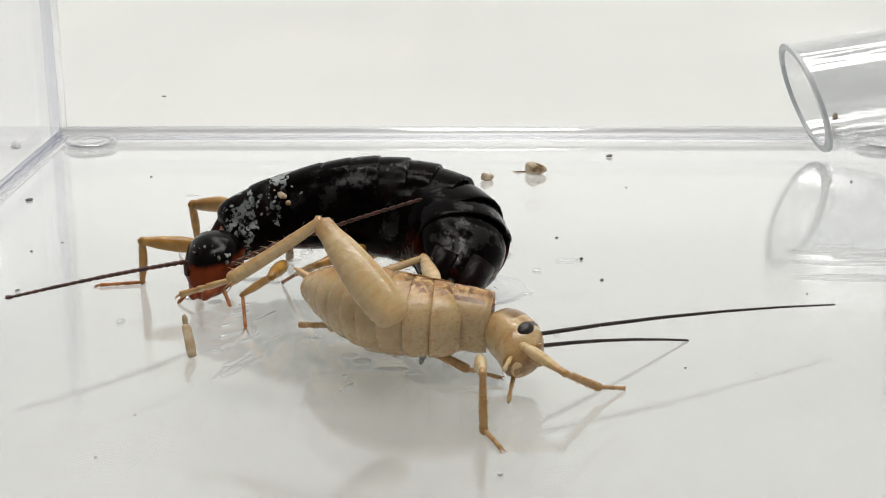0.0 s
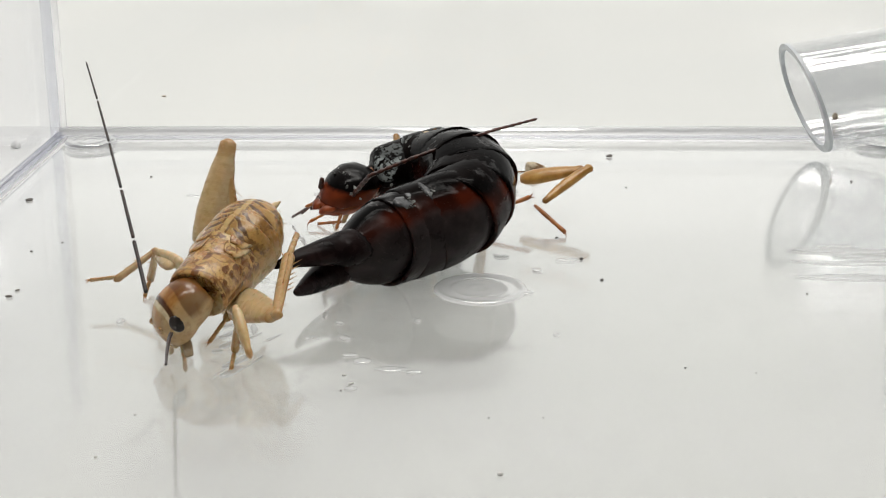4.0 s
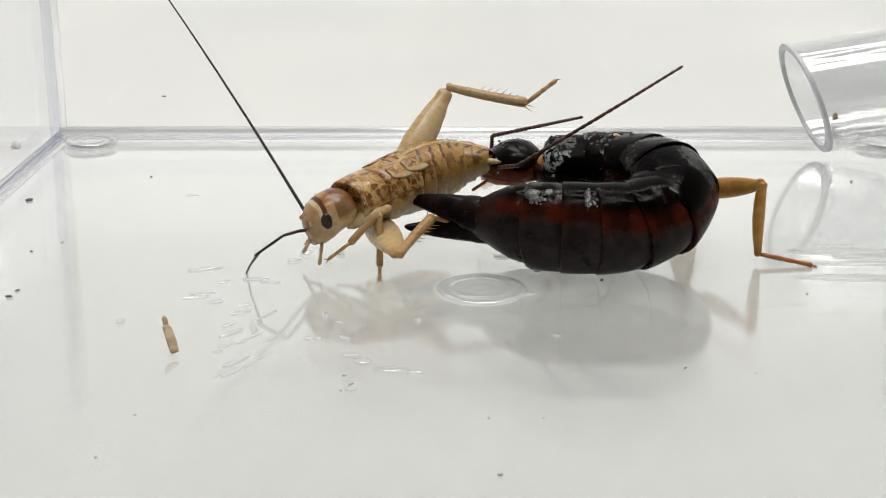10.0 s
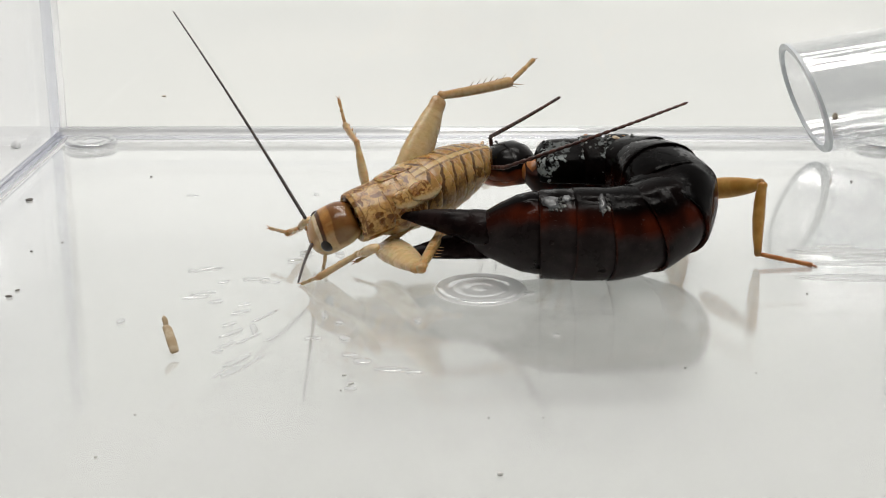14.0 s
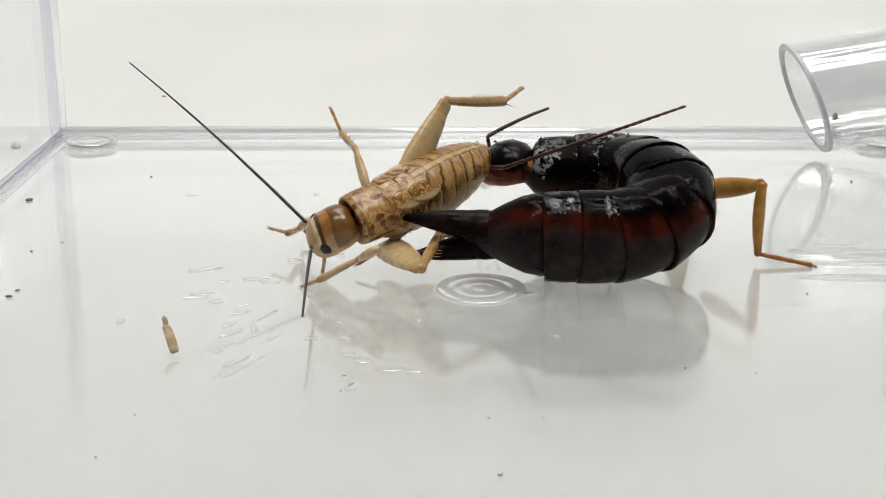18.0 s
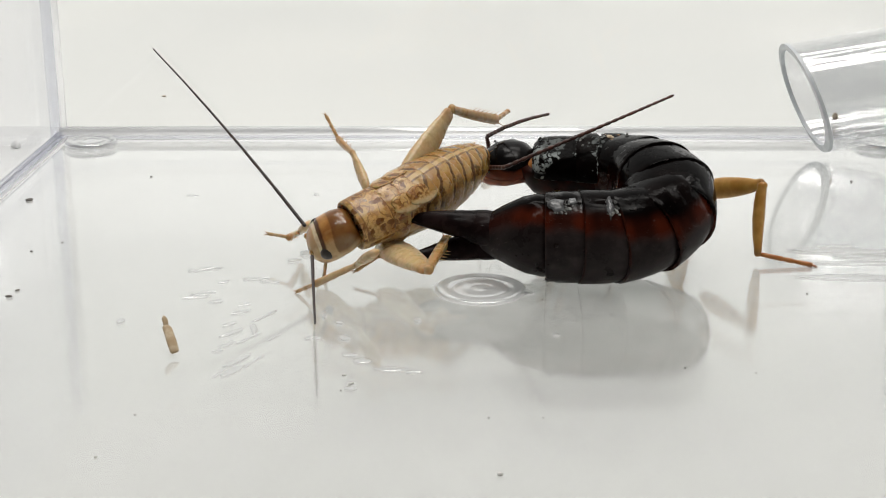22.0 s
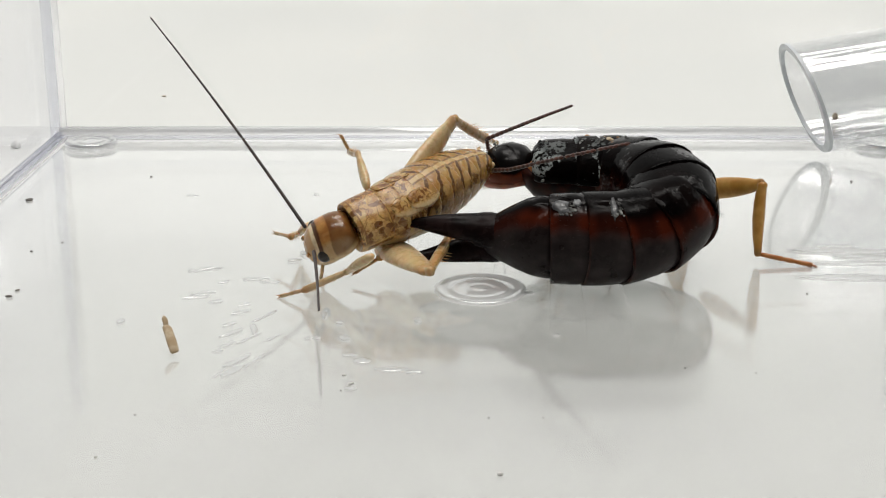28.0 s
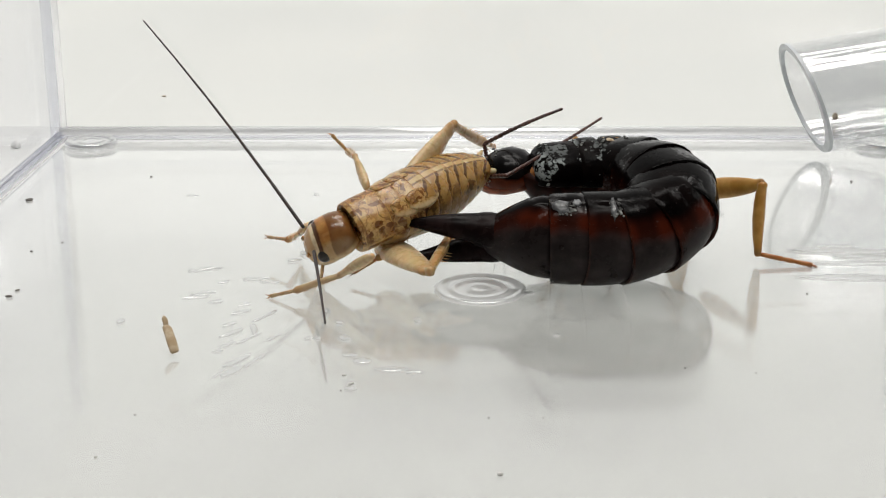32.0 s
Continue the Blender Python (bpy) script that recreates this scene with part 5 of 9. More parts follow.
    rows.append((1.0, dict(spine=[-27.3, 145.1, 6.0, -20.1, 140.8, 7.5, -9.8, 136.5, 9.0, -4.8, 136.0, 9.5, -1.0, 135.6, 8.5, -1.0, 127.2, 6.5, -4.3, 120.2, 5.5, -7.1, 115.5, 5.0], dors=[0.0, -0.3, 0.9, 0.0, -0.3, 0.9, 0.0, 0.1, 1.0, -0.2, 0.8, 0.7, -0.3, 0.8, 0.5], LA=[-18.7, 131.1, 10.7, -10.1, 131.7, 13.6, -1.5, 132.4, 16.0], RA=[-26.3, 143.4, 8.0, -31.1, 150.6, 10.6, -35.9, 157.9, 12.6], CU=[-10.4, 114.9, 6.0], CL=[-8.9, 113.6, 3.0], LF=[-15.4, 134.2, 5.8, -19.4, 136.9, 3.4, -21.5, 140.1, 0.0, -22.0, 135.9, 0.2], LM=[-11.5, 132.4, 6.6, -11.3, 127.1, 5.2, -11.7, 131.4, 2.3, -11.9, 135.0, 0.2], LH=[-10.9, 135.8, 7.0, -9.1, 130.6, 6.6, -5.4, 134.8, 2.1, 0.2, 134.1, 3.4], RF=[-19.8, 142.9, 6.5, -20.3, 147.1, 7.7, -20.5, 146.2, 2.8, -24.5, 146.8, 1.6], RM=[-12.2, 139.6, 7.7, -10.4, 143.1, 9.7, -10.0, 142.0, 4.7, -9.5, 137.9, 3.7], RH=[1.0, 142.6, 4.2, 3.2, 149.2, 4.8, 4.9, 154.0, -0.2, 10.7, 154.0, 0.2])))
    rows.append((1.5, dict(spine=[-23.5, 146.0, 7.0, -15.4, 143.5, 8.0, -5.4, 139.8, 9.0, -0.9, 138.2, 9.5, 0.9, 134.8, 9.0, -0.2, 129.3, 7.0, -4.4, 124.3, 5.5, -8.0, 119.2, 4.5], dors=[0.0, -0.3, 0.9, 0.0, -0.3, 0.9, 0.0, 0.1, 1.0, -0.2, 0.8, 0.7, -0.3, 0.8, 0.5], LA=[-19.9, 142.3, 9.2, -21.0, 151.2, 9.4, -22.1, 160.2, 9.1], RA=[-21.1, 146.7, 9.0, -20.4, 138.2, 12.3, -19.6, 129.8, 15.1], CU=[-13.7, 114.2, 6.0], CL=[-11.9, 113.9, 3.0], LF=[-10.5, 137.7, 6.5, -15.9, 137.3, 6.5, -17.1, 137.9, 1.7, -18.7, 141.5, 0.2], LM=[-8.7, 145.5, 4.0, -9.1, 140.2, 5.2, -9.6, 144.1, 1.9, -11.4, 147.5, 0.2], LH=[-6.6, 139.1, 7.1, -4.5, 134.0, 6.5, -1.2, 138.5, 1.9, 4.5, 138.0, 3.0], RF=[-15.6, 145.6, 7.1, -17.0, 149.6, 8.5, -17.3, 148.8, 3.6, -21.3, 148.5, 2.6], RM=[-8.0, 142.9, 7.9, -6.3, 146.4, 9.9, -6.0, 145.4, 4.8, -5.4, 141.3, 3.7], RH=[5.0, 157.8, 3.8, 9.3, 153.2, 6.7, 9.6, 149.6, 0.5, 15.4, 149.2, 0.2])))
    rows.append((2.0, dict(spine=[-15.7, 134.6, 6.2, -12.3, 138.7, 8.0, -4.9, 138.3, 9.0, 0.8, 137.5, 9.5, 3.5, 136.6, 8.5, 2.3, 129.0, 6.5, -2.3, 124.3, 5.5, -6.8, 120.1, 5.0], dors=[0.0, -0.3, 0.9, 0.0, -0.3, 0.9, 0.0, 0.1, 1.0, -0.2, 0.8, 0.7, -0.3, 0.8, 0.5], LA=[-9.2, 122.9, 10.0, -3.3, 129.2, 12.9, 2.5, 135.5, 15.2], RA=[-17.0, 142.2, 8.0, -18.8, 134.7, 12.8, -20.6, 127.1, 17.0], CU=[-12.3, 117.2, 6.5], CL=[-11.3, 118.1, 2.5], LF=[-10.1, 138.3, 4.3, -10.8, 132.9, 4.7, -13.7, 135.9, 2.0, -14.6, 139.6, 0.2], LM=[-8.2, 137.4, 6.7, -7.8, 133.2, 5.8, -7.0, 137.1, 2.4, -5.1, 140.5, 4.0], LH=[-5.7, 137.3, 7.0, -2.2, 133.0, 6.5, -0.2, 138.3, 2.1, 5.3, 139.5, 3.4], RF=[-17.9, 147.2, 5.4, -22.1, 150.4, 3.9, -22.8, 153.8, 0.3, -23.1, 149.6, 0.2], RM=[-8.2, 140.4, 7.8, -7.7, 144.3, 9.9, -6.9, 143.4, 4.8, -5.1, 139.8, 3.7], RH=[6.0, 152.2, 4.7, 7.9, 145.6, 6.2, 9.6, 149.6, 0.5, 15.4, 149.2, 0.2])))
    rows.append((2.5, dict(spine=[-19.0, 139.3, 7.0, -14.1, 139.3, 7.5, -3.6, 135.9, 9.0, 1.1, 137.1, 9.5, 3.8, 135.6, 8.5, 2.3, 129.0, 6.5, -2.3, 124.3, 5.5, -6.5, 120.1, 5.0], dors=[0.0, -0.3, 0.9, 0.0, -0.3, 0.9, 0.0, 0.1, 1.0, -0.2, 0.8, 0.7, -0.3, 0.8, 0.5], LA=[-11.8, 126.9, 11.0, -7.8, 134.7, 13.4, -3.7, 142.4, 15.3], RA=[-19.2, 138.9, 8.0, -18.7, 130.6, 11.8, -18.1, 122.4, 15.1], CU=[-11.9, 118.0, 6.5], CL=[-11.3, 118.8, 2.5], LF=[-10.0, 137.4, 4.5, -11.6, 132.1, 4.4, -13.4, 136.1, 1.9, -14.9, 139.6, 0.2], LM=[-7.0, 135.9, 6.7, -7.7, 131.6, 5.8, -5.9, 135.2, 2.5, -3.2, 138.0, 4.0], LH=[-4.6, 135.1, 7.0, -2.3, 130.0, 6.6, 1.0, 134.6, 2.1, 6.6, 134.4, 3.4], RF=[-17.9, 147.2, 5.4, -22.1, 150.4, 3.9, -22.8, 153.8, 0.3, -23.1, 149.6, 0.2], RM=[-6.2, 138.8, 7.8, -4.7, 142.4, 9.8, -4.2, 141.3, 4.7, -3.4, 137.4, 3.7], RH=[6.0, 152.2, 4.7, 7.9, 145.6, 6.2, 9.6, 149.6, 0.5, 15.4, 149.2, 0.2])))
    rows.append((3.0, dict(spine=[-18.1, 141.4, 7.0, -13.1, 140.6, 7.5, -3.6, 135.0, 9.0, 1.2, 136.2, 9.5, 3.9, 134.5, 8.5, 2.3, 128.1, 6.5, -2.0, 123.4, 5.5, -6.3, 120.1, 5.0], dors=[0.0, -0.3, 0.9, 0.0, -0.3, 0.9, 0.0, 0.1, 1.0, -0.2, 0.8, 0.7, -0.3, 0.8, 0.5], LA=[-12.2, 132.1, 11.0, -8.2, 139.6, 14.1, -4.1, 147.1, 16.6], RA=[-18.5, 142.2, 8.0, -18.1, 133.9, 11.7, -17.8, 125.6, 14.8], CU=[-11.8, 117.2, 6.5], CL=[-10.3, 118.8, 2.5], LF=[-9.5, 138.0, 4.7, -11.4, 132.9, 4.8, -13.4, 136.6, 2.1, -15.0, 140.0, 0.2], LM=[-6.9, 135.7, 6.7, -8.5, 131.7, 6.0, -6.1, 134.7, 2.5, -2.8, 136.9, 3.9], LH=[-4.8, 134.5, 7.1, -3.6, 129.0, 6.7, 0.5, 132.7, 2.1, 6.0, 131.2, 3.4], RF=[-17.9, 147.2, 5.4, -22.1, 150.4, 3.9, -22.8, 153.8, 0.3, -23.1, 149.6, 0.2], RM=[-5.5, 138.4, 7.7, -3.2, 141.7, 9.6, -3.1, 140.4, 4.6, -3.1, 136.3, 3.7], RH=[6.0, 152.2, 4.7, 7.9, 145.6, 6.2, 9.6, 149.6, 0.5, 15.4, 149.2, 0.2])))
    rows.append((3.5, dict(spine=[-14.2, 142.8, 6.0, -9.9, 145.4, 7.5, -2.7, 146.4, 9.0, -0.1, 142.8, 9.5, 1.3, 139.2, 9.0, -0.2, 134.1, 7.0, -4.6, 130.4, 5.5, -10.1, 123.3, 5.0], dors=[0.0, -0.3, 0.9, 0.0, -0.3, 0.9, 0.0, 0.1, 1.0, -0.2, 0.8, 0.7, -0.3, 0.8, 0.5], LA=[-8.1, 135.9, 12.0, -1.0, 141.5, 13.1, 6.1, 147.0, 13.7], RA=[-12.8, 137.8, 8.0, -15.3, 145.5, 4.3, -17.8, 153.2, 0.1], CU=[-16.6, 117.9, 6.0], CL=[-14.9, 116.7, 3.0], LF=[-9.1, 152.0, 4.1, -11.9, 147.3, 5.1, -13.4, 149.9, 1.1, -17.1, 151.8, 0.2], LM=[-5.5, 145.0, 6.5, -4.2, 140.9, 5.6, -4.0, 144.9, 2.3, -2.9, 148.6, 4.0], LH=[-3.1, 145.3, 7.0, 1.3, 141.8, 6.8, 2.4, 147.5, 2.5, 7.5, 149.7, 4.1], RF=[-11.3, 148.6, 5.0, -13.3, 153.5, 3.7, -15.6, 156.8, 0.7, -18.2, 153.6, 0.2], RM=[-6.2, 147.9, 7.5, -6.6, 151.8, 9.6, -5.4, 151.1, 4.6, -2.8, 147.9, 3.7], RH=[6.9, 157.6, 3.6, 13.7, 157.7, 5.2, 9.3, 153.1, 1.9, 12.5, 148.6, 0.2])))
    rows.append((5.5, dict(spine=[-8.1, 151.9, 8.0, -1.8, 153.4, 9.0, 4.8, 152.7, 10.0, 9.1, 149.5, 10.5, 12.2, 148.7, 9.0, 10.4, 141.4, 7.0, 3.9, 141.3, 6.0, -4.9, 139.5, 5.0], dors=[0.0, -0.3, 0.9, 0.0, -0.3, 0.9, 0.0, 0.0, 1.0, 0.0, 0.5, 0.8, 0.0, 0.8, 0.7], LA=[-2.3, 141.9, 12.0, 6.0, 144.1, 15.1, 14.3, 146.2, 17.6], RA=[-7.3, 154.5, 9.4, -5.4, 146.0, 14.1, -3.5, 137.5, 18.3], CU=[-12.5, 137.2, 6.5], CL=[-10.4, 134.9, 4.0], LF=[1.0, 156.9, 6.1, 0.4, 151.4, 5.5, 1.0, 154.9, 2.0, 1.4, 158.7, 0.2], LM=[6.2, 156.6, 6.8, 6.0, 151.2, 5.6, 6.5, 154.9, 2.0, 7.0, 158.7, 0.2], LH=[3.9, 151.7, 8.0, 7.2, 147.2, 7.6, 9.6, 152.4, 3.2, 15.1, 153.3, 4.6], RF=[-3.1, 155.1, 8.1, -6.4, 157.8, 9.4, -6.0, 157.0, 4.5, -9.3, 154.7, 3.3], RM=[1.6, 155.0, 8.7, 2.3, 158.8, 10.8, 3.1, 157.9, 5.7, 4.7, 154.2, 4.7], RH=[18.8, 168.5, 4.9, 22.5, 162.8, 6.7, 18.3, 159.0, 2.2, 22.8, 155.8, 0.2])))
    rows.append((6.0, dict(spine=[-8.2, 154.5, 8.0, -2.1, 153.4, 9.0, 4.8, 152.7, 10.0, 9.1, 149.5, 10.5, 12.2, 148.7, 9.0, 10.4, 141.4, 7.0, 3.9, 141.3, 6.0, -4.9, 139.5, 5.0], dors=[0.0, -0.3, 0.9, 0.0, -0.3, 0.9, 0.0, 0.0, 1.0, 0.0, 0.5, 0.8, 0.0, 0.8, 0.7], LA=[-2.6, 141.9, 12.0, 5.2, 144.6, 15.9, 13.0, 147.3, 19.2], RA=[-7.5, 154.5, 9.4, -5.0, 146.0, 14.4, -2.6, 137.5, 18.9], CU=[-12.5, 137.2, 6.5], CL=[-10.4, 134.9, 4.0], LF=[1.0, 156.9, 6.1, 0.4, 151.4, 5.5, 1.0, 154.9, 2.0, 1.4, 158.7, 0.2], LM=[6.2, 156.6, 6.8, 6.0, 151.2, 5.6, 6.5, 154.9, 2.0, 7.0, 158.7, 0.2], LH=[3.9, 151.7, 8.0, 7.2, 147.3, 7.6, 9.5, 152.5, 3.2, 15.1, 153.4, 4.5], RF=[-2.6, 155.5, 8.1, -4.6, 159.3, 9.4, -4.4, 158.4, 4.5, -8.4, 157.7, 3.3], RM=[1.6, 155.0, 8.8, 2.3, 158.8, 10.8, 3.0, 157.9, 5.8, 4.7, 154.2, 4.7], RH=[18.8, 168.5, 4.9, 22.5, 162.8, 6.7, 18.3, 159.0, 2.2, 22.8, 155.8, 0.2])))
    rows.append((6.5, dict(spine=[-8.2, 154.5, 8.0, -2.1, 153.4, 9.0, 4.8, 152.7, 10.0, 9.1, 149.5, 10.5, 12.2, 148.7, 9.0, 10.4, 141.4, 7.0, 3.9, 141.3, 6.0, -4.9, 139.5, 5.0], dors=[0.0, -0.3, 0.9, 0.0, -0.3, 0.9, 0.0, 0.0, 1.0, 0.0, 0.5, 0.8, 0.0, 0.8, 0.7], LA=[-2.4, 141.9, 11.9, 5.4, 144.6, 15.6, 13.6, 147.3, 19.2], RA=[-7.4, 154.5, 9.2, -3.1, 146.0, 13.7, 0.8, 137.5, 17.8], CU=[-12.5, 137.2, 6.5], CL=[-10.4, 134.9, 4.0], LF=[1.0, 156.9, 6.1, 0.4, 151.4, 5.5, 1.0, 154.9, 2.0, 1.4, 158.7, 0.2], LM=[6.2, 156.6, 6.8, 6.0, 151.2, 5.6, 6.5, 154.9, 2.0, 7.0, 158.7, 0.2], LH=[3.9, 151.7, 8.0, 7.2, 147.3, 7.6, 9.5, 152.5, 3.2, 15.1, 153.4, 4.5], RF=[-2.6, 155.5, 8.1, -4.6, 159.3, 9.4, -4.4, 158.4, 4.5, -8.4, 157.7, 3.3], RM=[1.6, 155.0, 8.8, 2.3, 158.8, 10.8, 3.0, 157.9, 5.8, 4.7, 154.2, 4.7], RH=[18.8, 168.5, 4.9, 22.5, 162.8, 6.7, 18.3, 159.0, 2.2, 22.8, 155.8, 0.2])))
    rows.append((6.7, dict(spine=[10.9, 151.6, 9.5, 15.7, 149.4, 10.0, 20.7, 145.2, 8.8, 21.1, 142.5, 7.6, 20.5, 142.9, 6.6, 16.2, 143.3, 6.5, 6.8, 140.2, 6.0, -4.3, 138.9, 5.0], dors=[0.0, -0.3, 0.9, 0.0, -0.3, 0.9, 0.0, 0.0, 1.0, 0.0, 0.5, 0.8, 0.0, 0.8, 0.7], LA=[16.0, 141.5, 13.0, 21.0, 148.9, 12.0, 25.9, 156.3, 10.5], RA=[11.2, 151.4, 11.0, 16.7, 158.4, 12.8, 22.2, 165.4, 14.1], CU=[-12.5, 140.3, 7.0], CL=[-11.1, 136.2, 4.0], LF=[17.3, 158.4, 6.4, 16.5, 153.0, 5.8, 17.3, 156.1, 1.9, 18.0, 159.9, 0.2], LM=[21.2, 158.2, 6.4, 20.3, 152.8, 5.8, 21.1, 156.1, 1.9, 22.0, 159.9, 0.2], LH=[22.9, 146.4, 4.7, 29.1, 149.2, 6.1, 26.0, 144.9, 1.3, 28.1, 139.6, 0.2], RF=[15.7, 151.6, 9.1, 14.8, 155.7, 10.5, 14.4, 154.9, 5.6, 10.3, 155.1, 4.7], RM=[19.3, 148.9, 9.1, 22.3, 151.6, 10.8, 21.6, 150.6, 5.7, 20.6, 146.6, 4.7], RH=[26.6, 158.6, 4.3, 31.9, 154.7, 6.6, 33.8, 158.2, 0.7, 39.4, 159.6, 0.2])))
    rows.append((7.0, dict(spine=[8.2, 152.9, 10.0, 14.9, 150.5, 10.5, 20.2, 146.4, 8.4, 21.3, 140.9, 7.2, 21.2, 141.4, 6.3, 16.4, 140.0, 6.2, 6.8, 140.0, 6.0, -1.1, 142.4, 5.5], dors=[0.0, -0.3, 0.9, 0.0, -0.3, 0.9, 0.0, 0.0, 1.0, 0.0, 0.5, 0.8, 0.0, 0.8, 0.7], LA=[13.9, 141.0, 14.0, 21.6, 145.4, 13.1, 29.4, 149.9, 11.7], RA=[12.7, 155.5, 12.0, 15.3, 147.8, 16.2, 17.9, 140.1, 19.9], CU=[-6.4, 142.6, 7.0], CL=[-4.7, 141.2, 4.5], LF=[17.3, 158.4, 6.4, 16.5, 153.0, 5.8, 17.3, 156.1, 1.9, 18.0, 159.9, 0.2], LM=[21.2, 158.2, 6.4, 20.3, 152.8, 5.8, 21.1, 156.1, 1.9, 22.0, 159.9, 0.2], LH=[25.1, 146.6, 4.0, 28.4, 141.0, 6.5, 26.6, 144.8, 0.7, 28.0, 139.2, 0.2], RF=[14.7, 152.7, 9.6, 13.5, 156.7, 11.1, 13.1, 155.9, 6.2, 8.9, 155.9, 5.4], RM=[18.6, 150.1, 9.4, 21.5, 152.9, 11.0, 20.6, 152.1, 6.0, 19.8, 148.1, 4.8], RH=[28.8, 159.7, 4.0, 31.5, 154.0, 7.1, 31.4, 157.9, 1.1, 36.7, 160.1, 0.2])))
    rows.append((7.4, dict(spine=[5.9, 149.2, 9.0, 12.4, 150.0, 9.5, 20.0, 148.9, 8.8, 22.5, 143.8, 8.0, 22.4, 141.4, 6.8, 17.4, 138.9, 6.2, 8.5, 139.2, 6.0, 0.9, 140.9, 5.5], dors=[0.0, -0.3, 0.9, 0.0, -0.3, 0.9, 0.0, 0.0, 1.0, 0.0, 0.5, 0.8, 0.0, 0.8, 0.7], LA=[10.1, 138.7, 11.0, 19.0, 138.7, 12.5, 27.9, 138.7, 13.4], RA=[8.2, 152.8, 11.0, 10.8, 144.8, 14.4, 13.3, 136.7, 17.3], CU=[-4.2, 138.2, 7.0], CL=[-3.2, 140.2, 4.0], LF=[17.3, 158.4, 6.4, 16.5, 153.0, 5.8, 17.3, 156.1, 1.9, 18.0, 159.9, 0.2], LM=[21.2, 158.2, 6.4, 20.3, 152.8, 5.8, 21.1, 156.1, 1.9, 22.0, 159.9, 0.2], LH=[28.2, 149.2, 5.2, 30.2, 142.7, 6.4, 26.9, 139.4, 0.9, 29.2, 134.1, 0.2], RF=[11.2, 151.9, 8.7, 8.3, 154.9, 10.2, 8.3, 154.0, 5.3, 4.7, 152.1, 4.4], RM=[16.8, 151.4, 8.7, 17.9, 155.2, 10.7, 17.9, 154.3, 5.6, 19.2, 150.6, 4.3], RH=[29.8, 160.6, 5.5, 30.2, 153.9, 7.2, 31.3, 157.6, 1.2, 36.5, 160.1, 0.2])))
    rows.append((8.0, dict(spine=[5.1, 147.9, 9.0, 11.1, 148.7, 9.5, 19.2, 148.2, 9.5, 22.5, 142.3, 9.5, 23.2, 139.6, 8.0, 18.6, 136.8, 6.2, 10.6, 137.1, 6.0, 2.9, 138.8, 5.5], dors=[0.0, -0.3, 0.9, 0.0, -0.3, 0.9, 0.0, 0.0, 1.0, 0.0, 0.5, 0.8, 0.0, 0.8, 0.7], LA=[10.0, 137.6, 11.0, 18.2, 140.8, 12.9, 26.5, 144.0, 14.3], RA=[7.6, 152.8, 11.0, 10.6, 145.3, 15.5, 13.6, 137.8, 20.0], CU=[-3.2, 141.0, 7.0], CL=[-2.3, 138.5, 4.5], LF=[13.6, 152.6, 5.2, 12.3, 147.3, 5.7, 13.5, 150.3, 1.9, 14.5, 154.0, 0.2], LM=[18.6, 152.5, 5.9, 17.7, 147.0, 5.8, 18.9, 150.4, 1.9, 20.0, 154.0, 0.2], LH=[28.8, 147.8, 6.2, 33.4, 142.9, 8.0, 33.0, 141.1, 1.0, 38.5, 139.6, 0.2], RF=[11.0, 150.8, 7.0, 12.9, 155.1, 4.2, 14.1, 150.3, 3.9, 16.3, 153.6, 2.7], RM=[15.9, 150.4, 8.7, 16.7, 154.2, 10.7, 16.8, 153.4, 5.6, 18.4, 149.7, 4.3], RH=[29.6, 158.6, 3.3, 29.6, 151.9, 5.4, 31.8, 157.3, 1.1, 36.5, 160.6, 0.2])))
    rows.append((9.0, dict(spine=[5.2, 149.2, 9.0, 11.3, 147.5, 9.5, 19.1, 147.2, 9.5, 22.5, 142.3, 9.5, 23.2, 138.5, 8.0, 18.8, 135.8, 6.2, 11.1, 136.1, 6.0, 3.5, 138.8, 5.5], dors=[0.0, -0.3, 0.9, 0.0, -0.3, 0.9, 0.0, 0.0, 1.0, 0.0, 0.5, 0.8, 0.0, 0.8, 0.7], LA=[9.3, 141.1, 11.0, 16.8, 142.6, 16.1, 24.3, 144.0, 20.6], RA=[6.6, 152.8, 11.0, 10.3, 145.0, 13.9, 14.0, 137.2, 16.2], CU=[-2.9, 141.0, 7.0], CL=[-1.7, 139.2, 4.5], LF=[13.6, 152.6, 5.2, 12.3, 147.3, 5.7, 13.5, 150.3, 1.9, 14.5, 154.0, 0.2], LM=[18.6, 152.5, 5.9, 17.7, 147.0, 5.8, 18.9, 150.4, 1.9, 20.0, 154.0, 0.2], LH=[28.8, 147.8, 6.2, 33.4, 142.9, 8.0, 33.0, 141.1, 1.0, 38.5, 139.6, 0.2], RF=[11.0, 150.8, 7.0, 12.9, 155.1, 4.2, 14.1, 150.3, 3.9, 16.3, 153.6, 2.7], RM=[15.7, 149.3, 8.7, 16.4, 153.1, 10.7, 16.5, 152.3, 5.6, 18.2, 148.7, 4.3], RH=[29.6, 158.6, 3.3, 29.6, 151.9, 5.4, 31.8, 157.3, 1.1, 36.5, 160.6, 0.2])))
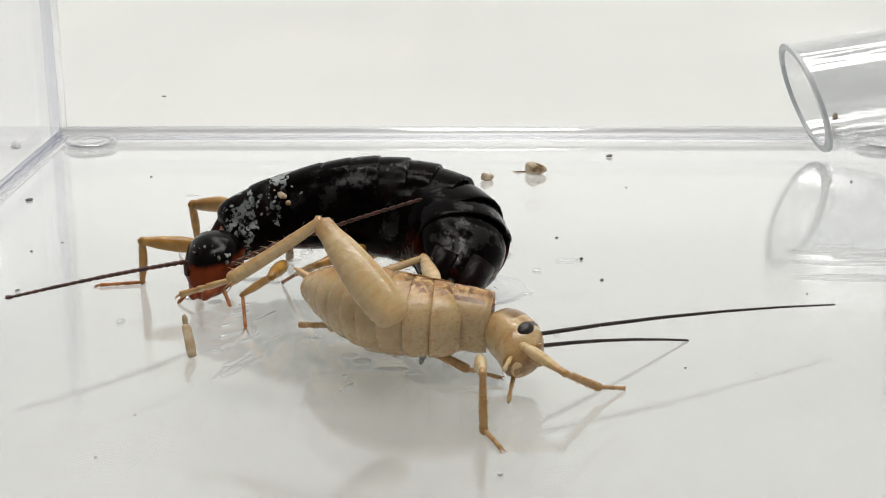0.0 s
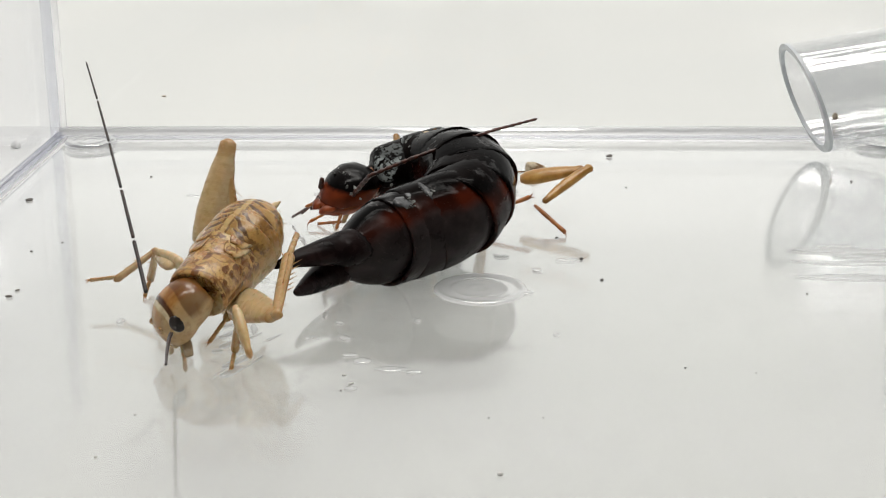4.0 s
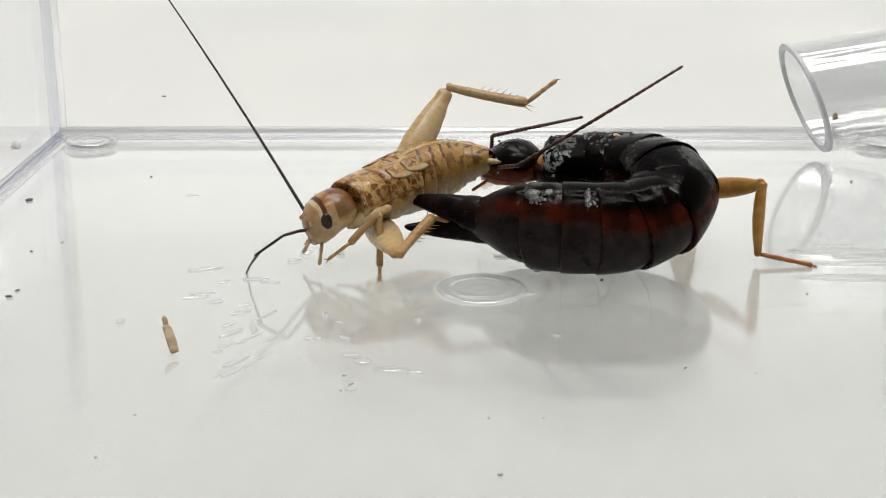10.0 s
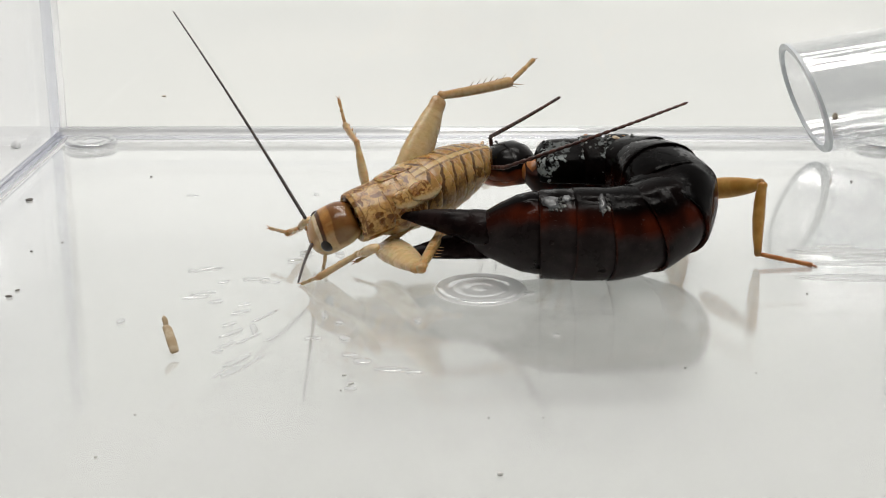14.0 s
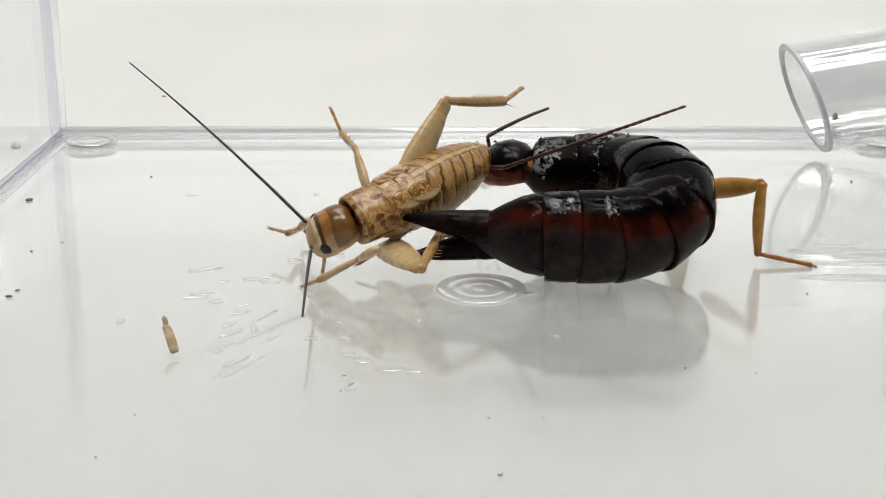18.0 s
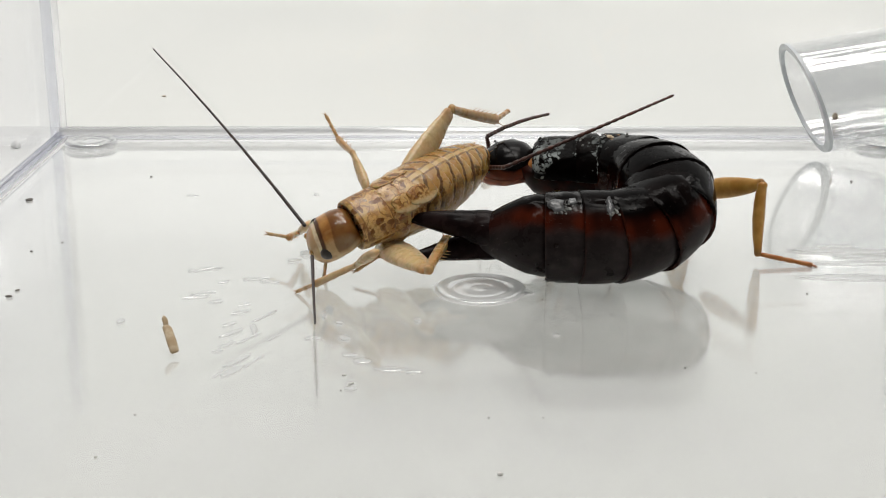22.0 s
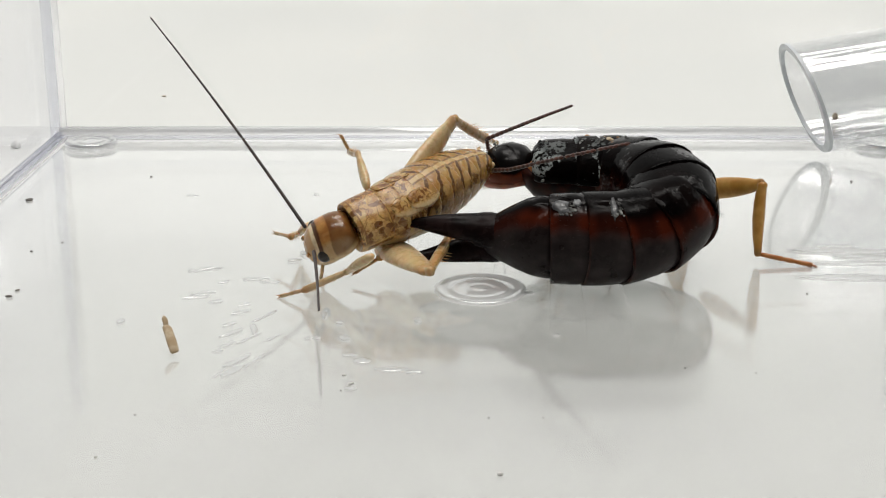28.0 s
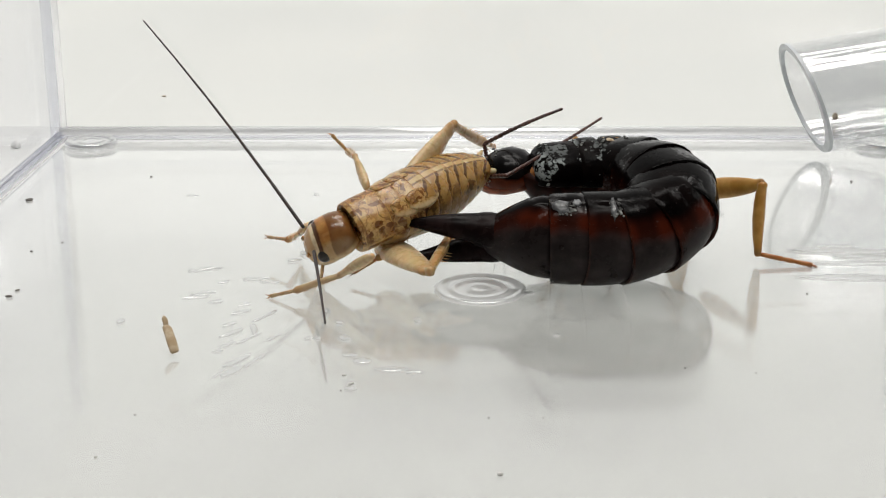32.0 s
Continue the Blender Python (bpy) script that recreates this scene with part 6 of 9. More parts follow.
    rows.append((10.5, dict(spine=[5.1, 149.2, 9.0, 10.6, 146.2, 9.5, 18.9, 145.2, 9.5, 22.3, 140.4, 9.5, 23.0, 137.0, 8.0, 18.9, 134.2, 6.2, 11.0, 134.1, 6.0, 3.8, 137.8, 5.5], dors=[0.0, -0.3, 0.9, 0.0, -0.3, 0.9, 0.0, 0.0, 1.0, 0.0, 0.5, 0.8, 0.0, 0.8, 0.7], LA=[9.2, 138.7, 11.0, 16.7, 140.9, 15.7, 24.3, 143.0, 19.9], RA=[6.3, 152.8, 11.0, 9.7, 145.3, 13.7, 13.1, 137.8, 16.4], CU=[-2.6, 140.3, 7.0], CL=[-1.4, 138.5, 4.5], LF=[13.6, 152.6, 5.2, 12.3, 147.3, 5.7, 13.5, 150.3, 1.9, 14.5, 154.0, 0.2], LM=[18.6, 152.5, 5.9, 17.7, 147.0, 5.8, 18.9, 150.4, 1.9, 20.0, 154.0, 0.2], LH=[28.8, 147.8, 6.2, 33.4, 142.9, 8.0, 33.0, 141.1, 1.0, 38.5, 139.6, 0.2], RF=[11.0, 150.8, 7.0, 12.9, 155.1, 4.2, 14.1, 150.3, 3.9, 16.3, 153.6, 2.7], RM=[15.7, 147.6, 8.7, 16.7, 151.4, 10.7, 16.7, 150.5, 5.6, 18.1, 146.8, 4.3], RH=[26.3, 156.5, 3.9, 26.4, 149.8, 6.0, 28.2, 155.3, 1.7, 30.1, 160.6, 0.2])))
    rows.append((11.0, dict(spine=[5.1, 148.4, 9.0, 10.2, 145.0, 9.5, 18.8, 144.2, 9.5, 22.1, 139.3, 9.5, 22.8, 135.7, 8.0, 18.8, 133.5, 6.2, 10.9, 133.2, 6.0, 3.7, 134.2, 5.5], dors=[0.0, -0.3, 0.9, 0.0, -0.3, 0.9, 0.0, 0.0, 1.0, 0.0, 0.5, 0.8, 0.0, 0.8, 0.7], LA=[8.6, 137.6, 11.0, 16.3, 140.6, 14.8, 24.0, 143.6, 18.0], RA=[6.0, 152.8, 11.0, 9.1, 145.3, 15.2, 12.2, 137.8, 18.9], CU=[-2.5, 135.1, 7.0], CL=[-0.5, 134.9, 4.0], LF=[13.6, 152.6, 5.2, 12.3, 147.3, 5.7, 13.5, 150.3, 1.9, 14.5, 154.0, 0.2], LM=[18.6, 152.5, 5.9, 17.7, 147.0, 5.8, 18.9, 150.4, 1.9, 20.0, 154.0, 0.2], LH=[28.8, 147.8, 6.2, 33.4, 142.9, 8.0, 33.0, 141.1, 1.0, 38.5, 139.6, 0.2], RF=[11.0, 150.8, 7.0, 12.9, 155.1, 4.2, 14.1, 150.3, 3.9, 16.3, 153.6, 2.7], RM=[15.5, 146.5, 8.7, 16.4, 150.3, 10.7, 16.4, 149.5, 5.6, 17.9, 145.8, 4.3], RH=[26.3, 156.5, 3.9, 26.4, 149.8, 6.0, 28.2, 155.3, 1.7, 30.1, 160.6, 0.2])))
    rows.append((12.0, dict(spine=[5.1, 148.4, 9.0, 10.2, 145.0, 9.5, 18.8, 144.2, 9.5, 22.1, 139.3, 9.5, 22.8, 135.7, 8.0, 18.8, 133.5, 6.2, 10.9, 133.2, 6.0, 3.7, 134.2, 5.5], dors=[0.0, -0.3, 0.9, 0.0, -0.3, 0.9, 0.0, 0.0, 1.0, 0.0, 0.5, 0.8, 0.0, 0.8, 0.7], LA=[8.6, 137.6, 11.0, 16.6, 139.6, 14.9, 24.5, 141.6, 18.3], RA=[5.7, 151.9, 11.0, 8.5, 144.2, 15.0, 11.3, 136.5, 18.4], CU=[-2.5, 135.1, 7.0], CL=[-0.5, 134.9, 4.0], LF=[13.6, 152.6, 5.2, 12.3, 147.3, 5.7, 13.5, 150.3, 1.9, 14.5, 154.0, 0.2], LM=[18.6, 152.5, 5.9, 17.7, 147.0, 5.8, 18.9, 150.4, 1.9, 20.0, 154.0, 0.2], LH=[28.8, 147.8, 6.2, 33.4, 142.9, 8.0, 33.0, 141.1, 1.0, 38.5, 139.6, 0.2], RF=[11.0, 150.8, 7.0, 12.9, 155.1, 4.2, 14.1, 150.3, 3.9, 16.3, 153.6, 2.7], RM=[15.5, 146.5, 8.7, 16.4, 150.3, 10.7, 16.4, 149.5, 5.6, 17.9, 145.8, 4.3], RH=[26.3, 156.5, 3.9, 26.4, 149.8, 6.0, 28.2, 155.3, 1.7, 30.1, 160.6, 0.2])))
    rows.append((13.0, dict(spine=[4.8, 149.2, 9.0, 10.0, 144.5, 9.5, 18.9, 144.9, 9.5, 22.1, 139.3, 9.5, 22.8, 135.7, 8.0, 18.7, 132.9, 6.2, 10.8, 132.4, 6.0, 4.0, 133.3, 5.5], dors=[0.0, -0.3, 0.9, 0.0, -0.3, 0.9, 0.0, 0.0, 1.0, 0.0, 0.5, 0.8, 0.0, 0.8, 0.7], LA=[8.6, 137.6, 11.0, 16.2, 140.5, 15.0, 23.9, 143.4, 18.5], RA=[5.3, 151.4, 11.0, 8.6, 143.9, 15.1, 11.8, 136.4, 18.6], CU=[-2.2, 134.1, 7.0], CL=[-0.5, 133.4, 4.0], LF=[13.6, 152.6, 5.2, 12.3, 147.3, 5.7, 13.5, 150.3, 1.9, 14.5, 154.0, 0.2], LM=[18.6, 152.5, 5.9, 17.7, 147.0, 5.8, 18.9, 150.4, 1.9, 20.0, 154.0, 0.2], LH=[28.8, 147.8, 6.2, 33.4, 142.9, 8.0, 33.0, 141.1, 1.0, 38.5, 139.6, 0.2], RF=[11.0, 150.8, 7.0, 12.9, 155.1, 4.2, 14.1, 150.3, 3.9, 16.3, 153.6, 2.7], RM=[15.3, 146.7, 8.7, 15.6, 150.7, 10.7, 15.8, 149.8, 5.6, 17.8, 146.4, 4.3], RH=[26.3, 156.5, 3.9, 26.4, 149.8, 6.0, 28.2, 155.3, 1.7, 30.1, 160.6, 0.2])))
    rows.append((14.0, dict(spine=[4.8, 149.2, 9.0, 10.0, 144.5, 9.5, 18.9, 144.9, 9.5, 22.1, 139.3, 9.5, 22.8, 135.7, 8.0, 18.7, 132.9, 6.2, 10.8, 132.4, 6.0, 4.0, 133.3, 5.5], dors=[0.0, -0.3, 0.9, 0.0, -0.3, 0.9, 0.0, 0.0, 1.0, 0.0, 0.5, 0.8, 0.0, 0.8, 0.7], LA=[8.3, 137.8, 11.0, 16.6, 139.8, 14.2, 24.8, 141.8, 16.9], RA=[5.3, 151.4, 11.0, 8.3, 143.9, 14.7, 11.3, 136.4, 18.5], CU=[-2.2, 134.1, 7.0], CL=[-0.5, 133.4, 4.0], LF=[13.6, 152.6, 5.2, 12.3, 147.3, 5.7, 13.5, 150.3, 1.9, 14.5, 154.0, 0.2], LM=[18.6, 152.5, 5.9, 17.7, 147.0, 5.8, 18.9, 150.4, 1.9, 20.0, 154.0, 0.2], LH=[28.8, 147.8, 6.2, 33.4, 142.9, 8.0, 33.0, 141.1, 1.0, 38.5, 139.6, 0.2], RF=[11.0, 150.8, 7.0, 12.9, 155.1, 4.2, 14.1, 150.3, 3.9, 16.3, 153.6, 2.7], RM=[15.3, 146.7, 8.7, 15.6, 150.7, 10.7, 15.8, 149.8, 5.6, 17.8, 146.4, 4.3], RH=[26.3, 156.5, 3.9, 26.4, 149.8, 6.0, 28.2, 155.3, 1.7, 30.1, 160.6, 0.2])))
    rows.append((17.0, dict(spine=[4.7, 149.2, 9.0, 9.8, 145.5, 9.5, 18.6, 145.2, 9.5, 22.0, 139.3, 9.5, 22.6, 135.3, 8.0, 18.6, 132.3, 6.2, 11.1, 131.8, 6.0, 4.2, 133.3, 5.5], dors=[0.0, -0.3, 0.9, 0.0, -0.3, 0.9, 0.0, 0.0, 1.0, 0.0, 0.5, 0.8, 0.0, 0.8, 0.7], LA=[8.0, 138.1, 11.0, 15.7, 135.5, 15.1, 23.4, 132.9, 18.8], RA=[5.3, 153.3, 11.0, 7.3, 145.2, 14.5, 9.3, 137.0, 17.5], CU=[-2.0, 133.7, 7.0], CL=[-0.3, 132.8, 4.0], LF=[13.6, 152.6, 5.2, 12.3, 147.3, 5.7, 13.5, 150.3, 1.9, 14.5, 154.0, 0.2], LM=[18.6, 152.5, 5.9, 17.7, 147.0, 5.8, 18.9, 150.4, 1.9, 20.0, 154.0, 0.2], LH=[28.8, 147.8, 6.2, 33.4, 142.9, 8.0, 33.0, 141.1, 1.0, 38.5, 139.6, 0.2], RF=[11.0, 150.8, 7.0, 12.9, 155.1, 4.2, 14.1, 150.3, 3.9, 16.3, 153.6, 2.7], RM=[15.2, 147.3, 8.7, 15.8, 151.1, 10.7, 15.9, 150.3, 5.6, 17.7, 146.7, 4.3], RH=[26.3, 156.5, 3.9, 26.4, 149.8, 6.0, 28.2, 155.3, 1.7, 30.1, 160.6, 0.2])))
    rows.append((19.0, dict(spine=[4.7, 149.2, 9.0, 9.7, 146.0, 9.5, 18.4, 145.2, 9.5, 21.9, 139.3, 9.5, 22.5, 134.9, 8.0, 18.6, 131.9, 6.2, 11.3, 131.4, 6.0, 4.5, 133.1, 5.5], dors=[0.0, -0.3, 0.9, 0.0, -0.3, 0.9, 0.0, 0.0, 1.0, 0.0, 0.5, 0.8, 0.0, 0.8, 0.7], LA=[7.7, 138.3, 11.0, 16.1, 140.7, 13.7, 24.4, 143.1, 15.8], RA=[5.3, 154.2, 11.0, 8.2, 146.2, 14.2, 11.1, 138.2, 16.9], CU=[-1.9, 133.5, 7.0], CL=[-0.2, 132.5, 4.0], LF=[13.6, 152.6, 5.2, 12.3, 147.3, 5.7, 13.5, 150.3, 1.9, 14.5, 154.0, 0.2], LM=[18.6, 152.5, 5.9, 17.7, 147.0, 5.8, 18.9, 150.4, 1.9, 20.0, 154.0, 0.2], LH=[28.8, 147.8, 6.2, 33.4, 142.9, 8.0, 33.0, 141.1, 1.0, 38.5, 139.6, 0.2], RF=[11.0, 150.8, 7.0, 12.9, 155.1, 4.2, 14.1, 150.3, 3.9, 16.3, 153.6, 2.7], RM=[15.1, 147.5, 8.7, 16.0, 151.3, 10.7, 16.0, 150.5, 5.6, 17.6, 146.8, 4.3], RH=[26.3, 156.5, 3.9, 26.4, 149.8, 6.0, 28.2, 155.3, 1.7, 30.1, 160.6, 0.2])))
    rows.append((21.0, dict(spine=[4.7, 149.2, 9.0, 9.7, 146.0, 9.5, 18.4, 145.2, 9.5, 21.9, 139.3, 9.5, 22.5, 134.9, 8.0, 18.6, 131.9, 6.2, 11.3, 131.4, 6.0, 4.5, 133.1, 5.5], dors=[0.0, -0.3, 0.9, 0.0, -0.3, 0.9, 0.0, 0.0, 1.0, 0.0, 0.5, 0.8, 0.0, 0.8, 0.7], LA=[7.7, 138.3, 11.0, 15.0, 134.3, 14.8, 22.2, 130.3, 18.1], RA=[5.2, 154.5, 11.0, 7.5, 146.4, 14.4, 9.8, 138.3, 17.9], CU=[-1.9, 133.5, 7.0], CL=[-0.2, 132.5, 4.0], LF=[13.6, 152.6, 5.2, 12.3, 147.3, 5.7, 13.5, 150.3, 1.9, 14.5, 154.0, 0.2], LM=[18.6, 152.5, 5.9, 17.7, 147.0, 5.8, 18.9, 150.4, 1.9, 20.0, 154.0, 0.2], LH=[28.8, 147.8, 6.2, 33.4, 142.9, 8.0, 33.0, 141.1, 1.0, 38.5, 139.6, 0.2], RF=[11.0, 150.8, 7.0, 12.9, 155.1, 4.2, 14.1, 150.3, 3.9, 16.3, 153.6, 2.7], RM=[15.1, 147.5, 8.7, 16.0, 151.3, 10.7, 16.0, 150.5, 5.6, 17.6, 146.8, 4.3], RH=[26.3, 156.5, 3.9, 26.4, 149.8, 6.0, 28.2, 155.3, 1.7, 30.1, 160.6, 0.2])))
    rows.append((22.0, dict(spine=[4.7, 149.2, 9.0, 9.7, 146.0, 9.5, 18.4, 145.2, 9.5, 21.9, 139.3, 9.5, 22.5, 134.9, 8.0, 18.6, 131.9, 6.2, 11.3, 131.4, 6.0, 4.5, 133.1, 5.5], dors=[0.0, -0.3, 0.9, 0.0, -0.3, 0.9, 0.0, 0.0, 1.0, 0.0, 0.5, 0.8, 0.0, 0.8, 0.7], LA=[7.8, 138.5, 11.0, 15.7, 141.5, 14.3, 23.6, 144.6, 17.0], RA=[5.0, 154.8, 11.0, 7.6, 146.6, 14.0, 10.2, 138.4, 16.4], CU=[-1.9, 133.5, 7.0], CL=[-0.2, 132.5, 4.0], LF=[13.6, 152.6, 5.2, 12.3, 147.3, 5.7, 13.5, 150.3, 1.9, 14.5, 154.0, 0.2], LM=[18.6, 152.5, 5.9, 17.7, 147.0, 5.8, 18.9, 150.4, 1.9, 20.0, 154.0, 0.2], LH=[28.8, 147.8, 6.2, 33.4, 142.9, 8.0, 33.0, 141.1, 1.0, 38.5, 139.6, 0.2], RF=[11.0, 150.8, 7.0, 12.9, 155.1, 4.2, 14.1, 150.3, 3.9, 16.3, 153.6, 2.7], RM=[15.1, 147.5, 8.7, 16.0, 151.3, 10.7, 16.0, 150.5, 5.6, 17.6, 146.8, 4.3], RH=[26.3, 156.5, 3.9, 26.4, 149.8, 6.0, 28.2, 155.3, 1.7, 30.1, 160.6, 0.2])))
    rows.append((22.5, dict(spine=[4.7, 149.2, 9.0, 9.7, 146.0, 9.5, 18.4, 145.2, 9.5, 21.9, 139.3, 9.5, 22.5, 134.9, 8.0, 18.6, 131.9, 6.2, 11.3, 131.4, 6.0, 4.5, 133.1, 5.5], dors=[0.0, -0.3, 0.9, 0.0, -0.3, 0.9, 0.0, 0.0, 1.0, 0.0, 0.5, 0.8, 0.0, 0.8, 0.7], LA=[7.8, 138.5, 11.0, 15.6, 142.7, 12.8, 23.5, 146.8, 14.0], RA=[5.0, 154.8, 11.0, 7.6, 146.6, 14.0, 10.2, 138.4, 16.4], CU=[-1.9, 133.5, 7.0], CL=[-0.2, 132.5, 4.0], LF=[13.6, 152.6, 5.2, 12.3, 147.3, 5.7, 13.5, 150.3, 1.9, 14.5, 154.0, 0.2], LM=[18.6, 152.5, 5.9, 17.7, 147.0, 5.8, 18.9, 150.4, 1.9, 20.0, 154.0, 0.2], LH=[28.8, 147.8, 6.2, 33.4, 142.9, 8.0, 33.0, 141.1, 1.0, 38.5, 139.6, 0.2], RF=[11.0, 150.8, 7.0, 12.9, 155.1, 4.2, 14.1, 150.3, 3.9, 16.3, 153.6, 2.7], RM=[15.1, 147.5, 8.7, 16.0, 151.3, 10.7, 16.0, 150.5, 5.6, 17.6, 146.8, 4.3], RH=[26.3, 156.5, 3.9, 26.4, 149.8, 6.0, 28.2, 155.3, 1.7, 30.1, 160.6, 0.2])))
    rows.append((23.0, dict(spine=[4.5, 148.7, 9.0, 9.4, 146.0, 9.5, 18.3, 145.2, 9.5, 21.9, 139.3, 9.5, 22.5, 134.5, 8.0, 18.5, 131.5, 6.2, 11.8, 130.9, 6.0, 5.0, 132.3, 5.5], dors=[0.0, -0.3, 0.9, 0.0, -0.3, 0.9, 0.0, 0.0, 1.0, 0.0, 0.5, 0.8, 0.0, 0.8, 0.7], LA=[7.8, 138.7, 11.0, 14.4, 134.1, 15.1, 21.1, 129.4, 18.6], RA=[4.8, 155.0, 11.0, 7.2, 147.0, 14.6, 9.5, 139.0, 17.6], CU=[-1.8, 132.7, 7.0], CL=[0.1, 132.1, 4.0], LF=[13.6, 152.6, 5.2, 12.3, 147.3, 5.7, 13.5, 150.3, 1.9, 14.5, 154.0, 0.2], LM=[18.6, 152.5, 5.9, 17.7, 147.0, 5.8, 18.9, 150.4, 1.9, 20.0, 154.0, 0.2], LH=[28.8, 147.8, 6.2, 33.4, 142.9, 8.0, 33.0, 141.1, 1.0, 38.5, 139.6, 0.2], RF=[11.0, 150.8, 7.0, 12.9, 155.1, 4.2, 14.1, 150.3, 3.9, 16.3, 153.6, 2.7], RM=[15.0, 147.5, 8.7, 15.9, 151.3, 10.7, 15.9, 150.4, 5.6, 17.5, 146.8, 4.3], RH=[26.3, 156.5, 3.9, 26.4, 149.8, 6.0, 28.2, 155.3, 1.7, 30.1, 160.6, 0.2])))
    rows.append((24.0, dict(spine=[4.5, 148.7, 9.0, 9.4, 146.0, 9.5, 18.3, 145.2, 9.5, 21.9, 139.3, 9.5, 22.5, 134.5, 8.0, 18.5, 131.5, 6.2, 11.8, 130.9, 6.0, 5.0, 132.3, 5.5], dors=[0.0, -0.3, 0.9, 0.0, -0.3, 0.9, 0.0, 0.0, 1.0, 0.0, 0.5, 0.8, 0.0, 0.8, 0.7], LA=[7.9, 138.5, 11.0, 13.6, 132.8, 15.2, 19.3, 127.0, 18.8], RA=[4.9, 154.5, 11.0, 9.3, 147.0, 13.5, 13.8, 139.5, 15.6], CU=[-1.8, 132.7, 7.0], CL=[0.1, 132.1, 4.0], LF=[13.6, 152.6, 5.2, 12.3, 147.3, 5.7, 13.5, 150.3, 1.9, 14.5, 154.0, 0.2], LM=[18.6, 152.5, 5.9, 17.7, 147.0, 5.8, 18.9, 150.4, 1.9, 20.0, 154.0, 0.2], LH=[28.8, 147.8, 6.2, 33.4, 142.9, 8.0, 33.0, 141.1, 1.0, 38.5, 139.6, 0.2], RF=[11.0, 150.8, 7.0, 12.9, 155.1, 4.2, 14.1, 150.3, 3.9, 16.3, 153.6, 2.7], RM=[15.0, 147.5, 8.7, 15.9, 151.3, 10.7, 15.9, 150.4, 5.6, 17.5, 146.8, 4.3], RH=[26.3, 156.5, 3.9, 26.4, 149.8, 6.0, 28.2, 155.3, 1.7, 30.1, 160.6, 0.2])))
    rows.append((24.5, dict(spine=[4.5, 148.7, 9.0, 9.4, 146.0, 9.5, 18.3, 145.2, 9.5, 21.9, 139.3, 9.5, 22.5, 134.5, 8.0, 18.5, 131.5, 6.2, 11.8, 130.9, 6.0, 5.0, 132.3, 5.5], dors=[0.0, -0.3, 0.9, 0.0, -0.3, 0.9, 0.0, 0.0, 1.0, 0.0, 0.5, 0.8, 0.0, 0.8, 0.7], LA=[7.9, 138.5, 11.0, 13.4, 133.0, 15.7, 18.9, 127.4, 19.9], RA=[4.9, 154.5, 11.0, 9.3, 147.0, 13.5, 13.8, 139.5, 15.6], CU=[-1.8, 132.7, 7.0], CL=[0.1, 132.1, 4.0], LF=[13.6, 152.6, 5.2, 12.3, 147.3, 5.7, 13.5, 150.3, 1.9, 14.5, 154.0, 0.2], LM=[18.6, 152.5, 5.9, 17.7, 147.0, 5.8, 18.9, 150.4, 1.9, 20.0, 154.0, 0.2], LH=[28.8, 147.8, 6.2, 33.4, 142.9, 8.0, 33.0, 141.1, 1.0, 38.5, 139.6, 0.2], RF=[11.0, 150.8, 7.0, 12.9, 155.1, 4.2, 14.1, 150.3, 3.9, 16.3, 153.6, 2.7], RM=[15.0, 147.5, 8.7, 15.9, 151.3, 10.7, 15.9, 150.4, 5.6, 17.5, 146.8, 4.3], RH=[26.3, 156.5, 3.9, 26.4, 149.8, 6.0, 28.2, 155.3, 1.7, 30.1, 160.6, 0.2])))
    rows.append((25.0, dict(spine=[4.5, 148.7, 9.0, 9.4, 146.0, 9.5, 18.3, 145.2, 9.5, 21.9, 139.3, 9.5, 22.5, 134.5, 8.0, 18.5, 131.5, 6.2, 11.8, 130.9, 6.0, 5.0, 132.3, 5.5], dors=[0.0, -0.3, 0.9, 0.0, -0.3, 0.9, 0.0, 0.0, 1.0, 0.0, 0.5, 0.8, 0.0, 0.8, 0.7], LA=[8.0, 138.3, 11.0, 15.6, 142.0, 14.3, 23.2, 145.8, 17.1], RA=[4.9, 153.9, 11.0, 7.8, 145.7, 13.8, 10.8, 137.5, 16.6], CU=[-1.8, 132.7, 7.0], CL=[0.1, 132.1, 4.0], LF=[13.6, 152.6, 5.2, 12.3, 147.3, 5.7, 13.5, 150.3, 1.9, 14.5, 154.0, 0.2], LM=[18.6, 152.5, 5.9, 17.7, 147.0, 5.8, 18.9, 150.4, 1.9, 20.0, 154.0, 0.2], LH=[28.8, 147.8, 6.2, 33.4, 142.9, 8.0, 33.0, 141.1, 1.0, 38.5, 139.6, 0.2], RF=[11.0, 150.8, 7.0, 12.9, 155.1, 4.2, 14.1, 150.3, 3.9, 16.3, 153.6, 2.7], RM=[15.0, 147.5, 8.7, 15.9, 151.3, 10.7, 15.9, 150.4, 5.6, 17.5, 146.8, 4.3], RH=[26.3, 156.5, 3.9, 26.4, 149.8, 6.0, 28.2, 155.3, 1.7, 30.1, 160.6, 0.2])))
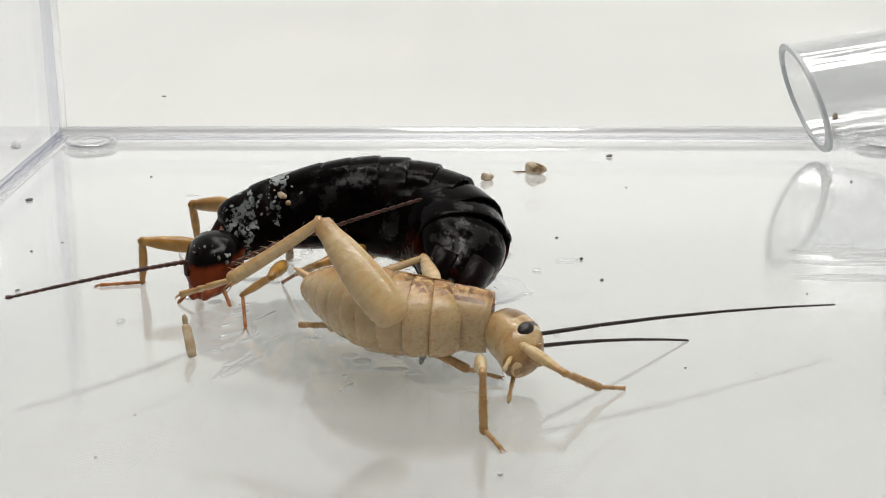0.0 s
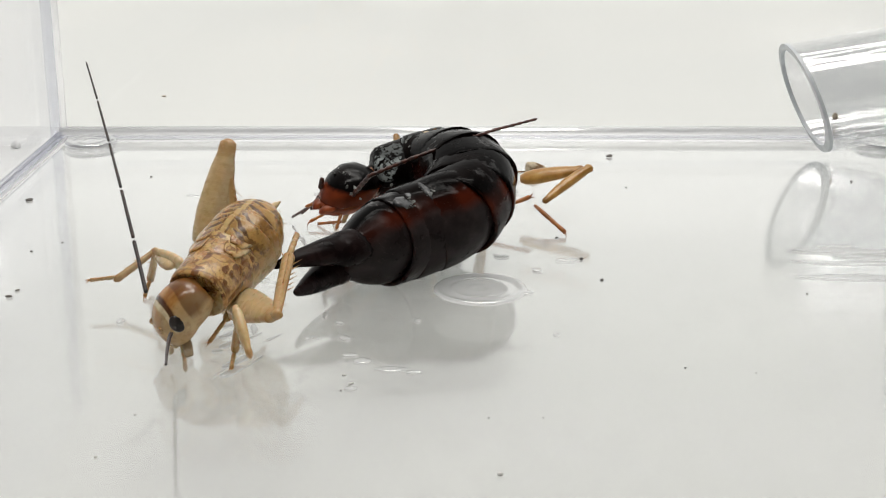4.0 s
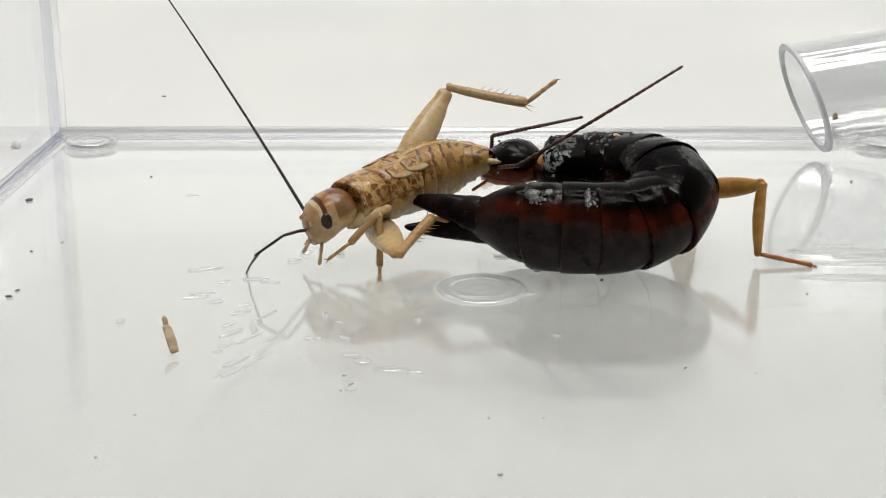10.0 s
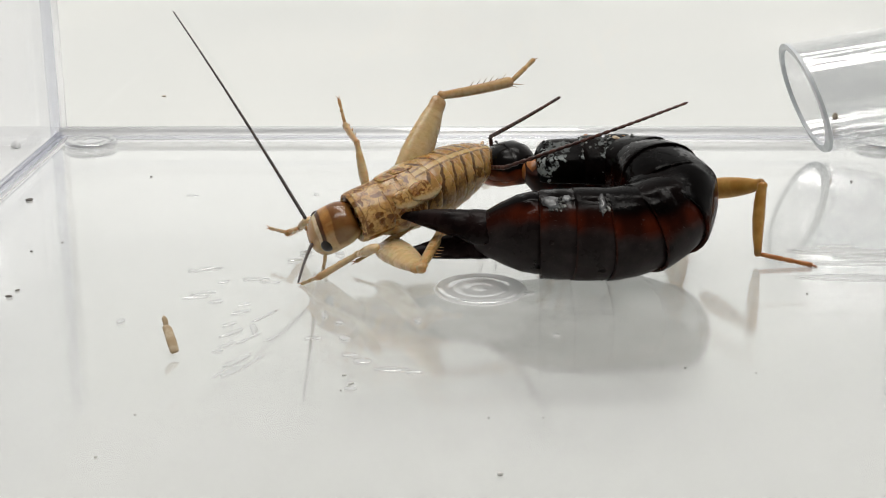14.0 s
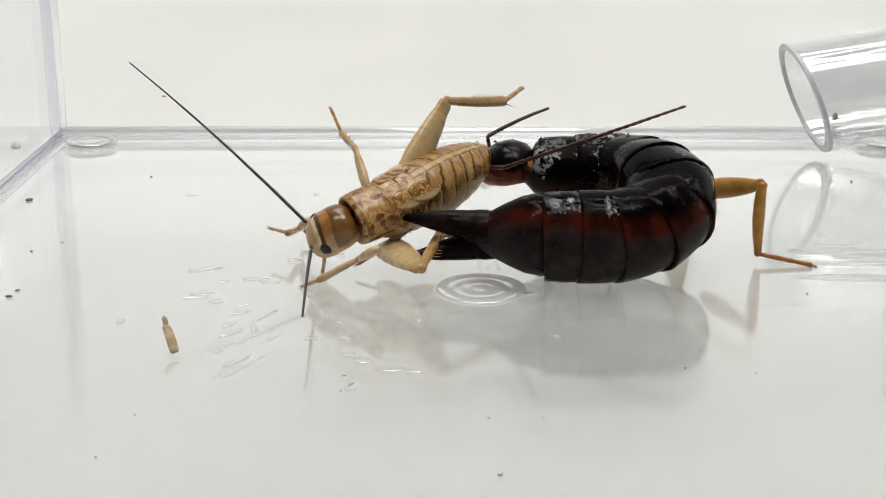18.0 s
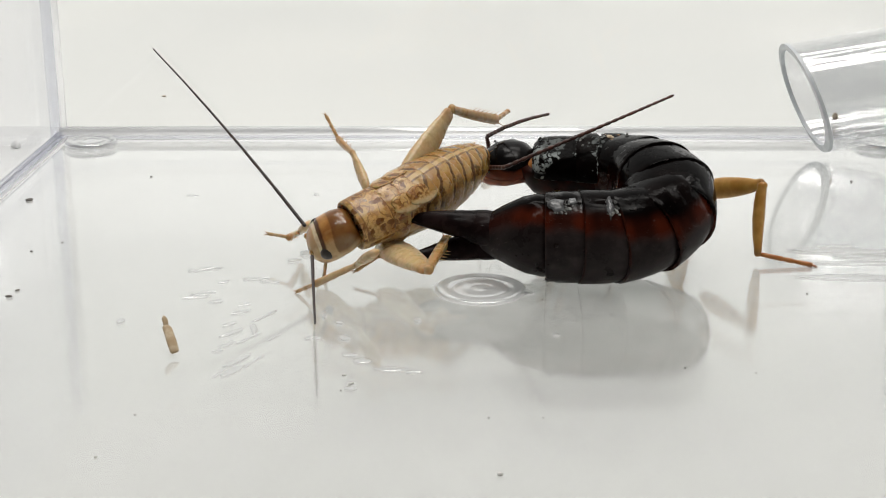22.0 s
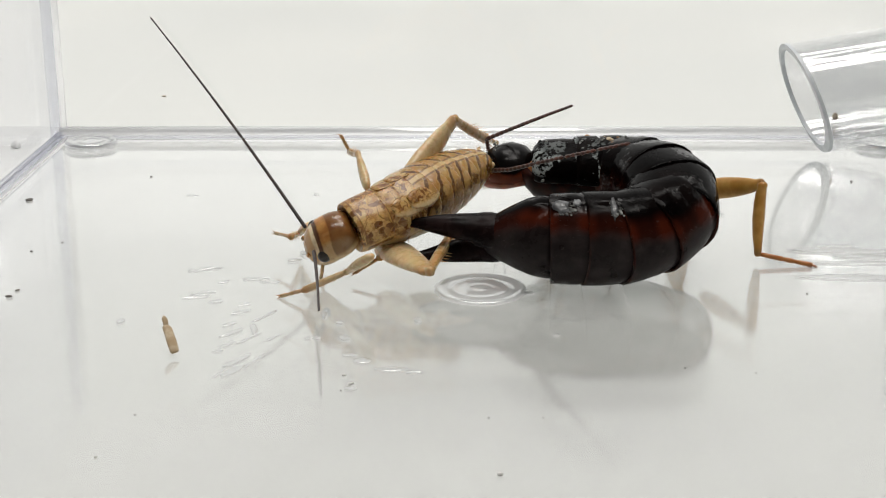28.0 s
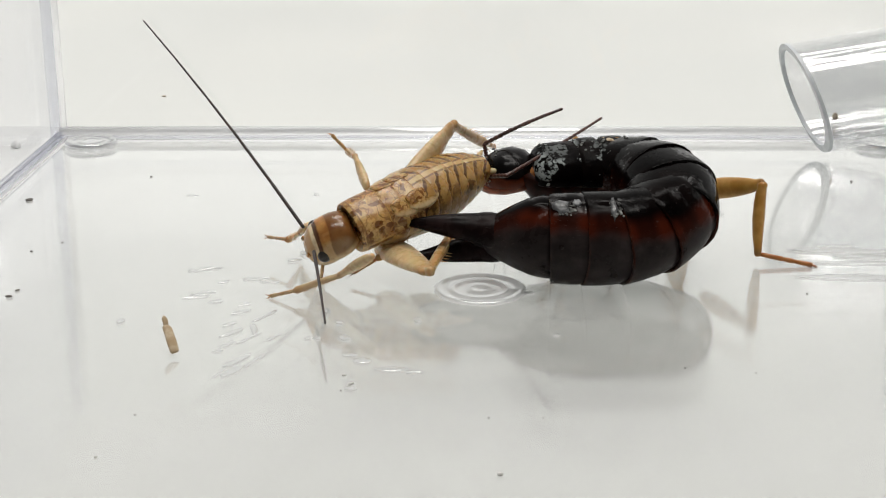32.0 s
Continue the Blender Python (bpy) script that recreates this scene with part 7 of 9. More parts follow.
    rows.append((25.5, dict(spine=[4.5, 148.7, 9.0, 9.4, 146.0, 9.5, 18.3, 145.2, 9.5, 21.9, 139.3, 9.5, 22.5, 134.5, 8.0, 18.5, 131.5, 6.2, 11.8, 130.9, 6.0, 5.0, 132.3, 5.5], dors=[0.0, -0.3, 0.9, 0.0, -0.3, 0.9, 0.0, 0.0, 1.0, 0.0, 0.5, 0.8, 0.0, 0.8, 0.7], LA=[8.0, 138.3, 11.0, 15.7, 142.2, 13.9, 23.4, 146.1, 16.3], RA=[4.9, 153.3, 11.0, 7.4, 145.1, 13.8, 9.8, 136.8, 16.1], CU=[-1.8, 132.7, 7.0], CL=[0.1, 132.1, 4.0], LF=[13.6, 152.6, 5.2, 12.3, 147.3, 5.7, 13.5, 150.3, 1.9, 14.5, 154.0, 0.2], LM=[18.6, 152.5, 5.9, 17.7, 147.0, 5.8, 18.9, 150.4, 1.9, 20.0, 154.0, 0.2], LH=[28.8, 147.8, 6.2, 33.4, 142.9, 8.0, 33.0, 141.1, 1.0, 38.5, 139.6, 0.2], RF=[11.0, 150.8, 7.0, 12.9, 155.1, 4.2, 14.1, 150.3, 3.9, 16.3, 153.6, 2.7], RM=[15.0, 147.5, 8.7, 15.9, 151.3, 10.7, 15.9, 150.4, 5.6, 17.5, 146.8, 4.3], RH=[26.3, 156.5, 3.9, 26.4, 149.8, 6.0, 28.2, 155.3, 1.7, 30.1, 160.6, 0.2])))
    rows.append((28.0, dict(spine=[4.6, 147.9, 9.0, 9.6, 144.7, 9.5, 18.2, 144.2, 9.5, 21.9, 139.3, 9.5, 22.7, 134.5, 8.0, 18.7, 131.5, 6.2, 11.8, 130.9, 6.0, 5.0, 132.3, 5.5], dors=[0.0, -0.3, 0.9, 0.0, -0.3, 0.9, 0.0, 0.0, 1.0, 0.0, 0.5, 0.8, 0.0, 0.8, 0.7], LA=[8.6, 137.6, 11.0, 12.7, 130.3, 14.4, 16.9, 122.9, 17.2], RA=[5.1, 152.8, 11.0, 8.7, 145.3, 14.1, 12.4, 137.8, 17.3], CU=[-1.9, 132.1, 7.0], CL=[0.1, 132.1, 4.0], LF=[13.6, 152.6, 5.2, 12.3, 147.3, 5.7, 13.5, 150.3, 1.9, 14.5, 154.0, 0.2], LM=[18.6, 152.5, 5.9, 17.7, 147.0, 5.8, 18.9, 150.4, 1.9, 20.0, 154.0, 0.2], LH=[28.8, 147.8, 6.2, 33.4, 142.9, 8.0, 33.0, 141.1, 1.0, 38.5, 139.6, 0.2], RF=[11.0, 150.8, 7.0, 12.9, 155.1, 4.2, 14.1, 150.3, 3.9, 16.3, 153.6, 2.7], RM=[14.8, 146.4, 8.7, 15.6, 150.2, 10.7, 15.7, 149.4, 5.6, 17.3, 145.8, 4.3], RH=[26.3, 156.5, 3.9, 26.4, 149.8, 6.0, 28.2, 155.3, 1.7, 30.1, 160.6, 0.2])))
    rows.append((30.2, dict(spine=[4.6, 147.9, 9.0, 9.6, 144.7, 9.5, 18.2, 144.2, 9.5, 21.9, 139.3, 9.5, 22.7, 134.5, 8.0, 18.7, 131.5, 6.2, 11.8, 130.9, 6.0, 5.0, 132.3, 5.5], dors=[0.0, -0.3, 0.9, 0.0, -0.3, 0.9, 0.0, 0.0, 1.0, 0.0, 0.5, 0.8, 0.0, 0.8, 0.7], LA=[7.9, 136.5, 11.0, 10.8, 128.9, 15.2, 13.7, 121.4, 19.0], RA=[4.8, 151.9, 11.0, 8.8, 144.4, 14.6, 12.7, 136.9, 18.2], CU=[-1.9, 132.1, 7.0], CL=[0.1, 132.1, 4.0], LF=[13.6, 152.6, 5.2, 12.3, 147.3, 5.7, 13.5, 150.3, 1.9, 14.5, 154.0, 0.2], LM=[18.6, 152.5, 5.9, 17.7, 147.0, 5.8, 18.9, 150.4, 1.9, 20.0, 154.0, 0.2], LH=[28.8, 147.8, 6.2, 33.4, 142.9, 8.0, 33.0, 141.1, 1.0, 38.5, 139.6, 0.2], RF=[11.0, 150.8, 7.0, 12.9, 155.1, 4.2, 14.1, 150.3, 3.9, 16.3, 153.6, 2.7], RM=[14.8, 146.4, 8.7, 15.6, 150.2, 10.7, 15.7, 149.4, 5.6, 17.3, 145.8, 4.3], RH=[26.3, 156.5, 3.9, 26.4, 149.8, 6.0, 28.2, 155.3, 1.7, 30.1, 160.6, 0.2])))
    rows.append((32.0, dict(spine=[4.4, 145.5, 9.0, 9.5, 142.8, 9.5, 18.1, 144.0, 9.5, 21.9, 139.3, 9.5, 22.7, 134.5, 8.0, 18.7, 131.5, 6.2, 11.8, 130.9, 6.0, 5.0, 132.3, 5.5], dors=[0.0, -0.3, 0.9, 0.0, -0.3, 0.9, 0.0, 0.0, 1.0, 0.0, 0.5, 0.8, 0.0, 0.8, 0.7], LA=[7.9, 135.3, 11.0, 12.3, 143.1, 12.3, 16.8, 150.8, 13.1], RA=[4.8, 151.9, 11.0, 8.0, 144.4, 14.1, 11.2, 136.9, 17.1], CU=[-1.9, 132.1, 7.0], CL=[0.1, 132.1, 4.0], LF=[13.6, 152.6, 5.2, 12.3, 147.3, 5.7, 13.5, 150.3, 1.9, 14.5, 154.0, 0.2], LM=[18.6, 152.5, 5.9, 17.7, 147.0, 5.8, 18.9, 150.4, 1.9, 20.0, 154.0, 0.2], LH=[28.8, 147.8, 6.2, 33.4, 142.9, 8.0, 33.0, 141.1, 1.0, 38.5, 139.6, 0.2], RF=[11.0, 150.8, 7.0, 12.9, 155.1, 4.2, 14.1, 150.3, 3.9, 16.3, 153.6, 2.7], RM=[14.4, 145.5, 8.7, 14.4, 149.4, 10.7, 14.7, 148.6, 5.6, 17.0, 145.3, 4.3], RH=[26.3, 156.5, 3.9, 26.4, 149.8, 6.0, 28.2, 155.3, 1.7, 30.1, 160.6, 0.2])))
    return rows


def cricket_stances():
    """Joints of the cricket in millimetres, stance by stance."""
    rows = []
    rows.append((0, dict(spine=[7.3, 104.1, 4.2, 3.8, 108.3, 5.5, -2.0, 109.1, 6.0, -6.8, 112.0, 6.0, -11.5, 115.9, 6.0], dors=[0.1, 0.9, 0.4], LA=[7.9, 105.8, 4.5, 14.7, 110.7, 3.1, 21.5, 115.5, 1.2], RA=[7.4, 105.7, 5.5, 21.1, 111.8, 5.0, 34.8, 117.8, 3.7], LF=[6.5, 106.2, 4.3, 9.6, 103.2, 3.2, 12.6, 105.6, 1.0, 14.9, 107.2, 0.2], LM=[1.2, 107.9, 4.0, -2.3, 109.3, 3.2, 2.0, 107.0, 2.0, 4.7, 106.1, 1.6], LH=[-4.3, 120.4, 3.0, -6.8, 110.7, 5.2, -9.8, 117.9, 1.7, -13.0, 120.4, 0.8], RF=[2.9, 103.6, 4.0, 3.0, 99.3, 4.8, 3.1, 98.6, 0.5, 4.3, 96.0, 0.2], RM=[-0.7, 114.2, 7.0, -1.7, 118.8, 7.8, -5.6, 115.7, 7.3, -7.9, 114.2, 8.0], RH=[-3.7, 103.9, 7.5, -9.9, 108.9, 14.0, -17.0, 106.2, 9.9, -21.0, 105.1, 9.0])))
    rows.append((0.5, dict(spine=[6.1, 102.5, 4.0, 2.4, 104.7, 5.5, -3.2, 108.8, 6.0, -7.3, 111.9, 6.0, -11.7, 115.9, 6.0], dors=[0.1, 0.9, 0.5], LA=[6.3, 103.9, 4.5, 14.7, 104.9, 3.9, 23.1, 105.9, 2.7], RA=[5.6, 100.8, 4.0, 4.1, 86.1, 6.8, 2.7, 71.3, 8.8], LF=[5.8, 102.4, 5.2, 8.6, 104.5, 2.6, 11.4, 107.4, 0.9, 13.9, 108.7, 0.2], LM=[-0.8, 106.4, 3.9, -3.2, 109.3, 3.2, -0.4, 105.3, 2.0, 1.6, 103.3, 1.5], LH=[-4.8, 120.4, 3.0, -7.3, 110.7, 5.2, -9.8, 118.1, 1.8, -12.1, 121.4, 0.6], RF=[1.2, 104.0, 3.9, 1.6, 99.7, 4.2, 2.6, 98.0, 0.3, 3.6, 95.3, 0.2], RM=[-1.6, 114.2, 7.0, -2.3, 110.7, 10.2, -5.9, 113.2, 7.9, -8.8, 113.2, 8.3], RH=[-4.6, 104.5, 7.5, -10.8, 108.8, 14.5, -17.8, 108.4, 9.5, -21.9, 107.6, 9.4])))
    rows.append((0.65, dict(spine=[5.7, 102.5, 4.0, 2.1, 104.7, 5.5, -3.4, 108.3, 6.0, -7.4, 111.0, 6.0, -11.8, 115.3, 6.0], dors=[0.1, 0.9, 0.5], LA=[7.7, 104.9, 4.0, 15.6, 105.9, 7.0, 24.0, 107.9, 8.9], RA=[5.7, 101.4, 4.0, 5.3, 86.5, 6.7, 5.0, 71.7, 8.6], LF=[5.8, 102.4, 5.2, 8.6, 104.5, 2.6, 11.4, 107.4, 0.9, 13.9, 108.7, 0.2], LM=[-0.9, 105.9, 3.9, -3.4, 108.8, 3.2, -0.5, 104.9, 2.0, 1.6, 103.0, 1.5], LH=[-4.8, 120.4, 3.0, -7.3, 110.7, 5.2, -9.8, 118.1, 1.8, -12.1, 121.4, 0.6], RF=[1.2, 104.0, 3.9, 1.6, 99.7, 4.2, 2.6, 98.0, 0.3, 3.6, 95.3, 0.2], RM=[-1.6, 114.2, 7.0, -2.3, 110.7, 10.2, -5.9, 113.2, 7.9, -8.8, 113.2, 8.3], RH=[-4.6, 104.5, 7.5, -10.8, 108.8, 14.5, -17.8, 108.4, 9.5, -21.9, 107.6, 9.4])))
    rows.append((0.8, dict(spine=[4.7, 103.7, 4.0, 0.9, 104.7, 5.5, -4.3, 107.9, 6.0, -8.2, 110.6, 6.0, -12.6, 114.9, 6.0], dors=[0.1, 0.7, 0.7], LA=[5.7, 105.4, 5.0, 13.3, 107.6, 8.2, 21.0, 109.7, 11.0], RA=[3.8, 101.4, 4.0, 2.5, 87.0, 8.7, 1.1, 72.7, 12.5], LF=[5.6, 107.1, 4.1, 7.2, 103.1, 3.0, 9.3, 106.5, 1.0, 11.5, 108.1, 0.2], LM=[-1.5, 106.2, 3.8, -3.9, 109.1, 3.4, -0.7, 105.7, 1.7, 1.5, 103.9, 1.1], LH=[-4.2, 104.3, 7.6, -5.5, 114.0, 4.3, -9.5, 121.1, 1.4, -11.9, 124.3, 0.2], RF=[1.2, 103.3, 3.7, 0.5, 99.0, 4.3, -2.9, 97.9, 1.6, -5.3, 97.2, 0.2], RM=[-2.6, 114.2, 7.0, -3.0, 110.7, 10.2, -6.0, 113.8, 7.7, -8.0, 115.8, 7.5], RH=[-5.5, 105.1, 7.5, -9.1, 107.3, 16.9, -11.3, 112.2, 10.2, -12.3, 114.1, 6.5])))
    rows.append((0.9, dict(spine=[-6.3, 105.1, 3.2, -9.0, 106.5, 5.8, -12.9, 111.3, 7.0, -16.3, 115.7, 7.0, -20.0, 118.9, 7.0], dors=[0.5, 0.3, 0.8], LA=[-5.4, 106.1, 4.0, 0.8, 111.4, 1.6, 9.4, 109.9, 0.4], RA=[-6.3, 103.1, 8.0, 1.5, 113.4, 16.1, 9.3, 123.7, 23.3], LF=[-6.0, 103.6, 3.6, -5.5, 99.2, 4.0, -7.0, 101.1, 0.3, -7.0, 98.2, 0.2], LM=[-10.8, 109.1, 4.5, -11.9, 112.7, 4.7, -10.1, 108.8, 2.4, -8.6, 106.4, 1.4], LH=[-6.8, 111.3, 4.0, -4.5, 102.6, 9.1, -2.5, 111.0, 9.1, -1.9, 114.9, 7.8], RF=[-10.0, 103.5, 4.1, -10.2, 99.3, 5.3, -11.6, 100.8, 1.4, -12.2, 98.2, 0.2], RM=[-16.8, 113.8, 3.6, -21.1, 114.0, 5.7, -23.6, 112.2, 1.7, -25.8, 111.2, 0.2], RH=[-14.4, 111.3, 5.0, -19.1, 109.3, 14.0, -21.5, 112.8, 6.5, -24.8, 114.5, 4.5])))
    rows.append((1.0, dict(spine=[-11.9, 104.5, 3.2, -12.4, 107.9, 6.0, -15.0, 115.0, 7.0, -17.2, 120.5, 7.0, -19.3, 124.7, 7.0], dors=[0.7, 0.2, 0.8], LA=[-9.4, 102.4, 5.0, -1.7, 100.5, 2.3, 6.1, 98.6, -0.8], RA=[-11.7, 102.5, 8.0, -11.4, 113.2, 18.9, -11.1, 124.0, 29.0], LF=[-7.3, 98.1, 6.3, -6.3, 101.5, 3.7, -4.6, 104.1, 0.6, -1.8, 104.1, 0.2], LM=[-13.9, 111.9, 4.6, -14.0, 115.8, 4.4, -13.6, 111.2, 2.5, -13.0, 108.4, 1.8], LH=[-9.2, 111.3, 4.0, -6.3, 102.8, 9.1, -5.3, 111.3, 9.0, -4.6, 115.2, 7.7], RF=[-15.4, 101.8, 6.2, -15.9, 97.5, 6.6, -16.3, 95.8, 2.6, -17.4, 94.5, 0.2], RM=[-19.8, 114.1, 4.1, -24.1, 114.2, 6.2, -26.0, 112.3, 2.0, -28.0, 111.2, 0.2], RH=[-16.8, 111.3, 5.0, -22.6, 115.5, 12.4, -24.5, 119.7, 5.1, -27.4, 116.6, 5.0])))
    rows.append((1.5, dict(spine=[-17.0, 103.9, 3.2, -17.0, 106.6, 6.0, -17.1, 114.2, 7.5, -17.6, 119.9, 8.0, -18.5, 125.9, 8.0], dors=[0.2, 0.1, 1.0], LA=[-14.6, 104.8, 5.0, -8.3, 99.2, 3.9, -2.0, 93.6, 2.3], RA=[-17.3, 104.4, 8.0, -21.9, 117.5, 14.1, -26.5, 130.6, 19.3], LF=[-13.2, 105.1, 4.9, -10.3, 107.9, 3.1, -6.8, 107.2, 0.5, -3.9, 107.3, 0.2], LM=[-16.1, 111.1, 5.2, -14.7, 114.6, 5.9, -15.2, 110.4, 3.3, -15.3, 107.7, 2.2], LH=[-14.3, 114.0, 4.0, -11.6, 104.2, 5.7, -8.1, 111.1, 9.5, -7.2, 115.2, 9.2], RF=[-19.6, 105.8, 5.6, -22.7, 102.7, 6.2, -23.4, 101.0, 2.2, -25.1, 99.8, 0.2], RM=[-23.7, 114.9, 3.6, -28.4, 114.0, 3.8, -31.7, 112.1, 0.6, -34.5, 111.2, 0.2], RH=[-21.0, 114.2, 6.0, -20.9, 116.7, 16.0, -20.8, 123.6, 10.9, -20.8, 126.9, 8.3])))
    rows.append((2.0, dict(spine=[-19.1, 106.3, 3.2, -17.5, 108.6, 6.0, -15.9, 114.2, 7.5, -15.7, 119.1, 8.5, -15.8, 122.6, 9.0], dors=[0.0, 0.0, 1.0], LA=[-19.1, 102.4, 5.0, -21.2, 94.2, 5.2, -23.4, 85.9, 4.8], RA=[-20.4, 105.2, 7.0, -30.2, 115.2, 12.7, -40.1, 125.2, 17.4], LF=[-12.1, 103.5, 6.4, -11.4, 107.4, 4.5, -10.1, 109.5, 0.9, -7.7, 108.1, 0.2], LM=[-15.5, 111.0, 5.3, -13.2, 113.8, 6.5, -14.3, 109.9, 3.6, -15.1, 107.4, 2.4], LH=[-14.1, 112.6, 4.0, -9.5, 103.8, 6.8, -7.5, 112.0, 8.8, -4.5, 114.6, 10.2], RF=[-21.2, 115.0, 5.2, -23.4, 111.4, 6.4, -24.0, 109.9, 2.3, -25.6, 108.7, 0.2], RM=[-26.0, 142.2, -2.3, -27.6, 143.5, 2.1, -31.9, 142.1, 0.0, -34.7, 141.5, 0.2], RH=[-20.2, 117.2, 6.0, -20.7, 124.3, 13.4, -20.9, 131.2, 8.4, -19.9, 127.1, 8.2])))
    rows.append((2.5, dict(spine=[-18.6, 104.5, 3.2, -16.2, 107.2, 6.0, -14.8, 115.8, 7.5, -14.9, 120.9, 9.0, -16.1, 127.6, 10.0], dors=[0.3, 0.0, 1.0], LA=[-15.6, 102.5, 4.0, -10.1, 96.1, 4.6, -4.5, 89.7, 4.6], RA=[-19.6, 102.8, 6.0, -30.3, 112.9, 3.8, -41.1, 123.1, 0.7], LF=[-12.4, 102.1, 6.5, -11.8, 106.0, 4.5, -10.9, 108.0, 0.7, -8.8, 106.1, 0.2], LM=[-14.5, 112.5, 5.2, -12.5, 115.8, 5.8, -13.7, 111.6, 3.3, -14.3, 109.0, 2.3], LH=[-13.8, 114.0, 4.0, -9.8, 104.8, 6.4, -8.8, 113.2, 7.8, -6.3, 115.7, 10.1], RF=[-20.9, 115.8, 4.1, -25.3, 115.7, 4.2, -28.0, 116.3, 0.7, -30.7, 115.4, 0.2], RM=[-21.7, 122.2, 3.5, -25.7, 122.4, 6.1, -27.3, 123.2, 1.4, -27.5, 120.6, 0.2], RH=[-19.5, 120.3, 6.0, -18.5, 122.8, 15.9, -24.1, 128.8, 13.4, -26.8, 131.0, 15.7])))
    rows.append((3.0, dict(spine=[-19.4, 106.6, 3.2, -16.3, 107.9, 6.0, -14.8, 115.8, 7.5, -15.3, 122.6, 9.0, -17.0, 130.6, 10.0], dors=[0.3, 0.0, 1.0], LA=[-16.0, 105.1, 4.0, -9.8, 99.6, 5.8, -3.5, 94.0, 7.2], RA=[-20.3, 106.0, 6.0, -31.9, 115.0, 9.5, -43.4, 124.1, 12.0], LF=[-13.3, 109.2, 3.8, -11.9, 105.3, 5.1, -10.5, 107.1, 1.3, -7.8, 106.9, 0.2], LM=[-14.6, 112.6, 5.2, -12.5, 115.7, 5.8, -13.8, 111.6, 3.2, -14.5, 109.0, 2.2], LH=[-13.8, 114.0, 4.0, -10.0, 104.7, 6.2, -8.8, 113.1, 7.4, -6.1, 114.2, 10.4], RF=[-21.0, 116.4, 4.2, -25.3, 116.6, 3.5, -28.4, 115.0, 0.9, -31.1, 114.1, 0.2], RM=[-22.1, 124.6, 2.8, -25.9, 124.9, 5.6, -27.5, 124.9, 0.8, -27.5, 122.1, 0.2], RH=[-19.5, 120.3, 6.0, -17.4, 122.9, 15.7, -22.6, 129.4, 13.6, -25.1, 131.7, 16.1])))
    rows.append((3.5, dict(spine=[-23.4, 104.5, 3.2, -20.9, 106.6, 6.0, -20.0, 114.2, 7.5, -19.2, 117.5, 9.0, -19.4, 121.4, 10.0], dors=[0.0, 0.0, 1.0], LA=[-20.3, 101.4, 4.0, -17.3, 93.8, 6.6, -14.3, 86.1, 8.7], RA=[-24.5, 104.6, 7.0, -29.6, 117.0, 14.1, -34.8, 129.3, 20.4], LF=[-16.1, 102.1, 6.5, -16.5, 105.7, 4.1, -16.8, 108.3, 0.6, -15.5, 105.8, 0.2], LM=[-19.0, 110.9, 5.5, -17.3, 114.2, 6.5, -17.8, 110.0, 3.9, -18.1, 107.3, 2.8], LH=[-18.4, 112.6, 4.0, -13.7, 103.8, 6.4, -14.3, 111.6, 9.9, -14.8, 115.5, 11.4], RF=[-25.4, 117.2, 6.0, -27.9, 120.7, 6.8, -31.0, 117.7, 6.4, -33.8, 117.0, 6.8], RM=[-25.3, 118.8, 5.5, -28.6, 122.3, 5.3, -29.6, 124.8, 1.2, -29.6, 122.1, 0.2], RH=[-23.8, 120.3, 6.0, -23.2, 127.2, 13.7, -21.8, 119.1, 11.1, -22.2, 122.3, 8.6])))
    rows.append((4.5, dict(spine=[-24.4, 124.6, 4.0, -21.0, 125.3, 6.0, -17.8, 127.6, 7.5, -15.3, 129.1, 9.0, -13.6, 131.6, 10.0], dors=[0.0, -0.3, 1.0], LA=[-23.9, 123.0, 4.0, -23.8, 114.6, 5.7, -23.7, 106.3, 6.9], RA=[-25.1, 123.9, 7.0, -30.3, 135.4, 15.5, -35.5, 146.9, 23.2], LF=[-18.2, 125.3, 3.8, -17.6, 121.0, 4.7, -19.0, 122.6, 0.8, -19.7, 119.9, 0.2], LM=[-19.4, 125.3, 4.7, -15.9, 126.1, 6.0, -19.2, 124.2, 2.7, -21.2, 122.9, 1.2], LH=[-18.8, 126.3, 4.0, -13.6, 117.5, 5.3, -11.8, 125.9, 6.4, -10.0, 129.6, 6.9], RF=[-24.5, 131.6, 5.1, -26.8, 135.2, 4.3, -29.4, 135.8, 0.8, -32.2, 135.0, 0.2], RM=[-23.2, 137.2, 4.0, -26.1, 141.0, 4.7, -27.7, 144.2, 1.2, -27.9, 141.5, 0.2], RH=[-20.4, 138.6, 6.0, -16.8, 135.2, 15.0, -17.1, 140.7, 8.4, -16.1, 136.6, 8.6])))
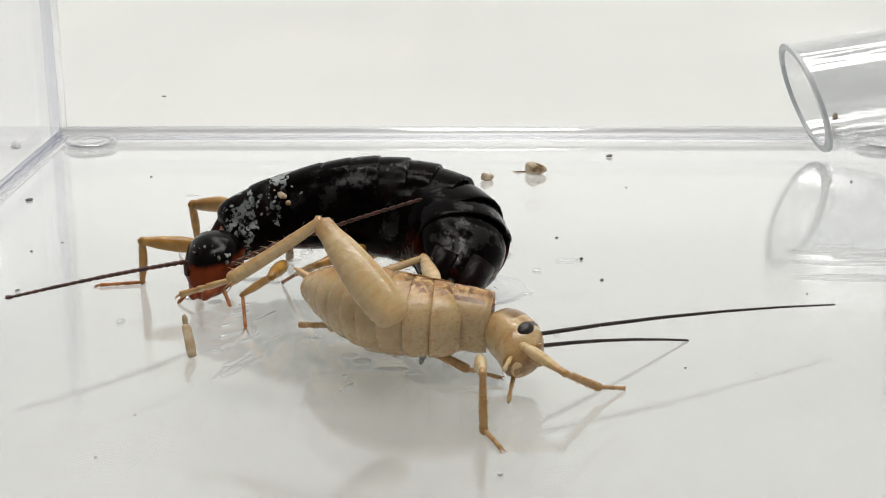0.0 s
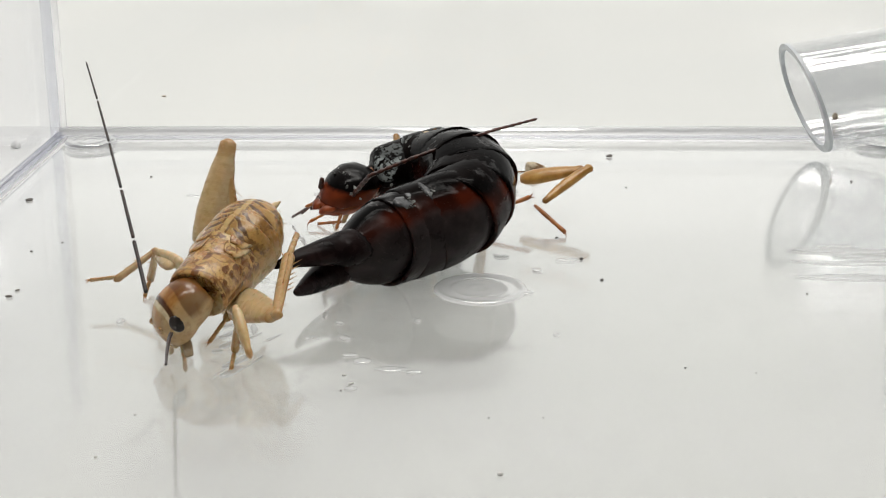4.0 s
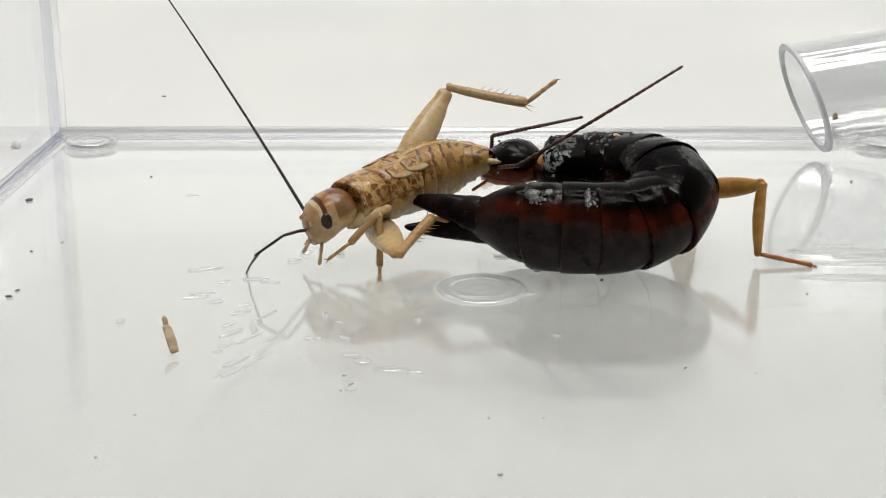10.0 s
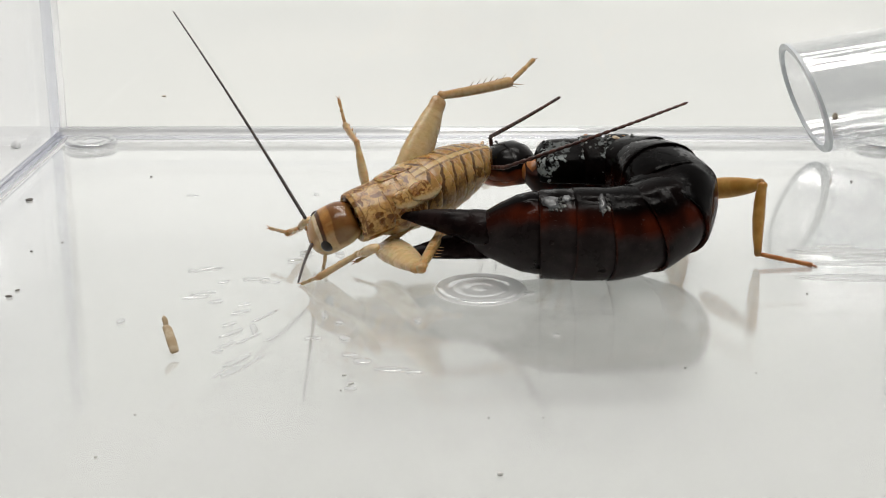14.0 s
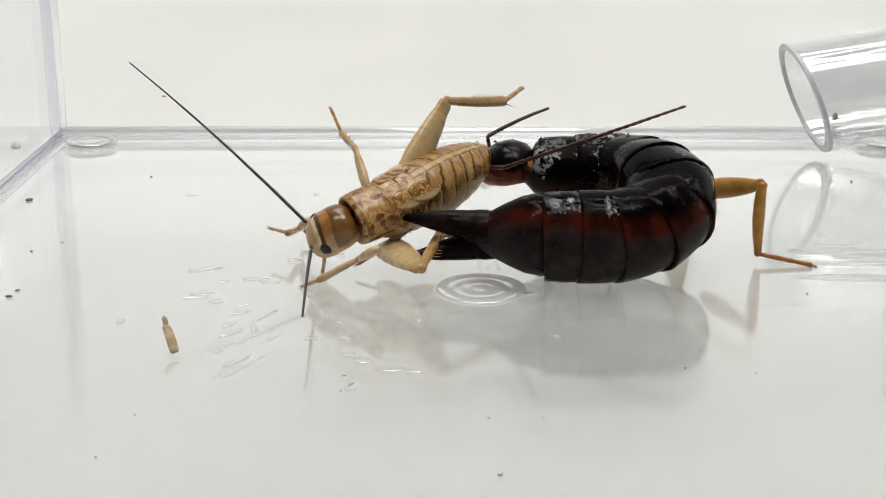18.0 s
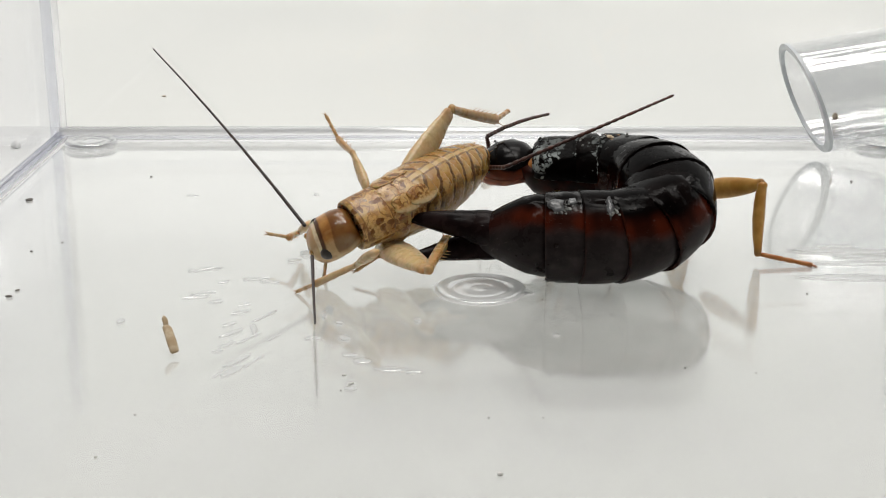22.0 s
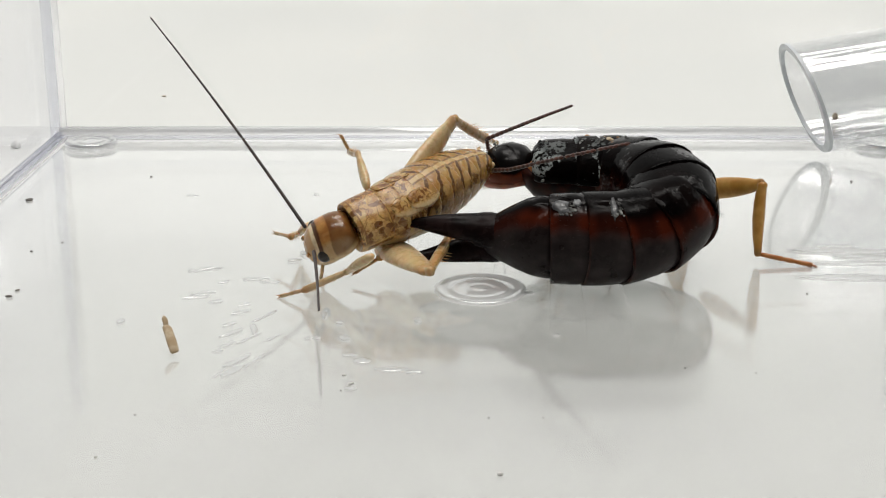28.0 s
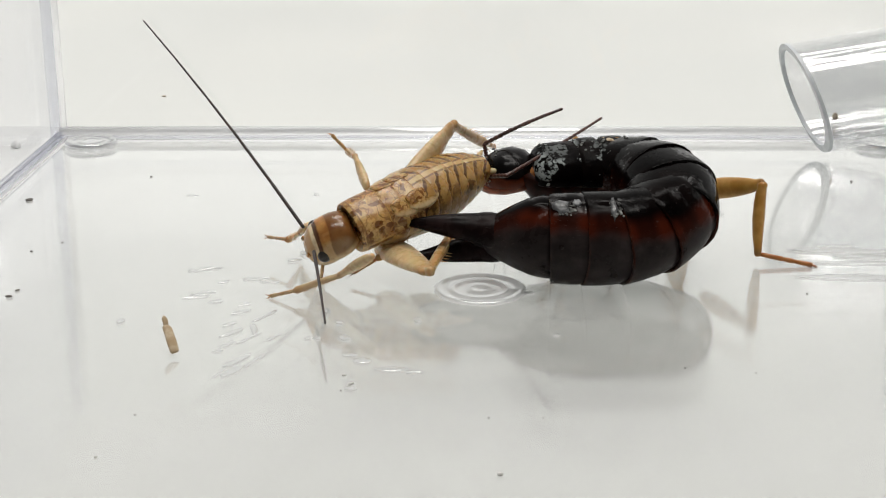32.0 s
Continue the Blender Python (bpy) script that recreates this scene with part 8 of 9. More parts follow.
    rows.append((5.5, dict(spine=[-25.2, 142.7, 4.5, -20.6, 142.4, 6.0, -15.6, 142.6, 7.0, -12.4, 145.3, 8.0, -9.2, 149.4, 8.8], dors=[0.0, -0.9, 0.7], LA=[-24.7, 139.9, 5.0, -26.6, 132.1, 7.9, -31.4, 139.1, 5.1], RA=[-26.2, 146.2, 6.0, -32.4, 155.3, 16.6, -38.7, 164.4, 26.3], LF=[-17.0, 131.7, 6.0, -18.8, 135.2, 3.9, -21.7, 133.9, 0.9, -23.5, 131.7, 0.2], LM=[-18.7, 142.3, 4.5, -15.0, 141.0, 4.6, -19.3, 142.0, 2.3, -22.1, 142.3, 1.3], LH=[-17.0, 138.2, 4.0, -11.4, 129.6, 4.9, -7.6, 137.3, 5.3, -5.1, 133.9, 5.9], RF=[-25.1, 142.4, 5.5, -26.7, 146.3, 4.4, -28.5, 148.4, 0.9, -31.2, 149.2, 0.2], RM=[-21.5, 151.6, 6.1, -23.2, 155.5, 8.4, -24.6, 158.8, 4.9, -24.6, 161.0, 3.0], RH=[-17.3, 147.9, 9.0, -13.0, 156.4, 13.0, -11.8, 148.2, 10.5, -10.5, 144.3, 11.2])))
    rows.append((6.0, dict(spine=[-25.2, 142.7, 4.5, -20.6, 142.4, 6.0, -15.6, 142.6, 7.0, -12.4, 145.3, 8.0, -9.2, 149.4, 8.8], dors=[0.0, -0.9, 0.7], LA=[-23.8, 137.9, 5.0, -22.8, 129.6, 3.8, -21.7, 121.2, 2.2], RA=[-26.1, 145.7, 6.0, -39.0, 150.8, 12.3, -51.8, 155.9, 17.7], LF=[-17.1, 132.1, 5.9, -18.7, 135.7, 3.9, -21.7, 135.5, 0.6, -23.4, 133.3, 0.2], LM=[-18.7, 142.3, 4.5, -15.0, 141.0, 4.6, -19.3, 142.0, 2.3, -22.1, 142.3, 1.3], LH=[-17.0, 138.2, 4.0, -11.4, 129.6, 4.9, -7.6, 137.3, 5.3, -5.1, 133.9, 5.9], RF=[-25.0, 143.5, 5.5, -26.6, 147.4, 4.2, -28.4, 149.6, 0.9, -30.8, 150.9, 0.2], RM=[-21.5, 151.6, 6.1, -23.2, 155.5, 8.4, -24.6, 158.8, 4.9, -24.6, 161.0, 3.0], RH=[-17.3, 147.9, 9.0, -12.3, 155.8, 13.4, -11.3, 147.6, 10.8, -10.0, 143.8, 11.7])))
    rows.append((6.5, dict(spine=[-25.0, 141.6, 4.5, -20.6, 141.7, 6.0, -15.6, 142.6, 7.0, -12.5, 146.5, 7.7, -9.3, 150.6, 8.5], dors=[0.0, -0.9, 0.7], LA=[-23.7, 136.9, 5.0, -25.4, 128.6, 5.8, -27.1, 120.3, 6.0], RA=[-25.8, 145.1, 6.0, -34.4, 152.9, 15.9, -43.1, 160.8, 24.8], LF=[-17.1, 132.1, 5.9, -18.7, 135.7, 3.9, -21.7, 135.5, 0.6, -23.4, 133.3, 0.2], LM=[-18.6, 141.8, 4.5, -14.8, 141.1, 4.7, -19.2, 141.5, 2.3, -21.9, 141.4, 1.3], LH=[-17.0, 138.2, 4.0, -11.4, 129.6, 4.9, -7.6, 137.3, 5.3, -5.1, 133.9, 5.9], RF=[-25.0, 143.5, 5.5, -26.6, 147.4, 4.2, -28.4, 149.6, 0.9, -30.8, 150.9, 0.2], RM=[-21.5, 151.6, 6.1, -23.2, 155.5, 8.4, -24.6, 158.8, 4.9, -24.6, 161.0, 3.0], RH=[-17.3, 147.9, 9.0, -12.3, 155.8, 13.4, -11.3, 147.6, 10.8, -10.0, 143.8, 11.7])))
    rows.append((6.7, dict(spine=[-24.8, 141.7, 4.0, -20.4, 142.9, 5.5, -15.5, 147.9, 6.5, -11.0, 153.3, 7.0, -5.4, 155.2, 7.5], dors=[0.0, -0.5, 0.8], LA=[-20.5, 138.2, 4.0, -17.6, 130.3, 5.3, -14.8, 122.3, 6.1], RA=[-24.8, 142.8, 6.0, -28.6, 156.8, 10.5, -32.3, 170.7, 14.2], LF=[-16.8, 132.6, 6.0, -19.1, 135.4, 3.4, -22.6, 134.2, 1.1, -24.9, 132.7, 0.2], LM=[-17.3, 145.1, 4.2, -13.8, 146.6, 4.6, -17.3, 143.9, 2.3, -19.4, 142.1, 1.4], LH=[-16.1, 141.2, 4.0, -11.3, 132.2, 5.2, -5.4, 138.5, 4.8, -5.0, 142.6, 3.9], RF=[-25.4, 143.7, 4.5, -26.4, 147.6, 2.7, -29.1, 150.3, 0.6, -31.7, 151.6, 0.2], RM=[-18.1, 149.4, 8.0, -18.2, 151.7, 12.2, -18.4, 146.7, 12.4, -18.1, 143.8, 12.4], RH=[-15.5, 154.5, 8.0, -8.2, 149.0, 12.6, -5.4, 155.3, 7.5, -3.4, 151.6, 7.1])))
    rows.append((7.0, dict(spine=[-16.3, 143.3, 6.5, -12.8, 143.4, 8.0, -8.0, 145.5, 9.0, -2.7, 148.4, 9.5, 3.3, 149.7, 9.5], dors=[0.0, -0.3, 0.9], LA=[-16.5, 142.6, 7.0, -23.3, 147.3, 5.3, -30.1, 152.0, 3.0], RA=[-17.0, 144.5, 8.0, -23.7, 154.8, 17.1, -30.4, 165.1, 25.3], LF=[-11.3, 148.5, 4.4, -11.9, 144.1, 4.4, -13.7, 145.8, 0.7, -14.4, 143.1, 0.2], LM=[-10.6, 143.5, 6.6, -6.8, 143.6, 7.2, -10.9, 142.4, 4.7, -13.4, 141.5, 3.6], LH=[-9.2, 144.2, 5.0, -6.9, 134.2, 6.1, -2.6, 141.6, 5.4, -1.1, 145.4, 4.3], RF=[-16.5, 146.0, 7.0, -17.2, 141.7, 7.8, -20.0, 144.9, 6.8, -21.6, 147.2, 5.9], RM=[-11.7, 145.7, 7.4, -9.1, 148.1, 8.9, -13.2, 146.9, 6.3, -15.8, 146.0, 5.3], RH=[-4.8, 149.2, 9.0, 1.0, 155.4, 14.8, 6.5, 149.7, 11.4, 8.8, 146.2, 11.0])))
    rows.append((7.4, dict(spine=[-13.2, 134.2, 5.5, -10.2, 137.8, 8.0, -5.5, 143.1, 9.0, -0.2, 145.4, 9.5, 4.4, 145.9, 9.5], dors=[0.0, -0.1, 1.0], LA=[-13.3, 133.6, 8.0, -9.5, 140.6, 11.1, -4.6, 133.5, 13.3], RA=[-14.6, 136.9, 6.0, -24.7, 147.0, 11.1, -34.8, 157.0, 15.4], LF=[-8.9, 138.5, 6.0, -9.4, 142.5, 4.3, -11.6, 142.7, 0.4, -12.6, 140.0, 0.2], LM=[-6.8, 139.9, 7.0, -3.5, 141.5, 7.8, -6.5, 138.4, 5.3, -8.4, 136.4, 4.4], LH=[-8.1, 145.5, 4.0, -5.9, 135.5, 3.4, -2.6, 143.4, 3.7, 0.9, 141.3, 4.3], RF=[-11.5, 138.5, 6.4, -10.8, 141.3, 8.4, -12.7, 139.2, 5.1, -14.2, 137.6, 3.2], RM=[-7.2, 153.1, 9.0, -6.3, 149.0, 11.4, -7.8, 153.1, 9.0, -8.3, 150.3, 9.0], RH=[-4.2, 145.9, 9.0, 1.0, 151.6, 15.9, 9.5, 150.8, 14.6, 13.1, 150.9, 16.7])))
    rows.append((8.0, dict(spine=[-12.9, 131.4, 6.0, -9.3, 134.8, 7.5, -4.1, 143.1, 8.5, 0.4, 146.2, 9.0, 4.8, 147.2, 9.5], dors=[0.0, -0.1, 1.0], LA=[-12.7, 133.0, 5.0, -19.4, 138.1, 6.9, -26.0, 143.2, 8.3], RA=[-12.8, 133.9, 5.0, -24.1, 142.3, 10.8, -35.4, 150.6, 15.8], LF=[-8.9, 133.6, 5.8, -5.8, 134.7, 7.0, -8.4, 132.4, 4.3, -10.2, 130.7, 2.9], LM=[-7.1, 143.8, 5.1, -6.7, 139.1, 5.9, -6.5, 138.4, 0.9, -6.4, 135.6, 0.2], LH=[-6.8, 140.2, 4.4, -3.8, 130.4, 4.3, -1.1, 138.6, 5.7, 2.7, 140.1, 4.7], RF=[-10.7, 135.4, 6.0, -9.4, 138.4, 7.4, -12.0, 136.1, 4.6, -13.8, 134.4, 3.3], RM=[-7.0, 141.0, 6.8, -6.3, 144.7, 7.6, -8.8, 141.0, 5.4, -10.3, 138.6, 4.5], RH=[-4.2, 145.9, 9.0, 0.1, 151.7, 16.4, 8.6, 151.0, 15.2, 11.9, 151.1, 17.8])))
    rows.append((9.0, dict(spine=[-13.3, 133.7, 6.0, -9.5, 136.2, 7.5, -4.2, 142.6, 8.5, 0.4, 147.4, 9.0, 5.0, 148.4, 9.5], dors=[0.0, -0.1, 1.0], LA=[-13.7, 136.9, 5.0, -16.4, 129.0, 6.8, -21.6, 134.9, 2.8], RA=[-13.8, 138.6, 6.0, -20.7, 146.3, 17.2, -27.7, 154.1, 27.5], LF=[-9.3, 135.0, 5.8, -6.0, 135.6, 7.0, -8.9, 133.8, 4.2, -11.1, 132.5, 2.8], LM=[-7.0, 144.1, 5.0, -6.5, 139.4, 5.6, -6.5, 138.0, 0.8, -6.4, 135.2, 0.2], LH=[-6.8, 140.2, 4.4, -4.3, 130.3, 4.4, -1.1, 138.2, 5.8, 2.7, 139.5, 4.5], RF=[-10.7, 137.1, 6.0, -9.0, 139.8, 7.4, -11.9, 138.0, 4.6, -14.0, 136.7, 3.2], RM=[-7.4, 141.0, 6.8, -6.3, 144.5, 7.7, -9.1, 141.2, 5.3, -10.9, 139.1, 4.4], RH=[-4.2, 145.9, 9.0, 0.6, 151.7, 16.7, 9.1, 151.6, 15.0, 13.0, 151.8, 18.2])))
    rows.append((9.8, dict(spine=[-13.5, 134.9, 6.0, -9.6, 137.1, 7.5, -4.3, 143.1, 8.5, 0.4, 147.7, 9.0, 5.0, 147.9, 9.5], dors=[0.0, -0.1, 1.0], LA=[-13.5, 136.5, 5.0, -16.4, 128.6, 6.2, -19.8, 134.8, 0.9], RA=[-14.1, 139.4, 6.0, -22.2, 146.2, 17.1, -30.3, 152.9, 27.4], LF=[-9.4, 135.8, 5.7, -6.2, 136.2, 7.0, -9.2, 134.6, 4.2, -11.4, 133.5, 2.8], LM=[-7.0, 144.1, 5.0, -6.5, 139.4, 5.6, -6.5, 138.0, 0.8, -6.4, 135.2, 0.2], LH=[-6.8, 140.2, 4.4, -4.3, 130.3, 4.4, -1.1, 138.2, 5.8, 2.7, 139.5, 4.5], RF=[-10.8, 138.0, 6.0, -8.8, 140.5, 7.5, -11.8, 139.0, 4.6, -14.0, 137.8, 3.2], RM=[-7.5, 141.6, 6.8, -6.2, 145.1, 7.7, -9.2, 141.8, 5.3, -11.1, 139.8, 4.4], RH=[-4.2, 145.9, 9.0, 0.6, 151.7, 16.7, 9.1, 151.6, 15.0, 13.0, 151.8, 18.2])))
    rows.append((10.5, dict(spine=[-13.5, 135.3, 6.0, -9.6, 137.5, 7.5, -4.3, 143.3, 8.5, 0.4, 147.9, 9.0, 5.0, 147.7, 9.5], dors=[0.0, -0.1, 1.0], LA=[-13.4, 136.3, 5.0, -16.3, 128.4, 6.1, -19.9, 134.5, 0.9], RA=[-14.2, 139.6, 6.0, -22.3, 146.2, 17.1, -30.5, 152.8, 27.4], LF=[-9.5, 136.2, 5.7, -6.2, 136.6, 7.0, -9.2, 135.1, 4.2, -11.4, 133.9, 2.8], LM=[-7.0, 144.1, 5.0, -6.5, 139.4, 5.6, -6.5, 138.0, 0.8, -6.4, 135.2, 0.2], LH=[-6.8, 140.2, 4.4, -3.8, 130.5, 4.2, -1.4, 138.7, 5.4, 2.8, 138.5, 4.9], RF=[-10.8, 138.5, 6.0, -8.9, 141.0, 7.5, -11.9, 139.4, 4.6, -14.1, 138.2, 3.2], RM=[-7.5, 141.8, 6.8, -6.2, 145.3, 7.7, -9.2, 142.2, 5.3, -11.1, 140.2, 4.4], RH=[-4.2, 145.9, 9.0, 0.7, 151.8, 15.9, 9.1, 151.0, 14.6, 12.7, 151.1, 16.7])))
    rows.append((11.0, dict(spine=[-13.0, 135.6, 4.5, -9.0, 135.4, 6.5, -3.7, 139.6, 8.0, 0.7, 144.2, 9.0, 5.0, 149.5, 10.0], dors=[-0.1, -0.7, 0.8], LA=[-12.7, 136.5, 6.0, -8.9, 130.3, 10.3, -4.8, 138.2, 10.3], RA=[-13.6, 138.2, 7.0, -12.6, 149.4, 17.3, -11.5, 160.7, 26.8], LF=[-7.6, 136.0, 3.8, -8.0, 131.7, 4.5, -10.3, 133.2, 1.1, -11.7, 135.6, 0.2], LM=[-5.8, 137.3, 5.4, -2.1, 138.4, 5.9, -5.9, 136.5, 3.3, -8.2, 135.0, 2.2], LH=[-5.7, 136.5, 3.3, -2.3, 126.8, 4.4, -0.2, 135.1, 4.6, 3.5, 137.0, 4.1], RF=[-10.9, 143.7, 7.0, -12.1, 139.9, 8.9, -15.5, 141.7, 6.8, -18.3, 141.4, 7.4], RM=[-8.1, 140.7, 9.0, -8.7, 145.2, 10.6, -11.7, 148.2, 13.3, -12.7, 148.6, 16.0], RH=[-4.0, 139.8, 9.0, -0.8, 148.1, 15.1, 7.7, 148.3, 18.4, 10.8, 148.7, 22.2])))
    rows.append((11.5, dict(spine=[-13.0, 135.6, 4.5, -9.0, 135.4, 6.5, -3.7, 139.1, 8.0, 0.7, 143.5, 9.0, 4.9, 148.4, 10.0], dors=[-0.1, -0.7, 0.8], LA=[-13.0, 133.9, 5.0, -20.5, 137.2, 7.6, -28.0, 140.4, 9.7], RA=[-13.5, 136.1, 7.0, -16.4, 146.9, 17.5, -19.3, 157.6, 27.1], LF=[-6.7, 128.6, 5.8, -8.0, 132.5, 4.1, -11.4, 132.5, 1.3, -13.0, 134.7, 0.2], LM=[-5.9, 137.0, 5.4, -2.2, 137.9, 5.9, -6.1, 136.3, 3.3, -8.5, 135.0, 2.2], LH=[-5.7, 136.5, 3.3, -2.3, 126.8, 4.4, -0.2, 135.1, 4.6, 3.5, 137.0, 4.1], RF=[-13.9, 139.9, 5.0, -14.4, 135.6, 5.7, -16.2, 139.3, 4.3, -19.0, 140.3, 4.3], RM=[-8.1, 140.7, 9.0, -8.6, 145.3, 10.3, -10.6, 149.0, 13.0, -11.1, 149.6, 15.8], RH=[-4.0, 139.8, 9.0, -0.2, 147.0, 15.4, 7.6, 149.7, 17.6, 10.6, 150.0, 20.6])))
    rows.append((12.0, dict(spine=[-13.0, 135.6, 4.5, -9.0, 135.4, 6.5, -3.7, 139.1, 8.0, 0.7, 143.5, 9.0, 4.9, 148.4, 10.0], dors=[-0.1, -0.7, 0.8], LA=[-13.1, 132.1, 5.0, -15.3, 124.1, 7.0, -19.2, 130.8, 2.8], RA=[-13.9, 139.0, 6.0, -19.4, 148.3, 16.9, -24.9, 157.6, 26.8], LF=[-6.7, 128.6, 5.8, -8.0, 132.5, 4.1, -11.4, 132.5, 1.3, -13.0, 134.7, 0.2], LM=[-5.9, 137.0, 5.4, -2.2, 137.9, 5.9, -6.1, 136.3, 3.3, -8.5, 135.0, 2.2], LH=[-5.7, 136.5, 3.3, -2.3, 126.8, 4.4, -0.2, 135.1, 4.6, 3.5, 137.0, 4.1], RF=[-13.9, 139.9, 5.0, -14.4, 135.6, 5.7, -16.2, 139.3, 4.3, -19.0, 140.3, 4.3], RM=[-7.9, 141.2, 8.2, -7.9, 142.5, 13.0, -9.1, 146.7, 15.4, -9.6, 147.2, 18.2], RH=[-4.0, 139.8, 9.0, -0.4, 146.6, 16.4, 7.7, 147.6, 19.1, 9.9, 150.3, 21.6])))
    rows.append((13.0, dict(spine=[-13.2, 135.2, 4.5, -9.0, 135.4, 6.5, -3.7, 138.5, 8.0, 0.6, 143.1, 9.0, 4.8, 147.7, 10.0], dors=[-0.1, -0.7, 0.8], LA=[-12.9, 133.0, 5.0, -13.5, 124.7, 6.7, -15.1, 132.3, 2.4], RA=[-13.9, 138.1, 6.0, -18.0, 148.1, 16.9, -22.1, 158.0, 27.0], LF=[-6.5, 129.3, 5.3, -8.4, 132.9, 3.6, -12.2, 132.0, 1.5, -14.1, 133.8, 0.2], LM=[-6.0, 136.7, 5.3, -2.3, 137.2, 5.8, -6.4, 136.0, 3.2, -8.8, 134.9, 2.1], LH=[-5.7, 136.5, 3.3, -2.1, 126.9, 4.0, -0.2, 135.3, 4.9, 3.5, 136.9, 3.8], RF=[-13.9, 139.9, 5.0, -15.2, 143.6, 3.0, -16.0, 139.4, 3.8, -18.1, 141.4, 3.7], RM=[-7.8, 138.8, 8.8, -8.4, 142.5, 11.8, -9.3, 147.0, 13.7, -10.2, 147.6, 16.7], RH=[-4.0, 139.8, 9.0, -0.2, 145.4, 16.7, 7.7, 148.4, 17.8, 10.4, 151.1, 19.6])))
    rows.append((14.0, dict(spine=[-13.2, 135.2, 4.5, -9.0, 135.4, 6.5, -3.7, 138.5, 8.0, 0.6, 143.1, 9.0, 4.8, 147.7, 10.0], dors=[-0.1, -0.7, 0.8], LA=[-12.8, 131.5, 5.0, -12.6, 123.1, 6.2, -12.4, 114.6, 6.9], RA=[-13.9, 137.1, 6.0, -21.7, 146.0, 15.6, -29.5, 155.0, 24.4], LF=[-6.5, 129.3, 5.3, -8.4, 132.9, 3.6, -12.2, 132.0, 1.5, -14.1, 133.8, 0.2], LM=[-6.0, 136.7, 5.3, -2.3, 137.2, 5.8, -6.4, 136.0, 3.2, -8.8, 134.9, 2.1], LH=[-5.7, 136.5, 3.3, -2.1, 126.9, 4.0, -0.2, 135.3, 4.9, 3.5, 136.9, 3.8], RF=[-13.9, 139.9, 5.0, -15.2, 143.6, 3.0, -16.0, 139.4, 3.8, -18.1, 141.4, 3.7], RM=[-7.9, 140.5, 8.3, -8.9, 142.5, 12.6, -10.4, 147.2, 13.4, -11.2, 147.8, 16.7], RH=[-4.0, 139.8, 9.0, -0.2, 145.6, 16.9, 7.3, 149.7, 17.6, 9.9, 152.3, 19.6])))
    rows.append((14.5, dict(spine=[-13.2, 134.8, 4.5, -8.9, 135.0, 6.5, -3.7, 138.2, 8.0, 0.6, 143.1, 9.0, 4.6, 148.2, 10.0], dors=[-0.1, -0.7, 0.8], LA=[-12.9, 131.1, 5.0, -12.7, 122.7, 6.4, -12.5, 114.3, 7.2], RA=[-13.9, 136.9, 6.0, -23.3, 145.6, 14.3, -32.7, 154.2, 21.7], LF=[-6.5, 129.3, 5.3, -8.4, 132.9, 3.6, -12.2, 132.0, 1.5, -14.1, 133.8, 0.2], LM=[-6.0, 136.4, 5.4, -2.2, 137.0, 5.8, -6.3, 135.7, 3.2, -8.7, 134.5, 2.1], LH=[-5.7, 136.5, 3.3, -2.1, 126.9, 4.0, -0.2, 135.3, 4.9, 3.5, 136.9, 3.8], RF=[-13.9, 139.9, 5.0, -15.2, 143.6, 3.0, -16.0, 139.4, 3.8, -18.1, 141.4, 3.7], RM=[-7.8, 140.0, 8.5, -9.0, 142.5, 12.4, -10.6, 147.2, 13.1, -11.6, 147.8, 16.3], RH=[-4.0, 139.8, 9.0, 0.0, 145.6, 16.8, 7.1, 150.4, 16.8, 9.5, 153.4, 18.6])))
    rows.append((17.0, dict(spine=[-13.2, 134.2, 4.5, -9.0, 134.4, 6.5, -3.8, 138.0, 8.0, 0.5, 143.1, 9.0, 4.5, 148.4, 10.0], dors=[-0.1, -0.7, 0.8], LA=[-12.7, 129.3, 5.0, -12.3, 120.8, 5.1, -11.9, 112.3, 4.6], RA=[-13.8, 136.1, 6.0, -22.9, 145.2, 14.1, -32.1, 154.3, 21.3], LF=[-6.4, 128.5, 5.4, -8.2, 132.0, 3.4, -12.1, 131.1, 1.5, -14.0, 132.9, 0.2], LM=[-6.0, 136.0, 5.4, -2.3, 136.8, 5.9, -6.2, 135.2, 3.3, -8.6, 133.9, 2.1], LH=[-5.7, 136.5, 3.3, -2.1, 126.9, 4.0, -0.2, 135.3, 4.9, 3.5, 136.9, 3.8], RF=[-13.9, 139.9, 5.0, -15.2, 143.6, 3.0, -16.0, 139.4, 3.8, -18.1, 141.4, 3.7], RM=[-7.8, 139.5, 8.6, -9.1, 142.5, 12.2, -10.8, 147.2, 12.8, -12.1, 147.7, 15.8], RH=[-4.0, 139.8, 9.0, 0.2, 145.4, 16.7, 6.9, 150.7, 16.3, 8.9, 154.3, 17.3])))
